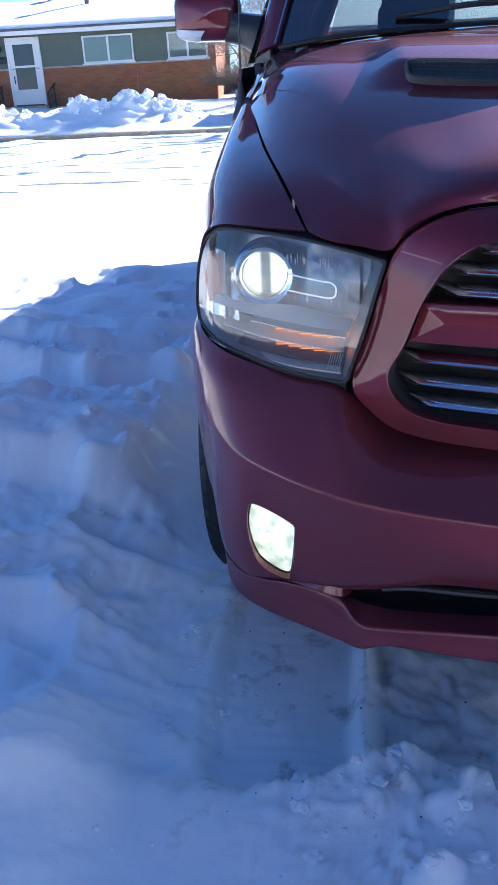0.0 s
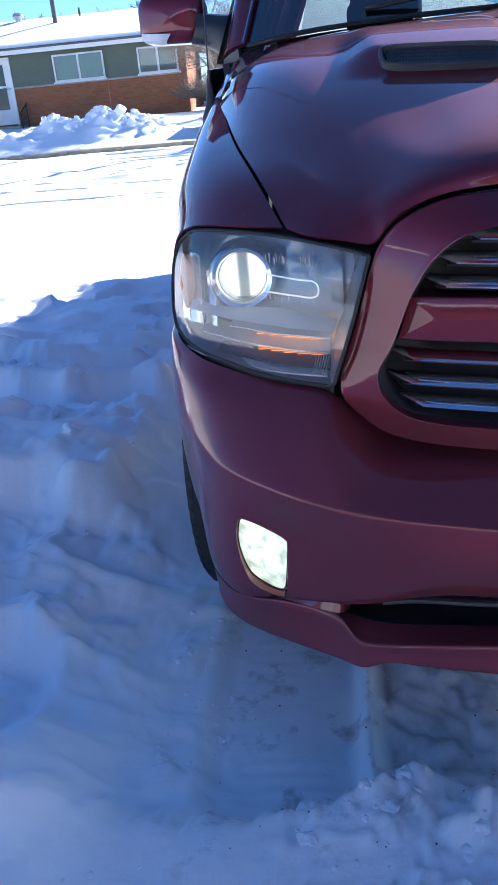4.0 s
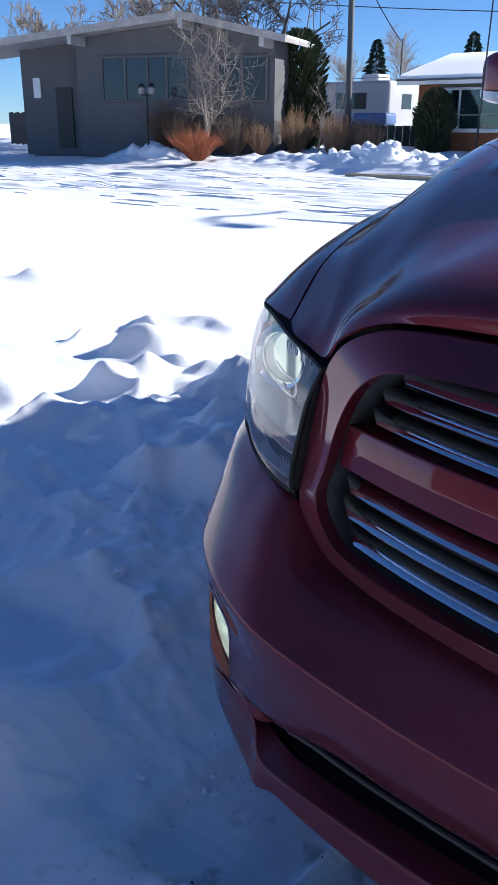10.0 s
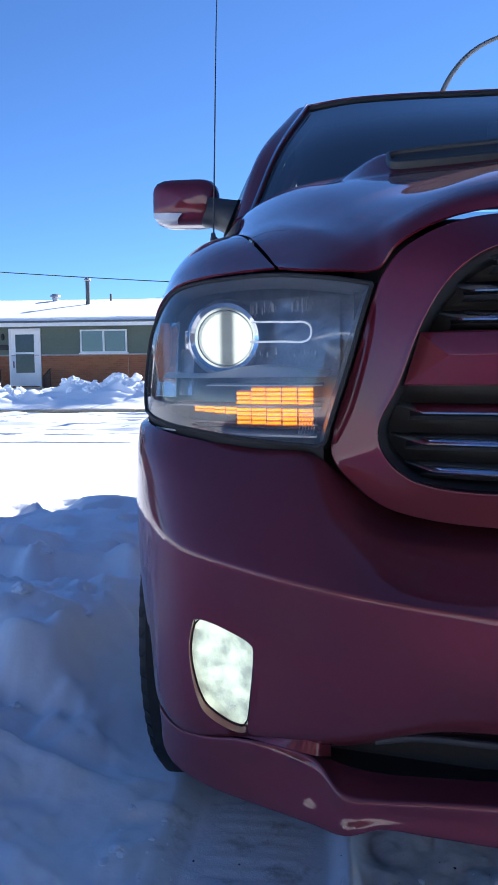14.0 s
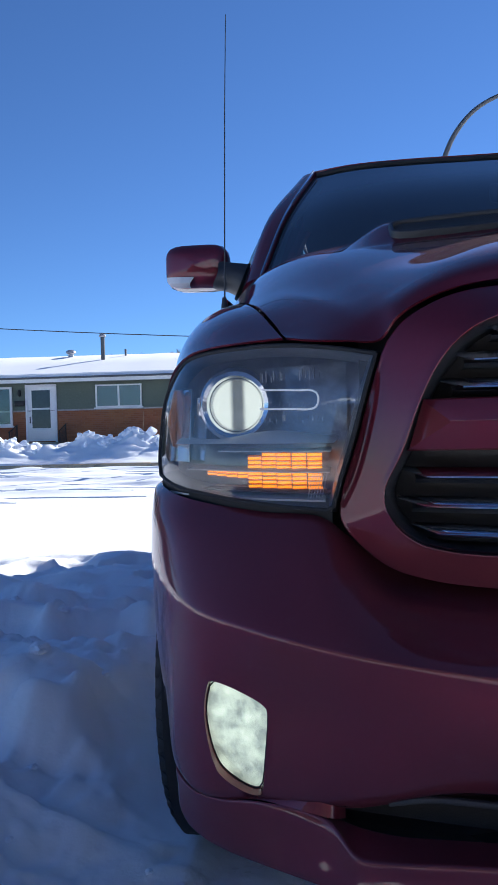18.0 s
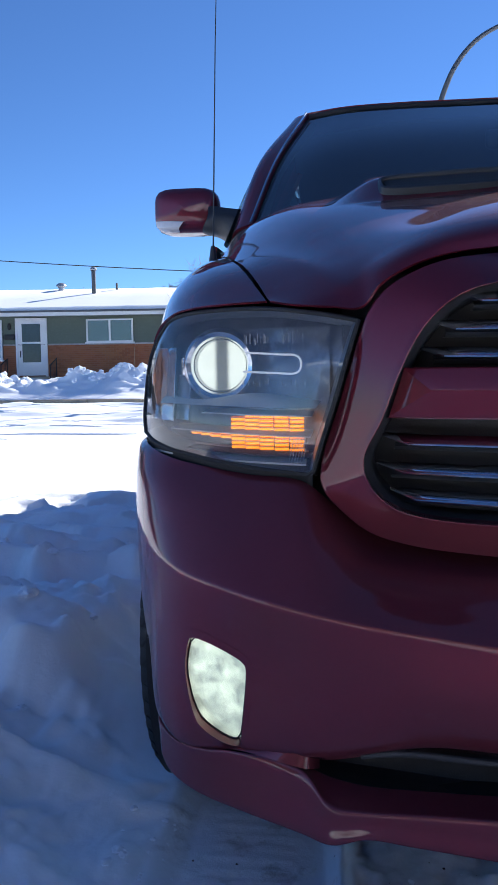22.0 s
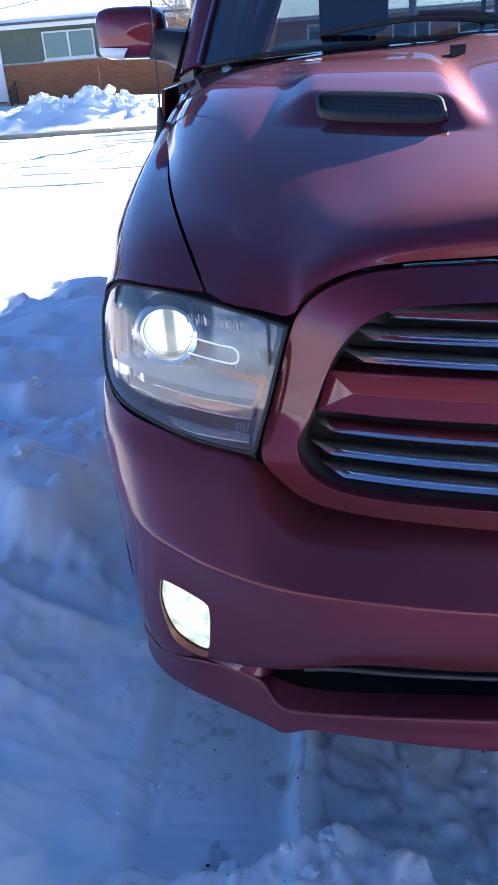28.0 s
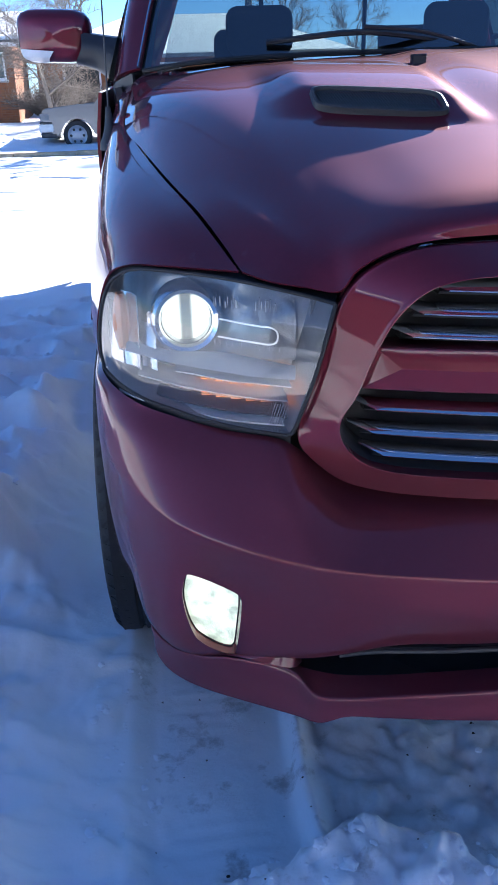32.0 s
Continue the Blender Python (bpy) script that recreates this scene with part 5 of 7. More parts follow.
# rear of the cab with its window
g = loft([mirrored_row([(.985, 5.13, 1.46), (.5, 5.16, 1.46)]), mirrored_row([(.985, 5.13, .6), (.5, 5.16, .6)])], 12, 4)
part("cab_back", solid_bm(g, .01), PAINT, truck, "dark red rear cab wall")
rw = part("rear_window", grid_bm(loft([mirrored_row([(.80, 5.14, 1.50), (.5, 5.16, 1.50)]), mirrored_row([(.70, 5.12, 1.90), (.5, 5.14, 1.90)])], 10, 4)), REARG, truck, "tinted rear window", keep=True)
part("window_divider", tube_bm([(XC - .28, 5.15, 1.48), (XC - .28, 5.13, 1.92)], .012, 6), SEAL, rw)
part("window_divider", tube_bm([(XC + .28, 5.15, 1.48), (XC + .28, 5.13, 1.92)], .012, 6), SEAL, rw)
pair("rear_pillar", tube_bm(cr(wl([(.93, 5.12, 1.46), (.82, 5.12, 1.72), (.74, 5.10, 1.94)]), 8), .07, 8), PAINT, truck)
part("cab_floor", box_bm((XC - .93, 2.75, .55), (XC + .93, 5.1, .62), 0), SEAL, truck, "dark cab floor")
# cowl below the glass, wipers
g = loft([mirrored_row([(.892, 2.855, 1.47), (.70, 2.835, 1.495), (.45, 2.81, 1.508), (.2, 2.79, 1.513)]), mirrored_row([(.868, 2.88, 1.485), (.70, 2.78, 1.503), (.45, 2.71, 1.510), (.2, 2.68, 1.512)])], 30, 4)
part("cowl", grid_bm(g), BLACK, truck, "black cowl panel")
for x0, x1, y0, y1 in ((0.10, .62, 2.70, 2.71), (.75, 1.25, 2.70, 2.76)):
    wp = part("wiper", tube_bm(cr([(x0, y0 + .03, 1.555), ((x0 + x1) / 2, y0 - .03, 1.572), (x1, y1 - .01, 1.545)], 14), .008, 6), BLACK, truck, "black wiper")
    part("wiper_arm", tube_bm(cr([(x1 + .06, y1 - .04, 1.53), (x1 - .1, y1 - .06, 1.57), ((x0 + x1) / 2, y0 - .04, 1.585)], 10), .006, 6), BLACK, wp, "wiper arm")
# inside trim: headliner, door trims, pillar covers
part("headliner", solid_bm(loft([mirrored_row([(.775, 3.46, 1.905), (.4, 3.38, 1.93), (.2, 3.37, 1.932)]), mirrored_row([(.80, 4.2, 1.90), (.4, 4.2, 1.935), (.2, 4.2, 1.937)]), mirrored_row([(.79, 5.08, 1.88), (.4, 5.10, 1.91), (.2, 5.10, 1.912)])], 16, 8), .01), SEATM, truck, "dark grey headliner")
pair("door_trim", solid_bm(loft([wl([(.955, 2.90, 1.452), (.955, 4.0, 1.452), (.955, 5.1, 1.455)]), wl([(.93, 2.86, 1.2), (.93, 4.0, 1.2), (.93, 5.1, 1.2)]), wl([(.94, 2.86, .6), (.94, 4.0, .6), (.94, 5.1, .6)])], 14, 8), .02), SEATM, truck, "dark grey door trim")
pair("pillar_cover", solid_bm(loft([wl([(u - .012, y + .03, z - .012) for u, y, z in Pa]), wl([(u - .03, y + .04, z - .012) for u, y, z in Pb]), wl([(u - .03, y + .02, z - .01) for u, y, z in Pc])], 14, 6), .012), SEATM, truck, "dark grey pillar cover")
pair("frame_cover", tube_bm(cr(wl([(u - .045, y + .05, z - .02) for u, y, z in Pb]), 12), .035, 6), SEATM, truck, "dark inner pillar trim")
pair("quarter_trim", solid_bm(loft([wl([(.90, 2.88, 1.49), (.95, 2.95, 1.47), (.965, 3.02, 1.46)]), wl([(.90, 2.90, 1.40), (.95, 2.95, 1.40), (.965, 3.02, 1.40)])], 8, 4), .01), BLACK, truck, "black quarter trim")
# inside: dashboard, seats with headrests, wheel, mirror
part("dashboard", box_bm((XC - .90, 2.74, 1.15), (XC + .90, 3.35, 1.455), .07, 4), SEATM, truck, "dark grey dashboard")
for xs in (XC - .42, XC + .42):
    for y0, zt in ((3.95, 1.50), (4.75, 1.46)):
        seat = part("seat", box_bm((xs - .26, y0, .75), (xs + .26, y0 + .16, zt), .07, 4), SEATM, truck, "dark grey cloth seat")
        part("headrest", box_bm((xs - .14, y0 + .02, zt + .06), (xs + .14, y0 + .12, zt + .25), .05, 4), SEATM, seat, "dark grey headrest")
        for dx in (-.06, .06):
            part("headrest_post", tube_bm([(xs + dx, y0 + .07, zt - .05), (xs + dx, y0 + .07, zt + .1)], .007, 6), CHROME, seat)
part("steering_wheel", tube_bm([(XC + .42 + .19 * math.cos(a), 3.52 - .09 * math.sin(a), 1.30 + .17 * math.sin(a)) for a in np.linspace(0, 2 * math.pi, 25)], .016, 8), BLACK, truck, "black steering wheel")
part("interior_mirror", box_bm((XC - .13, 3.28, 1.80), (XC + .13, 3.31, 1.87), .02, 3), BLACK, truck, "black inside mirror")

# outside mirrors
mg = []
for dy, s in ((.14, .80), (.11, .95), (.05, 1.0), (0.0, .97), (-.03, .88), (-.045, .6), (-.05, .3), (-.052, .002)):
    ring = []
    for a in np.linspace(0, 2 * math.pi, 33)[:-1]:
        ca, sa = math.cos(a), math.sin(a)
        r = (abs(ca) ** 4.5 + abs(sa) ** 4.5) ** (-1 / 4.5)
        ring.append(W(1.150 + .122 * s * r * ca, 3.215 + dy + .12 * (ca * r * s) * .25, 1.612 + .080 * s * r * sa + .006 * ca))
    mg.append(ring)
for sgn in (0, 1):
    fl = (lambda b: mirror_bm(b, XC)) if sgn else (lambda b: b)
    mir = part("side_mirror", fl(grid_bm(np.array(mg), close_u=True)), PAINT, truck, "dark red mirror housing on a black arm", sharp=60)
    part("mirror_glass", fl(box_bm(W(1.25, 3.352, 1.55), W(1.05, 3.358, 1.675), .002, 1)), CHROME, mir, "mirror glass")
    part("mirror_arm", fl(grid_bm(loft([wl([(1.06, 3.16, 1.618), (1.0, 3.15, 1.606), (.93, 3.14, 1.595)]), wl([(1.06, 3.135, 1.575), (1.0, 3.12, 1.57), (.93, 3.10, 1.55)]), wl([(1.08, 3.15, 1.535), (1.02, 3.14, 1.52), (.94, 3.10, 1.46)]), wl([(1.08, 3.24, 1.535), (1.02, 3.26, 1.52), (.94, 3.30, 1.46)]), wl([(1.06, 3.26, 1.618), (1.0, 3.28, 1.606), (.93, 3.30, 1.595)]), wl([(1.06, 3.16, 1.618), (1.0, 3.15, 1.606), (.93, 3.14, 1.595)])], 10, 26))), BLACK, mir, "black arm")
    part("signal_lens", fl(grid_bm(loft([wl([(1.258, 3.207, 1.576), (1.20, 3.174, 1.570), (1.150, 3.165, 1.566)]), wl([(1.252, 3.202, 1.552), (1.20, 3.172, 1.545), (1.165, 3.164, 1.545)]), wl([(1.222, 3.225, 1.536), (1.19, 3.20, 1.534), (1.17, 3.20, 1.534)])], 10, 6))), plain("signal_lens", (.8, .8, .8), .15, vary=.05), mir, "clear turn signal lens")

# aerial on the passenger fender
ant = part("antenna", tube_bm([W(.966, 2.628, 1.36), W(.960, 2.63, 1.60), W(.950, 2.63, 1.95), W(.940, 2.63, 2.215)], [.0028, .0022, .0017, .0012], 6), GREYP, truck, "thin whip antenna")
part("antenna_base", lathe_bm([(.001, .03), (.006, .03), (.009, .01), (.014, -.025), (.021, -.045), (.028, -.06), (.030, -.08)], W(.966, 2.628, 1.375), (0, 0, 1), 16), BLACK, ant, "black rubber antenna base")

# wheels
def tyre_profile():
    out = [(.22, -.125), (.30, -.135), (.35, -.138), (.385, -.130), (.402, -.112)]
    for c0 in (-.09, -.03, .03, .09):
        out += [(.407, c0 - .022), (.407, c0 + .022), (.399, c0 + .026), (.399, c0 + .034)]
    return out[:-2] + [(.402, .112), (.385, .130), (.35, .138), (.30, .135), (.22, .125)]


for xw in (W(.896, 0, 0)[0], 2 * XC - W(.896, 0, 0)[0]):
    for yw in (2.28, 5.84):
        cz = .46
        out = -1 if xw < XC else 1
        wheel = part("wheel", lathe_bm([(.262, .12), (.258, .08), (.24, .05), (.22, -.1), (.262, -.12)], (xw, yw, cz), (out, 0, 0), 40), SATIN, truck, "alloy wheel with black tyre")
        part("tyre", lathe_bm(tyre_profile(), (xw, yw, cz), (out, 0, 0), 56), RUBBER, wheel, "black tyre with blocky tread")
        bm = bmesh.new()
        for k in range(60):
            a = 2 * math.pi * k / 60
            for side in (-1, 1):
                p = [(xw + side * q, yw + r * math.cos(a + w), cz + r * math.sin(a + w)) for q, r, w in ((.085, .408, .0), (.112, .405, .0), (.130, .388, .0), (.130, .388, .055), (.112, .405, .055), (.085, .408, .055))]
                bm.faces.new([bm.verts.new(v) for v in p])
        tagged(part("tread", bm, RUBBER, wheel, "shoulder tread blocks", smooth=False), kind="stuff")
        bm = bmesh.new()
        for k in range(5):
            a = 2 * math.pi * k / 5 + .3
            tube_bm([(xw + out * .085, yw + .05 * math.cos(a), cz + .05 * math.sin(a)), (xw + out * .10, yw + .15 * math.cos(a), cz + .15 * math.sin(a)), (xw + out * .095, yw + .25 * math.cos(a), cz + .25 * math.sin(a))], [.04, .03, .035], 8, bm)
        part("spokes", bm, SATIN, wheel, "five silver spokes")
        part("hub_cap", lathe_bm([(.001, .12), (.04, .115), (.05, .09), (.06, .05)], (xw, yw, cz), (out, 0, 0), 20), SATIN, wheel)

# cargo bed
bedg = loft([wl([(1.0, 5.18, 1.42), (1.0, 6.2, 1.43), (.99, 7.45, 1.43)]), wl([(1.015, 5.18, 1.22), (1.015, 6.2, 1.22), (1.005, 7.45, 1.22)]), wl([(1.015, 5.18, .95), (1.02, 6.2, .98), (1.005, 7.45, .95)]), wl([(.99, 5.18, .55), (.99, 6.2, .98), (.98, 7.45, .55)])], 24, 12)
bed = part("cargo_bed", both(solid_bm(bedg, -.03)), PAINT, truck, "dark red cargo bed")
part("tailgate", box_bm((XC - .80, 7.42, .62), (XC + .80, 7.46, 1.42), .012), PAINT, bed, "dark red tailgate")
part("bed_floor", box_bm((XC - .98, 5.18, .85), (XC + .98, 7.42, .89), 0), BLACK, bed, "black bed liner")
part("bed_front", box_bm((XC - .98, 5.17, .6), (XC + .98, 5.20, 1.41), .01), PAINT, bed)
pair("tail_lamp", box_bm(W(1.0, 7.40, 1.0), W(.83, 7.47, 1.36), .02), REDLAMP, truck, "red tail lamp")

# unseen wheelhouses and plugs, added to stop sun leaking through the bed
pair("wheelhouse", box_bm(W(.99, 5.3, .5), W(.72, 7.35, 1.08), .03), BLACK, bed, "black inner wheelhouse")
pair("cab_gap_plug", box_bm(W(1.0, 5.11, .55), W(.88, 5.21, 1.40), .004), SEAL, truck, "dark plug added between cab and bed to stop stray sun")

# ---- materials of the street ----
def brick_mat():
    m, nt, b = nodes_of("orange_brick")
    L = nt.links
    tc = nt.nodes.new("ShaderNodeTexCoord")
    sp = nt.nodes.new("ShaderNodeSeparateXYZ")
    cb = nt.nodes.new("ShaderNodeCombineXYZ")
    ad = nt.nodes.new("ShaderNodeMath")
    ad.operation = "ADD"
    L.new(tc.outputs["Object"], sp.inputs[0])
    L.new(sp.outputs["X"], ad.inputs[0])
    L.new(sp.outputs["Y"], ad.inputs[1])
    L.new(ad.outputs[0], cb.inputs["X"])
    L.new(sp.outputs["Z"], cb.inputs["Y"])
    br = put(nt, "ShaderNodeTexBrick", Scale=1.0)
    br.inputs["Brick Width"].default_value, br.inputs["Row Height"].default_value, br.inputs["Mortar Size"].default_value = 0.21, 0.075, 0.008
    br.inputs["Color1"].default_value, br.inputs["Color2"].default_value, br.inputs["Mortar"].default_value = (0.34, 0.115, 0.045, 1), (0.43, 0.16, 0.065, 1), (0.36, 0.17, 0.095, 1)
    L.new(cb.outputs[0], br.inputs["Vector"])
    n = put(nt, "ShaderNodeTexNoise", Scale=0.9, Detail=6.0)
    L.new(tc.outputs["Object"], n.inputs["Vector"])
    mx = nt.nodes.new("ShaderNodeMix")
    mx.data_type, mx.blend_type = "RGBA", "MULTIPLY"
    mx.inputs["Factor"].default_value = 0.35
    L.new(br.outputs["Color"], mx.inputs["A"])
    L.new(n.outputs["Color"], mx.inputs["B"])
    L.new(mx.outputs["Result"], b.inputs["Base Color"])
    b.inputs["Roughness"].default_value = 0.85
    bp = put(nt, "ShaderNodeBump", Strength=0.4, Distance=0.006)
    bp.invert = True
    L.new(br.outputs["Fac"], bp.inputs["Height"])
    L.new(bp.outputs[0], b.inputs["Normal"])
    return m


BRICK = brick_mat()
SIDING = plain("green_siding", (0.135, 0.165, 0.125), 0.7, vary=0.1, scale=1.5)
GREYWALL = plain("grey_stucco", (0.11, 0.11, 0.115), 0.85, vary=0.12, scale=0.8, bump=0.3, bump_scale=40)
WHITE = plain("white_paint", (0.78, 0.78, 0.76), 0.5, vary=0.06, scale=3)
SOFFIT = plain("grey_soffit", (0.42, 0.42, 0.42), 0.6, vary=0.08)
BEAM = plain("weathered_beam", (0.38, 0.35, 0.33), 0.8, vary=0.3, scale=2.5, bump=0.4, bump_scale=14, dist=0.01)
PANE = plain("window_pane", (0.03, 0.04, 0.045), 0.04, vary=0.2, scale=1.2)
CURTAIN = plain("net_curtain", (0.24, 0.245, 0.25), 0.9, vary=0.15, scale=5)
IRON = plain("black_iron", (0.012, 0.012, 0.012), 0.5)
KERB = plain("concrete_kerb", (0.42, 0.34, 0.23), 0.9, vary=0.3, scale=1.2, bump=0.4, bump_scale=30)
GALV = plain("galvanised", (0.40, 0.41, 0.43), 0.45, 0.7)
BARK = plain("bark", (0.13, 0.105, 0.085), 0.9, vary=0.3, scale=12, bump=0.5, bump_scale=40)
BARKG = plain("grey_twigs", (0.085, 0.075, 0.072), 0.9, vary=0.25, scale=12)
BARK2 = plain("pale_bark", (0.24, 0.20, 0.165), 0.9, vary=0.3, scale=12)
TWIG_RED = plain("red_brown_twigs", (0.28, 0.085, 0.035), 0.9, vary=0.35, scale=9)
TWIG_TAN = plain("tan_twigs", (0.25, 0.155, 0.095), 0.9, vary=0.3, scale=9)
CEDAR = plain("cedar_green", (0.035, 0.05, 0.018), 0.8, vary=0.4, scale=4)
SPRUCE = plain("spruce_green", (0.022, 0.045, 0.030), 0.8, vary=0.35, scale=3)
POLE = plain("pole_wood", (0.10, 0.085, 0.075), 0.85, vary=0.25, scale=4)
STEEL = plain("dark_steel", (0.10, 0.105, 0.11), 0.5, 0.5)
SILVERP = plain("silver_paint", (0.14, 0.15, 0.165), 0.3, 0.7, coat=0.8, vary=0.05)
RVWHITE = plain("rv_panel", (0.42, 0.42, 0.43), 0.45, vary=0.06, scale=2)
BLUETARP = plain("blue_tarp", (0.06, 0.13, 0.30), 0.6, vary=0.15)
FENCE = plain("dark_green_fence", (0.02, 0.035, 0.028), 0.8, vary=0.3)
WOODF = plain("grey_wood_fence", (0.07, 0.06, 0.055), 0.85, vary=0.3)
ROOFSNOW = plain("roof_snow", (0.90, 0.915, 0.94), 0.65, vary=0.02, scale=1.0, bump=0.12, bump_scale=4, dist=0.02)

# kerb stones along the far side of the street
kerb_thing = thing("kerb", (-7, 22, 0), "tan concrete kerb showing between street snow and banks", "kerb", kind="structure")
stone = box_bm((-0.745, -0.08, -0.1), (0.745, 0.08, 0.105), 0.015, 2)
kerb_me = None
for k in range(24):
    x = -13.5 + 1.5 * k
    if kerb_me is None:
        ob = part("kerb_stone", stone, KERB, kerb_thing)
        kerb_me = ob.data
    else:
        ob = new("kerb_stone", kerb_me)
        ob.parent = kerb_thing
        ob.matrix_parent_inverse = world_of(kerb_thing).inverted()
    ob.matrix_basis = pose(x, 22.0 - 0.02 * (x + 7), 0.02 + 0.008 * math.sin(k * 1.7), 0, 0, -1.15)


# ---- plants ----
def branch_tree(h, seed, spread=0.5, levels=4, r0=0.1, kids=4, lean=0.0, first=0.25, thin=.005):
    """Trunk and limbs of a leafless tree, as two meshes, rooted at the origin."""
    rnd = random.Random(seed)
    trunk, crown = bmesh.new(), bmesh.new()

    def grow(p, d, length, r, lev):
        pts, rad = [p], [r]
        q = p.copy()
        n = 5 if lev < 2 else 3
        for i in range(n):
            d = (d + Vector((rnd.uniform(-1, 1), rnd.uniform(-1, 1), rnd.uniform(-.3, .6))) * .16).normalized()
            q = q + d * length / n
            pts.append(q.copy())
            rad.append(r * (1 - .62 * (i + 1) / n))
        tube_bm(pts, rad, 7 if lev == 0 else (5 if lev == 1 else 3), trunk if lev == 0 else crown, cap=lev == 0)
        if lev >= levels:
            return
        for k in range(kids + (2 if lev == 0 else 0)):
            f = first + (1 - first) * (k + rnd.random()) / (kids + 1)
            i = min(int(f * n), n - 1)
            w = f * n - i
            b = pts[i].lerp(pts[i + 1], w)
            a = rnd.uniform(0, 2 * math.pi)
            side = d.orthogonal().normalized()
            side = Matrix.Rotation(a, 3, d) @ side
            nd = (d * (1 - spread) + side * spread + Vector((0, 0, .18))).normalized()
            grow(b, nd, length * rnd.uniform(.48, .68), max(rad[i] * .55, thin), lev + 1)

    grow(Vector((0, 0, 0)), Vector((lean, 0, 1)).normalized(), h * .55, r0, 0)
    return trunk, crown


def bare_tree(at, h, seed, label, mat=None, rot=0.0, **kw):
    trunk, crown = branch_tree(h, seed, **kw)
    t = thing("bare_tree", (0, 0, 0), label, "tree")
    part("trunk", trunk, mat or BARK, t)
    part("crown", crown, mat or BARK, t, "bare twigs")
    t.matrix_basis = pose(at[0], at[1], at[2], 0, 0, rot)
    return t


def twig_bush(name, at, w, h, n, seed, mat, label, flat=1.0):
    rnd = random.Random(seed)
    bm = bmesh.new()
    for k in range(n):
        a, s = rnd.uniform(0, 6.283), rnd.uniform(0, 1) ** .6
        top = Vector((math.cos(a) * s * w, math.sin(a) * s * w * flat, h * rnd.uniform(.55, 1.0) * (1 - .35 * s)))
        base = Vector((math.cos(a) * w * .18, math.sin(a) * w * .18 * flat, -.05))
        mid = base.lerp(top, .5) + Vector((rnd.uniform(-.1, .1), rnd.uniform(-.1, .1), .12)) * w
        tube_bm([base, mid, top], [.011, .007, .003], 3, bm, cap=False)
        for j in range(3):
            p = mid.lerp(top, rnd.uniform(.1, .9))
            tube_bm([p, p + Vector((rnd.uniform(-.3, .3), rnd.uniform(-.3, .3), rnd.uniform(.05, .35))) * w * .6], [.005, .002], 3, bm, cap=False)
    ob = single(name, bm, mat, label, "bush")
    ob.matrix_basis = pose(*at)
    return ob


def evergreen(name, at, h, r, seed, mat, label, kind="cone", n=2600):
    """An evergreen: trunk, and a crown of many small sprays with gaps between."""
    rnd = random.Random(seed)
    t = thing(name, (0, 0, 0), label, "tree")
    part("trunk", tube_bm([(0, 0, -.2), (0, 0, h * .5), (0, 0, h * .95)], [.12, .07, .01], 7), BARK, t)
    bm = bmesh.new()
    for k in range(n):
        f = rnd.random() ** (.8 if kind == "cone" else 1.0)
        if kind == "cone":
            tier = (f * 13) % 1
            rr = r * (1 - f) ** .85 * (.55 + .45 * (1 - tier))
        else:
            rr = r * min(1, (1 - f) * 6) ** .5 * (.82 + .18 * math.sin(f * 9 + seed)) * (1 if f > .08 else .8)
        a = rnd.uniform(0, 6.283)
        s = rnd.uniform(.45, 1.0) ** .5 * (1 + .12 * math.sin(a * 5 + f * 17))
        p = Vector((math.cos(a) * rr * s, math.sin(a) * rr * s, h * (.03 + .96 * f)))
        out = Vector((math.cos(a), math.sin(a), -.25 if kind == "cone" else .9)).normalized()
        L = h * (.055 if kind == "cone" else .065) * rnd.uniform(.6, 1.4) * (.55 + .45 * (1 - f))
        wv = out.orthogonal().normalized()
        wv = Matrix.Rotation(rnd.uniform(0, 6.28), 3, out) @ wv * L * .42
        q = p + out * L
        v = [bm.verts.new(c) for c in (p - wv * .5, p + wv * .5, q + wv * .35, q + out * L * .35, q - wv * .35)]
        bm.faces.new(v)
    part("crown", bm, mat, t, "dense dark green sprays", smooth=False)
    t.matrix_basis = pose(at[0], at[1], at[2], 0, 0, 37 * seed)
    return t


# ---- houses ----
def window_thing(parent, s0, s1, z0, z1, d, panes, curtain=False, fw=0.07):
    """A framed window set in a wall at depth d; panes: positions of the mullions, 0 to 1."""
    w = part("window", box_bm((s0, d + .02, z0), (s1, d + .05, z1)), CURTAIN if curtain else PANE, parent, "curtained window" if curtain else "dark window", smooth=False)
    for a, b, c, e in ((s0, s1, z0, z0 + fw), (s0, s1, z1 - fw, z1), (s0, s0 + fw, z0 + fw, z1 - fw), (s1 - fw, s1, z0 + fw, z1 - fw)):
        part("window_frame", box_bm((a, d - .05, c), (b, d + .05, e), .008), WHITE, w, "white frame", smooth=False)
    edges = [s0 + fw] + [s0 + (s1 - s0) * q for q in panes] + [s1 - fw]
    for q in edges[1:-1]:
        part("mullion", box_bm((q - .035, d - .04, z0 + fw), (q + .035, d + .05, z1 - fw), .006), WHITE, w, "white mullion", smooth=False)
    for a, b in zip(edges, edges[1:]):
        g = part("pane", box_bm((a, d - .004, z0 + fw), (b, d + .002, z1 - fw)), GLASS, w, smooth=False)
        g.visible_shadow = False
    part("window_sill", box_bm((s0 - .05, d - .09, z0 - .05), (s1 + .05, d + .02, z0), .008), WHITE, w, "white sill", smooth=False)
    return w


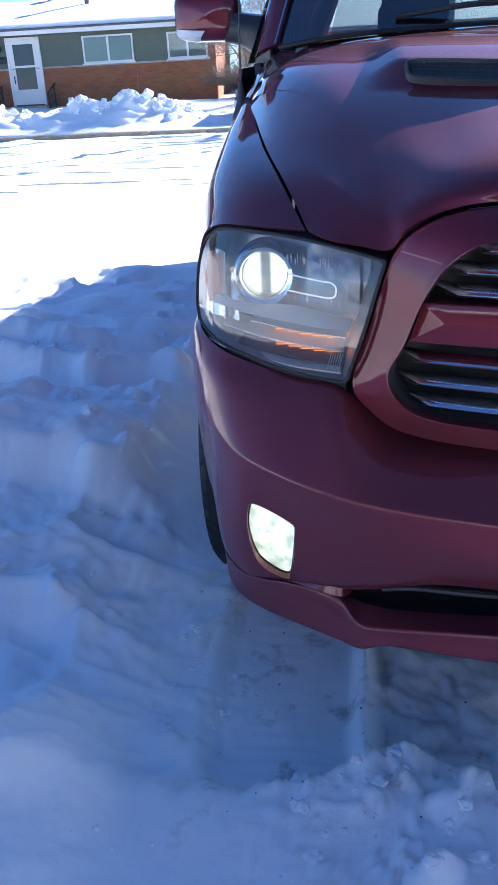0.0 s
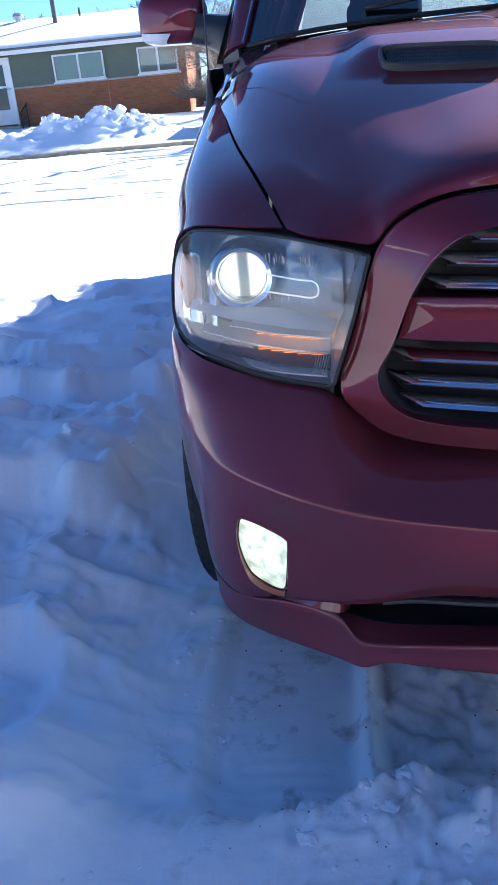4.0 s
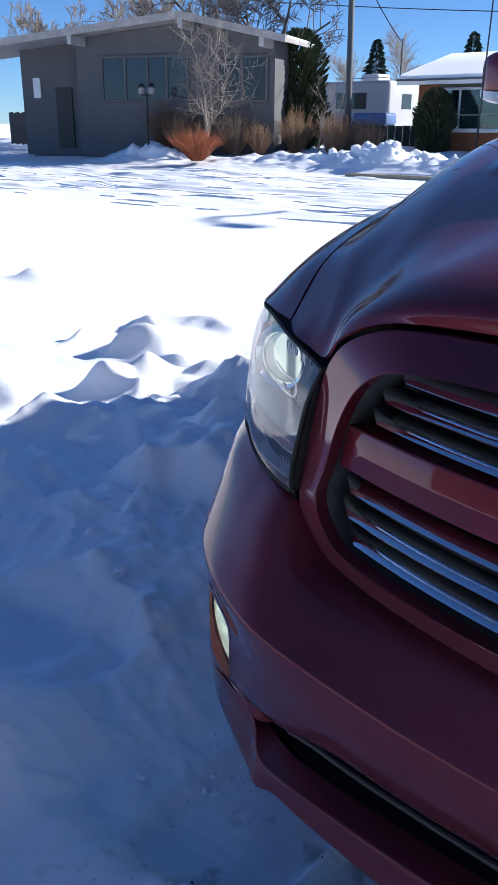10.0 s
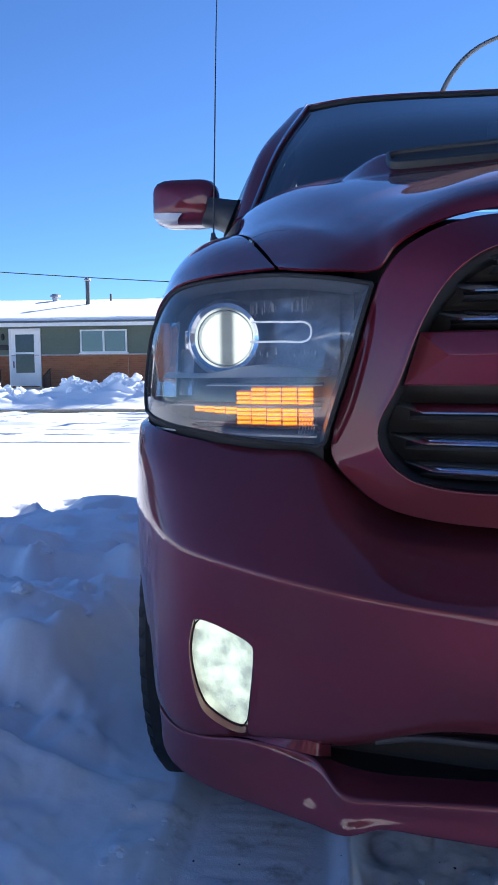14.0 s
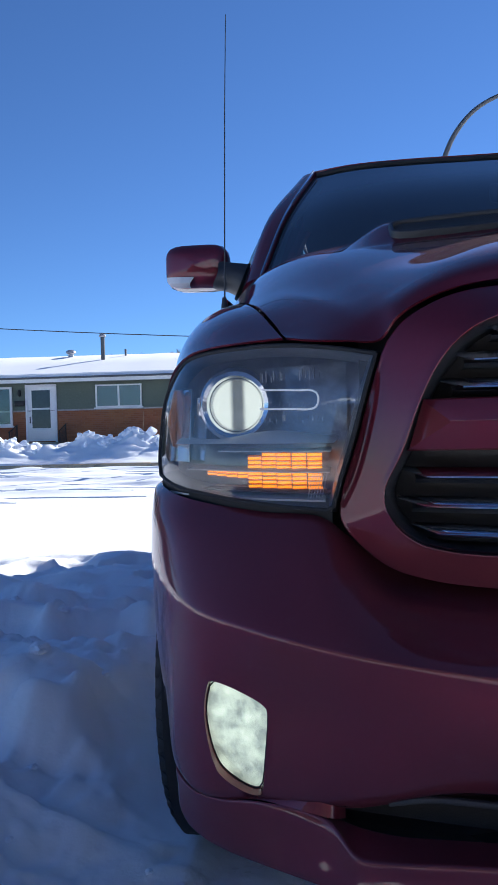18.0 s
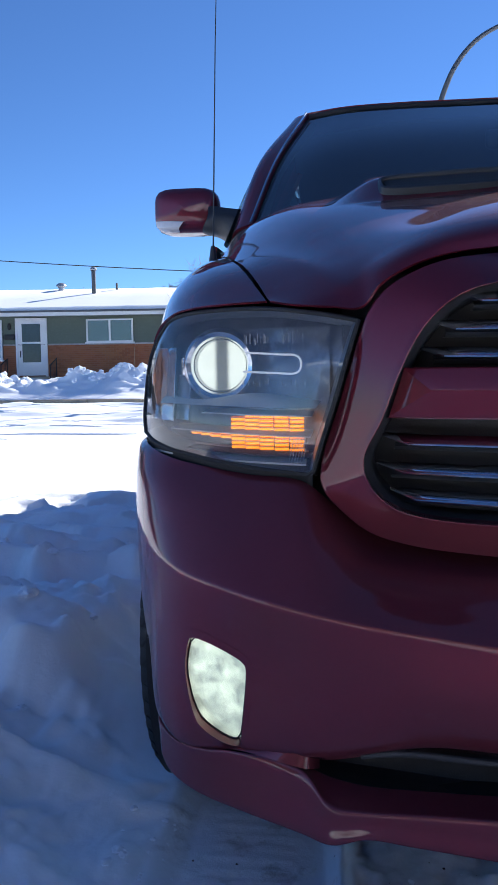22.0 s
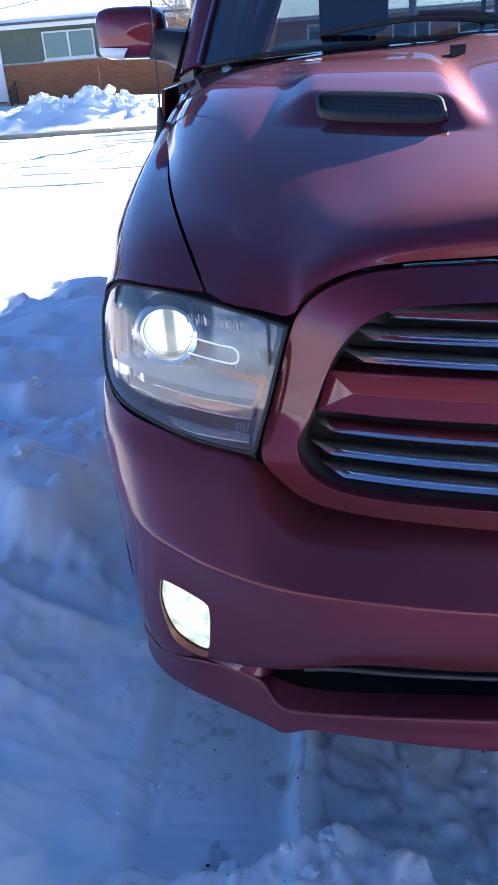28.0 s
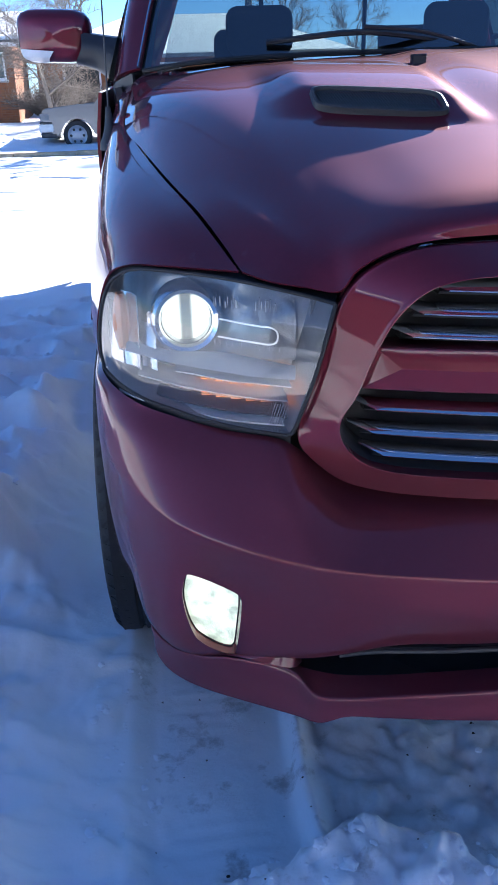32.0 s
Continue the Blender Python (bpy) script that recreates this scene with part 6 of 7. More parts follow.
house = thing("bungalow", (0, 0, 0), "long low bungalow, green siding over orange brick, snow on the roof", "house")
HW = 12.0
zb, zm, zt = 0.2, 1.84, 2.98
part("wall", box_bm((0, 0, zb), (HW, 8, zm)), BRICK, house, "orange brick lower wall", smooth=False)
part("wall", box_bm((0, .004, zm), (.85, 8, zt)), BRICK, house, "orange brick corner", smooth=False)
part("wall", box_bm((11.75, .004, zm), (HW, 8, zt)), BRICK, house, "orange brick corner", smooth=False)
core_wall = part("wall", box_bm((.85, .03, zm), (11.75, 8, zt)), SIDING, house, "green siding", smooth=False)
for k in range(9):
    z0 = zm + k * (zt - zm) / 9
    bm = bmesh.new()
    d0, d1 = -.016, .010
    h1 = (zt - zm) / 9
    v = [bm.verts.new(p) for p in ((.85, d0, z0), (11.75, d0, z0), (11.75, d1, z0 + h1), (.85, d1, z0 + h1), (.85, .03, z0), (11.75, .03, z0), (11.75, .03, z0 + h1), (.85, .03, z0 + h1))]
    for f in ((0, 1, 2, 3), (1, 0, 4, 5), (3, 2, 6, 7), (0, 3, 7, 4), (2, 1, 5, 6)):
        bm.faces.new([v[i] for i in f])
    part("siding_board", bm, SIDING, core_wall, smooth=False)
part("wall_cap", box_bm((.8, -.06, zm - .05), (11.8, .02, zm + .01), .008), BEAM, house, "brown ledge", smooth=False)
# roof with a thick blanket of snow
def roof_bm(x0, x1, lift, thick, drop=0.0, seg=40):
    bm = bmesh.new()
    prof = [(-.62 + drop, 3.02), (1.5, 3.50), (4.0, 4.06), (6.5, 3.50), (8.62 - drop, 3.02)]
    rows = []
    for d, z in prof:
        rows.append([(x0 + (x1 - x0) * k / seg, d, z + lift + .02 * noise.noise((k * .4, d, 2.0)) * (thick > .12)) for k in range(seg + 1)])
    return solid_bm(np.array(rows), thick)
roof = part("roof", roof_bm(-.6, HW + .5, 0.02, .10), SOFFIT, house, "grey roof deck", smooth=False)
part("roof_snow", roof_bm(-.56, HW + .46, .17, .145, .05), ROOFSNOW, roof, "thick white snow on the roof")
part("fascia", box_bm((-.62, -.66, 2.86), (HW + .52, -.62, 3.04), .006), WHITE, house, "white fascia board", smooth=False)
part("gutter", box_bm((-.62, -.74, 2.99), (HW + .52, -.66, 3.06), .012), STEEL, house, "dark gutter", smooth=False)
part("soffit", box_bm((-.58, -.62, 2.88), (HW + .48, 0, 2.92)), SOFFIT, house, "grey soffit", smooth=False)
for gx0 in (.02, HW - .02):
    bm = bmesh.new()
    vs = [bm.verts.new((gx0, d, z)) for d, z in ((0, 2.9), (0, 3.2), (4.0, 4.0), (8, 3.2), (8, 2.9))]
    bm.faces.new(vs)
    part("gable", bm, SIDING, house, "green gable", smooth=False)
cs = math.cos(radians(4.57))
sx = lambda x: (x + 16.9) / cs
window_thing(house, sx(-16.0), sx(-12.72), 1.26, 2.76, -.065, (.245, .78), fw=.085)
window_thing(house, sx(-9.52), sx(-7.76), 1.88, 2.75, -.065, (.5,), True, .055)
window_thing(house, sx(-6.58), sx(-5.2), 1.88, 2.72, -.065, (.5,), True, .055)
dr = part("door", box_bm((sx(-12.14), -.06, .66), (sx(-11.10), -.01, 2.74), .01), WHITE, house, "white storm door with two panes", smooth=False)
for z0, z1 in ((1.93, 2.60), (1.16, 1.86)):
    part("door_pane", box_bm((sx(-11.97), -.068, z0), (sx(-11.27), -.055, z1)), PANE, dr, "dark pane", smooth=False)
    for a, b, c, e in ((sx(-11.99), sx(-11.25), z0 - .03, z0), (sx(-11.99), sx(-11.25), z1, z1 + .03)):
        part("pane_frame", box_bm((a, -.08, c), (b, -.055, e), .004), WHITE, dr, smooth=False)
for a, b in ((sx(-12.22), sx(-12.14)), (sx(-11.10), sx(-11.02))):
    part("door_frame", box_bm((a, -.08, .62), (b, .0, 2.80), .008), WHITE, dr, "white door frame", smooth=False)
part("door_frame", box_bm((sx(-12.22), -.08, 2.74), (sx(-11.02), .0, 2.82), .008), WHITE, dr, smooth=False)
part("door_handle", box_bm((sx(-12.06), -.11, 1.35), (sx(-12.03), -.06, 1.60), .008), IRON, dr, "dark handle")
part("wall_lamp", lathe_bm([(.02, .12), (.05, .10), (.07, .0), (.06, -.1), (.02, -.14)], (sx(-12.42), -.13, 2.52), (0, 0, 1), 12), IRON, house, "black wall lantern")
part("mailbox", box_bm((sx(-12.62), -.14, 2.02), (sx(-12.24), -.01, 2.22), .02), IRON, house, "black mailbox")
part("step", box_bm((sx(-12.5), -1.1, .15), (sx(-10.75), -.08, .62), .02), KERB, house, "concrete doorstep", smooth=False)
for xr in (-12.55, -10.68):
    for y0 in (-1.05, -.12):
        part("rail_post", tube_bm([(sx(xr), y0, .3), (sx(xr), y0, 1.28 - (.25 if y0 < -.5 else 0))], .02, 6), IRON, house, "black iron rail")
    part("rail_top", tube_bm([(sx(xr), -1.1, 1.02), (sx(xr), -.08, 1.30)], .022, 6), IRON, house)
    for k in range(6):
        y0 = -.95 + .15 * k
        part("baluster", tube_bm([(sx(xr), y0, .35), (sx(xr), y0, 1.06 + .04 * k)], .011, 5), IRON, house)
part("flue", tube_bm([(sx(-9.75), 2.6, 3.7), (sx(-9.75), 2.6, 4.86)], .085, 12), STEEL, house, "galvanised chimney flue")
part("flue_cap", lathe_bm([(.13, 0), (.15, .05), (.10, .12), (.001, .15)], (sx(-9.75), 2.6, 4.84), (0, 0, 1), 14), GALV, house)
part("roof_vent", lathe_bm([(.12, -.3), (.12, .0), (.22, .06), (.20, .13), (.12, .18), (.001, .20)], (sx(-11.35), 3.7, 4.27), (0, 0, 1), 14), GALV, house, "round roof vent")
part("vent_stub", tube_bm([(sx(-9.0), 3.6, 3.9), (sx(-9.0), 3.6, 4.42)], .045, 8), STEEL, house)
part("service_mast", tube_bm([(-.55, -.5, 2.9), (-.55, -.5, 4.45)], .03, 8), STEEL, house, "power service mast")
house.matrix_basis = pose(-16.9, 31.9 - .08 * 16.9, 0, 0, 0, 4.57)

# grey house with a low gable, turned a little towards the street corner
gh = thing("grey_house", (0, 0, 0), "dark grey stucco house with a low gable roof", "house")
def gable_roof(x):
    return 5.16 - .089 * max(-x - 3.81, 0) - .22 * max(3.81 + x, 0)
ROOFX = [-14.6, -11, -8, -6, -3.81, -2, -.8, .35]
def front_wall(x0, x1, y, zlo):
    bm = bmesh.new()
    xs = sorted(set([x0, x1] + [x for x in ROOFX if x0 < x < x1]))
    f0, f1, b0, b1 = [[bm.verts.new((x, yy, zlo if lo else gable_roof(x) - .02)) for x in xs] for yy, lo in ((y, 1), (y, 0), (y + 2.2, 1), (y + 2.2, 0))]
    for k in range(len(xs) - 1):
        bm.faces.new((f0[k], f0[k + 1], f1[k + 1], f1[k]))
        bm.faces.new((b0[k], b1[k], b1[k + 1], b0[k + 1]))
        bm.faces.new((f1[k], f1[k + 1], b1[k + 1], b1[k]))
    bm.faces.new((f0[0], f1[0], b1[0], b0[0]))
    bm.faces.new((f0[-1], b0[-1], b1[-1], f1[-1]))
    return bm
part("wall", front_wall(-9.0, -.45, 0, .2), GREYWALL, gh, "dark grey stucco front", smooth=False)
part("wall", front_wall(-12.4, -9.02, 1.0, .2), GREYWALL, gh, "dark grey recessed wall", smooth=False)
part("roof", solid_bm(np.array([[(x, y, gable_roof(x) + .12) for x in ROOFX] for y in (-1.1, 1, 2.6)]), .14), BEAM, gh, "weathered roof edge", smooth=False)
part("roof_snow", solid_bm(np.array([[(x * .995, y, gable_roof(x) + .20) for x in ROOFX] for y in (-1.0, 1, 2.5)]), .076), ROOFSNOW, gh, "thin snow on the roof")
part("barge_board", solid_bm(np.array([[(x, -1.16, gable_roof(x) + .10 + dz) for x in ROOFX] for dz in (.10, -.16)]), .05), BEAM, gh, "weathered pale barge board", smooth=False)
for xb in (-8.6, -3.81, -.6):
    part("rafter_end", box_bm((xb - .1, -1.1, gable_roof(xb) - .36), (xb + .1, 0, gable_roof(xb) - .04), .02), SOFFIT, gh, "pale rafter end", smooth=False)
def grey_window(x0, x1, z0, z1, mull):
    w = part("window", box_bm((x0, -.05, z0), (x1, 0, z1)), PANE, gh, "dark reflecting window", smooth=False)
    for q in mull:
        part("mullion", box_bm((q - .05, -.10, z0), (q + .05, -.04, z1), .01), GREYWALL, w, smooth=False)
    for z in (z0, z1):
        part("window_frame", box_bm((x0 - .08, -.10, z - .05), (x1 + .08, -.04, z + .05), .01), GREYWALL, w, smooth=False)
    for x in (x0, x1):
        part("window_frame", box_bm((x - .05, -.10, z0), (x + .05, -.04, z1), .01), GREYWALL, w, smooth=False)
grey_window(-7.8, -4.0, 2.33, 3.95, (-6.75, -5.75, -4.9))
grey_window(-2.75, -.75, 2.30, 3.85, (-1.75,))
part("entry_door", box_bm((-10.7, .93, .5), (-9.9, 1.0, 2.9), .01), IRON, gh, "dark entry door", smooth=False)
part("entry_window", box_bm((-11.8, .93, 2.5), (-11.45, 1.0, 3.3), .01), WHITE, gh, "small pale window", smooth=False)
gh.matrix_basis = pose(-20.5, 27.0, 0, 0, 0, 20)

# timber fence beside the grey house
fence = thing("fence", (-36, 27, 0), "dark weathered timber fence", "fence")
board = None
for k in range(26):
    if board is None:
        ob = part("board", box_bm((-.09, -.012, 0), (.09, .012, 1.5), .01, 1), WOODF, fence)
        board = ob.data
    else:
        ob = new("board", board)
        ob.parent = fence
        ob.matrix_parent_inverse = world_of(fence).inverted()
    ob.matrix_basis = pose(-38.5 + .24 * k, 27.0 - .15 * k * .24, .5 + .03 * math.sin(k * 2.1))
part("rail", tube_bm([(-38.6, 27.05, .85), (-32.4, 26.1, .85)], .04, 4), WOODF, fence, smooth=False)
part("rail", tube_bm([(-38.6, 27.05, 1.65), (-32.4, 26.1, 1.65)], .04, 4), WOODF, fence, smooth=False)

# motorhome behind the yard
rv = thing("motorhome", (-24.6, 42, 0), "white motorhome parked beyond the yard", "motorhome")
body = part("body", box_bm((-28.2, 38, .9), (-22.9, 46.5, 3.5), .18, 4), RVWHITE, rv, "white panelled body")
part("rear_window", box_bm((-26.0, 37.97, 2.2), (-24.2, 38.01, 2.95), .01), PANE, rv, "dark rear window", smooth=False)
for y0 in (39.2, 41.0, 43.4):
    part("side_window", box_bm((-22.91, y0, 2.2), (-22.88, y0 + .9, 2.9), .01), PANE, rv, "side window", smooth=False)
part("roof_unit", box_bm((-25.2, 39.0, 3.48), (-24.2, 40.1, 3.85), .08, 3), WHITE, rv, "white roof unit")
part("roof_rack", tube_bm([(-26.2, 38.2, 3.62), (-23.1, 38.2, 3.62)], .02, 6), GALV, rv, "roof rail")
for k in range(5):
    part("rack_post", tube_bm([(-26.2 + .77 * k, 38.2, 3.45), (-26.2 + .77 * k, 38.2, 3.62)], .015, 5), GALV, rv)
for y0 in (40.2, 44.5):
    part("wheel", lathe_bm([(.2, .1), (.36, .1), (.4, .05), (.4, -.05), (.36, -.1)], (-23.0, y0, .85), (1, 0, 0), 20), RUBBER, rv, "dark wheel")
box_tr = thing("covered_trailer", (-22.9, 37, 0), "low trailer under a blue tarpaulin", "trailer")
part("tarpaulin", box_bm((-23.9, 36.4, 1.45), (-22.0, 37.4, 2.0), .12, 3), BLUETARP, box_tr, "blue tarpaulin")
part("bed", box_bm((-23.8, 36.45, .7), (-22.1, 37.35, 1.46), .02), STEEL, box_tr, "dark trailer bed", smooth=False)
yf = thing("yard_fence", (-20, 36, 0), "low dark green board fence", "fence")
for k in range(16):
    ob = part("panel", box_bm((-24.4 + .4 * k, 36.0, .45), (-24.02 + .4 * k, 36.04, 1.42 + .02 * (k % 2)), .006, 1), FENCE, yf, smooth=False)

# poles, lines, lamps
up = thing("utility_pole", (-24.4, 36.8, 0), "tall dark steel utility pole with lines", "pole")
part("shaft", tube_bm([(-24.43, 36.84, 0), (-24.5, 36.84, 6), (-24.6, 36.84, 12)], [.17, .15, .12], 10), STEEL, up)
def cable(name, a, b, sag, r=.018, label=""):
    a, b = Vector(a), Vector(b)
    pts = [a.lerp(b, q) - Vector((0, 0, sag * 4 * q * (1 - q))) for q in np.linspace(0, 1, 17)]
    return single(name, tube_bm(pts, r, 5), IRON, label, "cable")
cable("overhead_line", (-40, 39.5, 8.75), (-4, 39.5, 5.15), .35, .022, "thin black overhead line")
cable("service_drop", (-24.6, 36.84, 9.2), (-17.45, 29.9, 4.4), .25, .022, "service line from the pole to the bungalow")
cable("service_drop", (-24.6, 36.84, 9.0), (-36, 35, 5.2), .5, .022, "service line from the pole to the grey house")
sl = thing("street_lamp", (2.2, 26, 0), "grey davit street lamp with a curved arm", "street lamp")
part("arm", tube_bm(cr([(2.45, 26, .2), (2.5, 26, 5.0), (2.66, 26, 7.4), (2.92, 26, 8.5), (3.35, 26, 9.55), (3.95, 26, 10.25), (4.7, 26, 10.65), (5.5, 26, 10.8)], 50), [.11 - .055 * k / 49 for k in range(50)], 8), STEEL, sl, "curved steel arm")
part("lamp_head", box_bm((5.4, 25.85, 10.72), (6.1, 26.15, 10.9), .06, 3), STEEL, sl, "lamp head")
yl = thing("yard_lamp", (-24.8, 23.8, 0), "black yard lamp post with two lanterns", "lamp")
part("post", tube_bm([(-24.7, 23.8, .3), (-24.7, 23.8, 2.55)], .045, 8), IRON, yl)
part("crossbar", tube_bm([(-24.95, 23.8, 2.5), (-24.45, 23.8, 2.5)], .03, 6), IRON, yl)
for dx in (-.28, .28):
    lan = part("lantern", lathe_bm([(.05, -.18), (.11, -.15), (.14, .05), (.10, .10), (.02, .18)], (-24.7 + dx, 23.8, 2.68), (0, 0, 1), 8), CURTAIN, yl, "pale glass lantern")
    part("lantern_cap", lathe_bm([(.15, 0), (.08, .08), (.01, .12)], (-24.7 + dx, 23.8, 2.80), (0, 0, 1), 8), IRON, lan)
rod = single("marker_rod", tube_bm([(-6.44, 26, .5), (-6.42, 26, 1.58)], .014, 6), TWIG_TAN, "thin orange marker rod standing in the snow", "rod")

# planting, near to far
evergreen("cedar_bush", (-15.55, 29.5, .25), 2.45, .72, 3, CEDAR, "clipped cedar bush against the bungalow window", "col", 5200)
evergreen("cedar_tree", (-21.4, 29.0, .4), 4.5, .85, 5, CEDAR, "tall dark cedar at the corner of the grey house", "col", 4600)
evergreen("cedar_tree", (-22.6, 31.5, .4), 4.2, .6, 6, CEDAR, "tall dark cedar beside the grey house", "col", 1500)
evergreen("spruce_tree", (-32.2, 51, .5), 6.2, 1.7, 7, SPRUCE, "dark green spruce behind the motorhome", "cone", 2600)
evergreen("spruce_tree", (-30.0, 60, .5), 7.2, 2.2, 8, SPRUCE, "dark spruce top behind the bungalow roof", "cone", 2200)
evergreen("spruce_tree", (-12.5, 66, .5), 5.6, 1.6, 9, SPRUCE, "dark spruce beyond the roofs", "cone", 1200)
twig_bush("red_bush", (-21.3, 23.0, .30), 1.15, 1.2, 320, 11, TWIG_RED, "red-brown leafless bush in the snow")
twig_bush("tan_bush", (-23.6, 24.6, .4), .9, 1.7, 170, 12, TWIG_TAN, "tan leafless shrub by the lamp post")
twig_bush("tan_bush", (-20.9, 26.0, .45), .7, 1.25, 150, 13, TWIG_TAN, "tan dry shrub by the grey house")
twig_bush("tan_bush", (-18.6, 27.5, .45), .9, 1.75, 190, 14, TWIG_TAN, "tall tan shrub between the houses")
twig_bush("tan_bush", (-17.4, 28.0, .45), .8, 1.5, 150, 15, TWIG_TAN, "tan shrub beside the bungalow")
twig_bush("dry_grass", (-22.8, 26.3, .45), .8, .7, 160, 16, TWIG_TAN, "low tan dry grass under the windows")
twig_bush("dry_grass", (-26.9, 25.8, .45), .9, .6, 120, 17, BARK2, "low dry stems in the snow")
bare_tree((-22.0, 24.3, .4), 6.2, 21, "slender pale bare tree in front of the grey house", BARK2, levels=3, kids=8, spread=.74, r0=.07, first=.12)
bare_tree((-18.9, 27.0, .4), 3.2, 22, "small bare tree between the houses", BARK2, levels=3, kids=4, r0=.04)
bare_tree((-33.5, 36, .3), 10.5, 23, "big dark bare tree behind the grey house", BARKG, levels=5, kids=4, spread=.66, r0=.40, first=.45, thin=.026)
bare_tree((-30.0, 37, .3), 10.5, 24, "dark bare tree behind the grey house", BARKG, levels=5, kids=4, spread=.66, r0=.34, first=.45, thin=.026)
bare_tree((-42, 38, .3), 8.5, 25, "brown bare tree with fine twigs", BARK2, levels=5, kids=4, spread=.5, r0=.22, first=.3, thin=.026)
bare_tree((-38.5, 37, .3), 8.8, 35, "brown bare tree with fine twigs", BARK2, levels=5, kids=4, spread=.5, r0=.22, first=.3, thin=.026)
bare_tree((-47, 38, .3), 8.5, 26, "brown bare tree with fine twigs", BARK2, levels=5, kids=4, spread=.5, r0=.22, first=.3, thin=.026)
bare_tree((-36, 62, .3), 9, 27, "pale bare tree far behind the lane", BARK2, levels=4, kids=5, spread=.45, r0=.14, first=.15, thin=.016)
bare_tree((-43, 66, .3), 9, 28, "pale bare tree far behind the lane", BARK2, levels=4, kids=5, spread=.45, r0=.14, first=.15, thin=.016)
bare_tree((-10.4, 52, .3), 6.9, 29, "bare tree showing over the bungalow roof", BARKG, levels=5, kids=5, spread=.85, r0=.17, first=.4, thin=.010)
bare_tree((-18.2, 58, .3), 6.9, 30, "bare tree top over the bungalow roof", BARKG, levels=5, kids=5, spread=.75, r0=.12, first=.35, thin=.009)
bare_tree((-3.3, 27.6, .4), 4.6, 31, "low spreading bare tree beside the bungalow", BARK2, levels=4, kids=7, spread=.72, r0=.09, first=.08)
bare_tree((8.8, 60, .3), 10, 32, "bare tree far down the street", BARK2, levels=4, kids=5, spread=.5, r0=.16, first=.2, thin=.016)
bare_tree((-5.5, 58, .3), 8.6, 33, "bare tree beyond the roofs", BARK, levels=4, kids=5, spread=.5, r0=.15, first=.2, thin=.016)
bare_tree((13.5, 64, .3), 9, 34, "bare tree far down the street", BARK2, levels=4, kids=5, spread=.5, r0=.15, first=.2, thin=.016)

# next house beyond the bungalow
nh = thing("brick_house", (0, 42, 0), "brown brick house with a snowy hipped roof", "house")
part("wall", box_bm((-5.0, 38, .3), (7.5, 46, 2.75)), BRICK, nh, "brown brick wall", smooth=False)
bm = bmesh.new()
v = [bm.verts.new(p) for p in ((-5.6, 37.4, 2.75), (8.1, 37.4, 2.75), (8.1, 46.6, 2.75), (-5.6, 46.6, 2.75), (-1.2, 42, 4.5), (3.7, 42, 4.5))]
for f in ((0, 1, 5, 4), (1, 2, 5), (2, 3, 4, 5), (3, 0, 4), (3, 2, 1, 0)):
    bm.faces.new([v[i] for i in f])
bmesh.ops.bevel(bm, geom=bm.edges[:], offset=.06, segments=2, affect="EDGES")
part("roof_snow", bm, ROOFSNOW, nh, "snow-covered hipped roof")
part("eave", box_bm((-5.65, 37.35, 2.62), (8.15, 46.65, 2.75), .01), BEAM, nh, "brown eave", smooth=False)
for x0 in (-3.9, -.6, 2.8, 5.4):
    w = part("window", box_bm((x0, 37.96, 1.3), (x0 + 1.4, 38.0, 2.4), .01), PANE, nh, "dark window", smooth=False)
    for a, b, c, e in ((x0 - .06, x0 + 1.46, 1.24, 1.32), (x0 - .06, x0 + 1.46, 2.38, 2.46), (x0 - .06, x0 + .02, 1.32, 2.38), (x0 + 1.38, x0 + 1.46, 1.32, 2.38)):
        part("window_frame", box_bm((a, 37.93, c), (b, 37.98, e), .006), WHITE, w, smooth=False)
hedge = twig_bush("hedge", (-3.2, 31.0, .45), 2.4, 1.3, 900, 41, BARK, "dark bare hedge beside the bungalow")

# silver pickup parked across the street, front to the west
sp = thing("parked_pickup", (-1, 24, 0), "silver pickup truck parked beside the snow bank", "pickup truck")
xo, yo, zo = -3.28, 23.9, -.02
def prof(name, pts, y0, y1, mat, label="", bev=.03):
    bm = bmesh.new()
    a = [bm.verts.new((xo + x, y0, zo + z)) for x, z in pts]
    b = [bm.verts.new((xo + x, y1, zo + z)) for x, z in pts]
    bm.faces.new(a)
    bm.faces.new(b[::-1])
    for k in range(len(pts)):
        q = (k + 1) % len(pts)
        bm.faces.new((a[q], a[k], b[k], b[q]))
    bmesh.ops.bevel(bm, geom=bm.edges[:], offset=bev, segments=2, affect="EDGES")
    return part(name, bm, mat, sp, label, sharp=40)
arch = [(.47 + .45 * math.cos(a) + .45, .40 + .45 * math.sin(a)) for a in np.linspace(math.pi, 0, 9)]
prof("body", [(.06, .55), (.02, .70), (.04, .98), (.12, 1.08), (1.0, 1.16), (1.45, 1.20), (1.45, .45)] + [(1.40, .42)] + arch[::-1] + [(.45, .42)], yo, yo + 1.85, SILVERP, "silver hood and fender")
prof("cab", [(1.42, .45), (1.42, 1.19), (2.05, 1.72), (2.4, 1.80), (3.6, 1.78), (3.75, 1.2), (3.75, .45)], yo + .02, yo + 1.83, SILVERP, "silver cab")
prof("bed", [(3.78, .5), (3.78, 1.2), (5.5, 1.2), (5.5, .55), (5.0, .5)], yo, yo + 1.85, SILVERP, "silver cargo bed")
part("side_window", box_bm((xo + 1.95, yo - .01, zo + 1.22), (xo + 3.55, yo + .04, zo + 1.66), .02), PANE, sp, "dark side window")
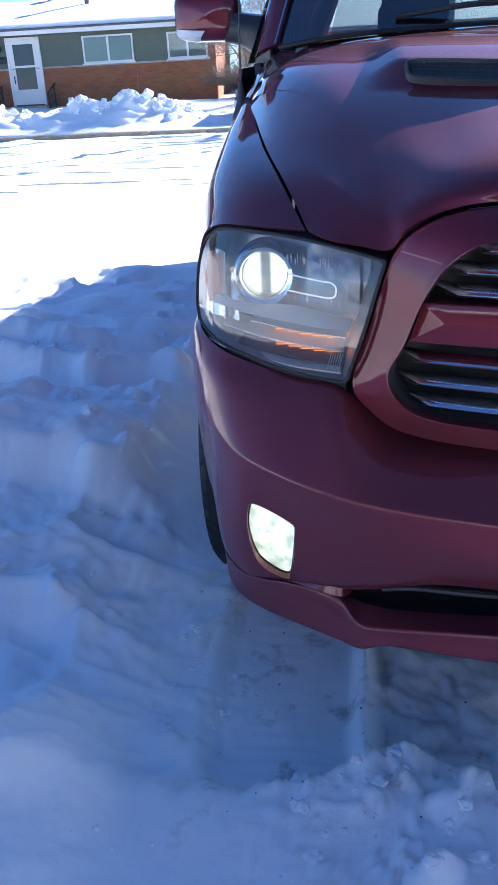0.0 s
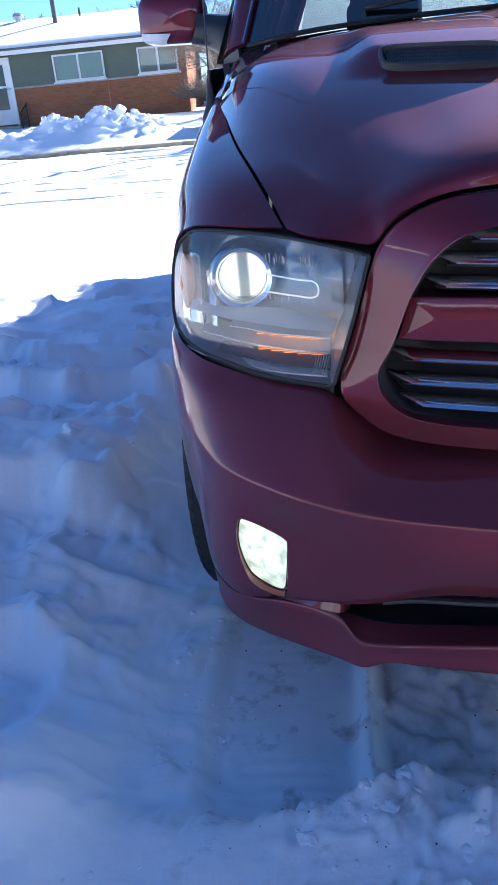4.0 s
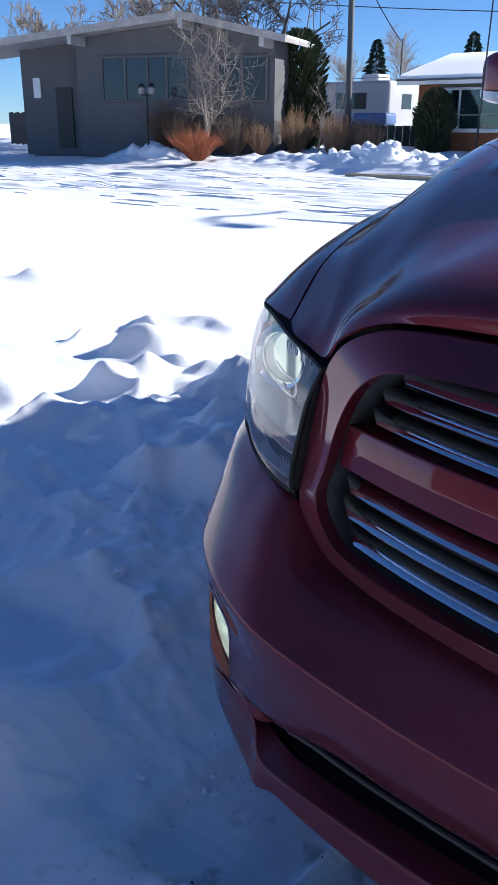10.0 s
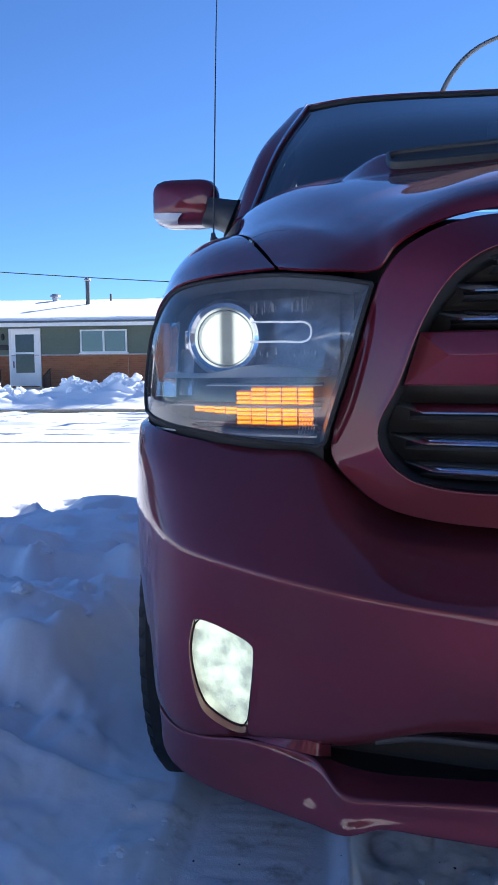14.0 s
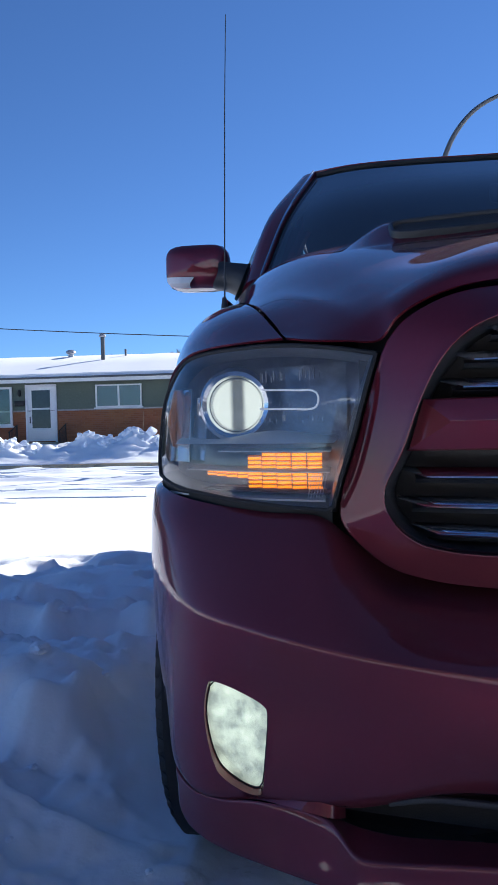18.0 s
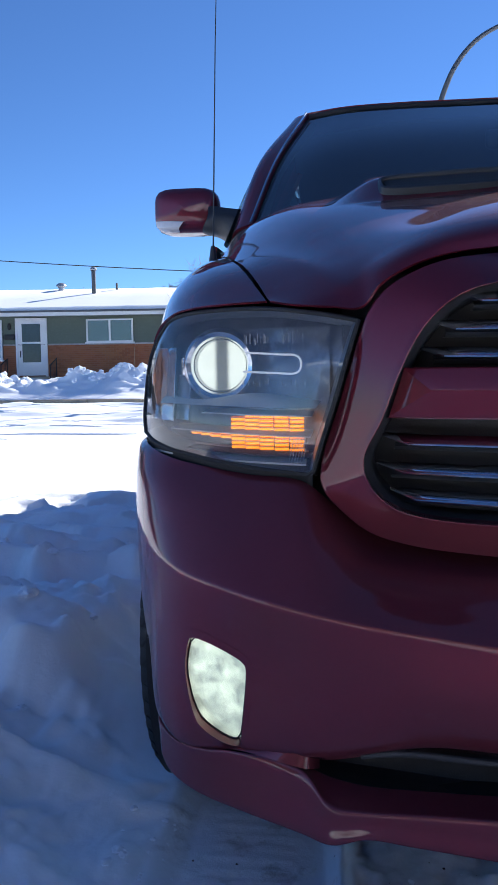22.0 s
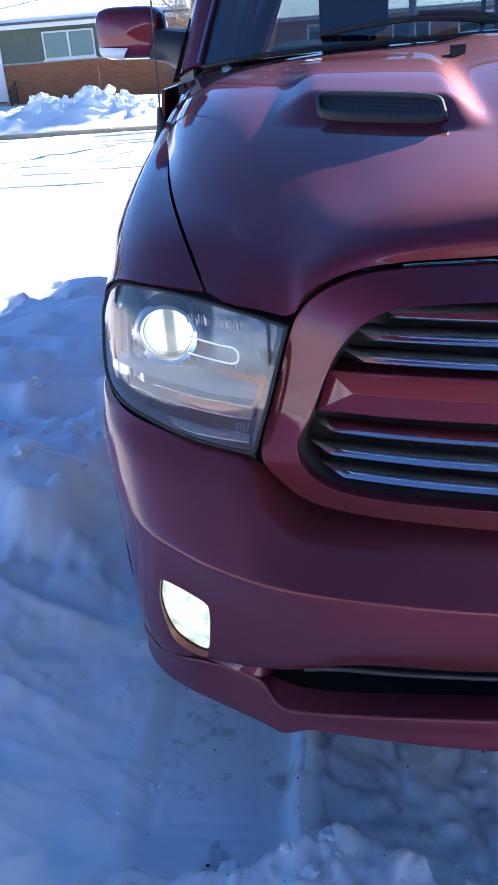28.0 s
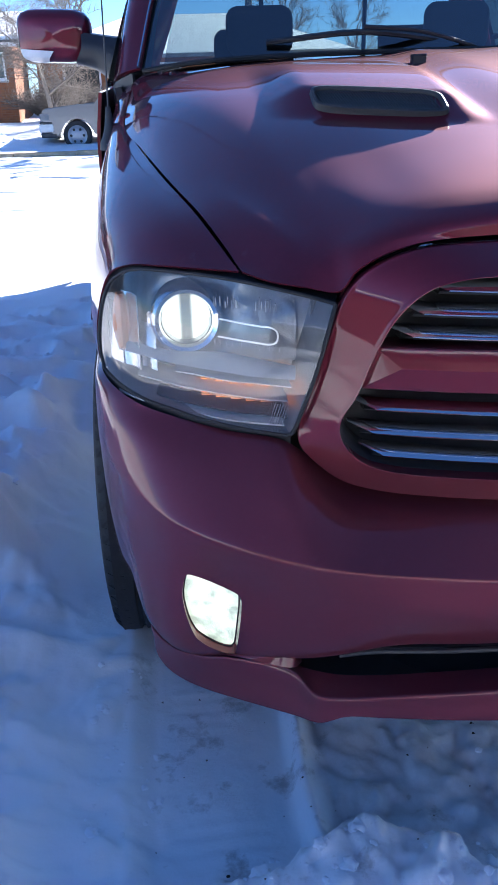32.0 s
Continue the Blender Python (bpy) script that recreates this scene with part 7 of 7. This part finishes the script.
part("bumper", box_bm((xo - .06, yo - .02, zo + .50), (xo + .32, yo + 1.87, zo + .70), .04, 3), WHITE, sp, "bright bumper with dark lower edge")
part("lower_bumper", box_bm((xo - .02, yo + .0, zo + .36), (xo + .42, yo + 1.85, zo + .50), .04, 3), BLACK, sp, "black lower bumper")
part("headlight", box_bm((xo - .01, yo - .008, zo + .78), (xo + .25, yo + .45, zo + .96), .03, 2), CURTAIN, sp, "clear headlight")
part("bumper_cap", box_bm((xo - .03, yo - .01, zo + .70), (xo + .30, yo + 1.86, zo + .76), .02), BLACK, sp, "black trim")
for xw in (.92, 4.4):
    wh = part("wheel", lathe_bm([(.001, .10), (.10, .10), (.19, .06), (.25, .09), (.26, .10)], (xo + xw, yo + .10, zo + .40), (0, -1, 0), 28), GALV, sp, "silver alloy wheel")
    part("tyre", lathe_bm([(.255, .10), (.33, .11), (.37, .08), (.375, -.08), (.33, -.11)], (xo + xw, yo + .10, zo + .40), (0, -1, 0), 32), RUBBER, wh, "black tyre")
    for k in range(6):
        a = k * math.pi / 3
        part("spoke_gap", lathe_bm([(.001, .092), (.035, .094)], (xo + xw + .165 * math.cos(a), yo + .10, zo + .40 + .165 * math.sin(a)), (0, -1, 0), 10), IRON, wh)

# unseen garage front, added behind the camera to darken reflections and close the place
own = thing("unseen_garage", (0, -6, 0), "plain dark brown garage front, unseen, added to darken reflections", "house")
part("wall", box_bm((-8, -5.2, 0), (9, -5, 2.9)), plain("brown_wall", (.055, .045, .04), .85, vary=.1, scale=.7), own, "dark brown wall", smooth=False)
rows = [[(x, y, z) for x in np.linspace(-8.6, 9.6, 10)] for y, z in ((-4.4, 2.95), (-9, 4.5), (-13.5, 2.95))]
part("roof", solid_bm(np.array(rows), .18), ROOFSNOW, own, "snow-covered roof", smooth=False)
for x0 in (-6.0, 4.6):
    part("window", box_bm((x0, -5.0, 1.0), (x0 + 1.8, -4.95, 2.2), .01), PANE, own, "dark window", smooth=False)
for k in range(4):
    part("garage_door_panel", box_bm((-1.6, -5.0, .06 + .56 * k), (2.9, -4.95, .60 + .56 * k), .012), POLE, own, "dark brown garage door panel", smooth=False)

# unseen grey strip, added to weaken light bounced off the snow there
tagged(part("bounce_dimmer", box_bm((-3.2, -5.0, .0), (4.4, -1.2, .215), .02), plain("bounce_dimmer_grey", (.40, .39, .38), .9, vary=.25, scale=5, bump=.4, bump_scale=40), None, "", smooth=False), "unseen grey strip before the garage, added to dim snow bounce", "driveway", kind="structure")

# ---- shrubs and small things in the yard of the grey house ----
TWIG_GREY = plain("grey_brown_twigs", (0.17, 0.125, 0.095), 0.9, vary=0.3, scale=9)
for at, w, h, n, seed, mat, lab in (
        ((-25.1, 25.3, .45), 1.2, 2.3, 330, 51, TWIG_TAN, "tall tan leafless shrub behind the lamp post"),
        ((-23.8, 25.6, .45), 1.1, 2.0, 300, 52, TWIG_GREY, "grey-brown leafless shrub under the window"),
        ((-22.1, 25.9, .45), 1.1, 1.9, 280, 53, TWIG_GREY, "grey-brown leafless shrub beside the slender tree"),
        ((-20.3, 27.4, .45), .9, 1.9, 220, 54, TWIG_TAN, "tan dry shrub at the corner of the grey house"),
        ((-19.6, 29.6, .45), .9, 1.8, 200, 55, TWIG_GREY, "grey-brown shrub between the houses")):
    twig_bush("leafless_shrub", at, w, h, n, seed, mat, lab)
hydrant = thing("hydrant", (-31.2, 26.4, 0), "small dark red standpipe in the snow by the entry", "hydrant")
part("barrel", lathe_bm([(.10, .3), (.10, .8), (.13, .82), (.13, .88), (.09, .96), (.03, 1.0), (.001, 1.01)], (-31.2, 26.4, 0), (0, 0, 1), 14), REDLAMP, hydrant, "dark red barrel")
part("outlet", tube_bm([(-31.36, 26.4, .72), (-31.04, 26.4, .72)], .05, 8), REDLAMP, hydrant)
# short plough ruts left standing on the far half of the street
rnd6 = random.Random(66)
ruts = bmesh.new()
for k in range(230):
    x0, y0 = rnd6.uniform(-29, -2), rnd6.uniform(11.5, 21.4)
    L6, bend = rnd6.uniform(.3, 1.3) * rnd6.choice((1, 1, 2.6)), rnd6.uniform(-.12, .12)
    r6 = rnd6.uniform(.008, .024)
    q6 = np.linspace(0, 1, 7)
    pts = np.stack([x0 + L6 * q6, y0 + bend * q6 + .02 * np.sin(9 * q6 + k), ground_z(x0 + L6 * q6, y0 + bend * q6) + r6 * .2], 1)
    tube_bm(pts, [r6 * s for s in (.2, .8, 1.0, .7, 1.0, .8, .2)], 6, ruts)
single("snow_ruts", ruts, CLOD, "short ridges of packed snow along the street", "snow", kind="stuff")
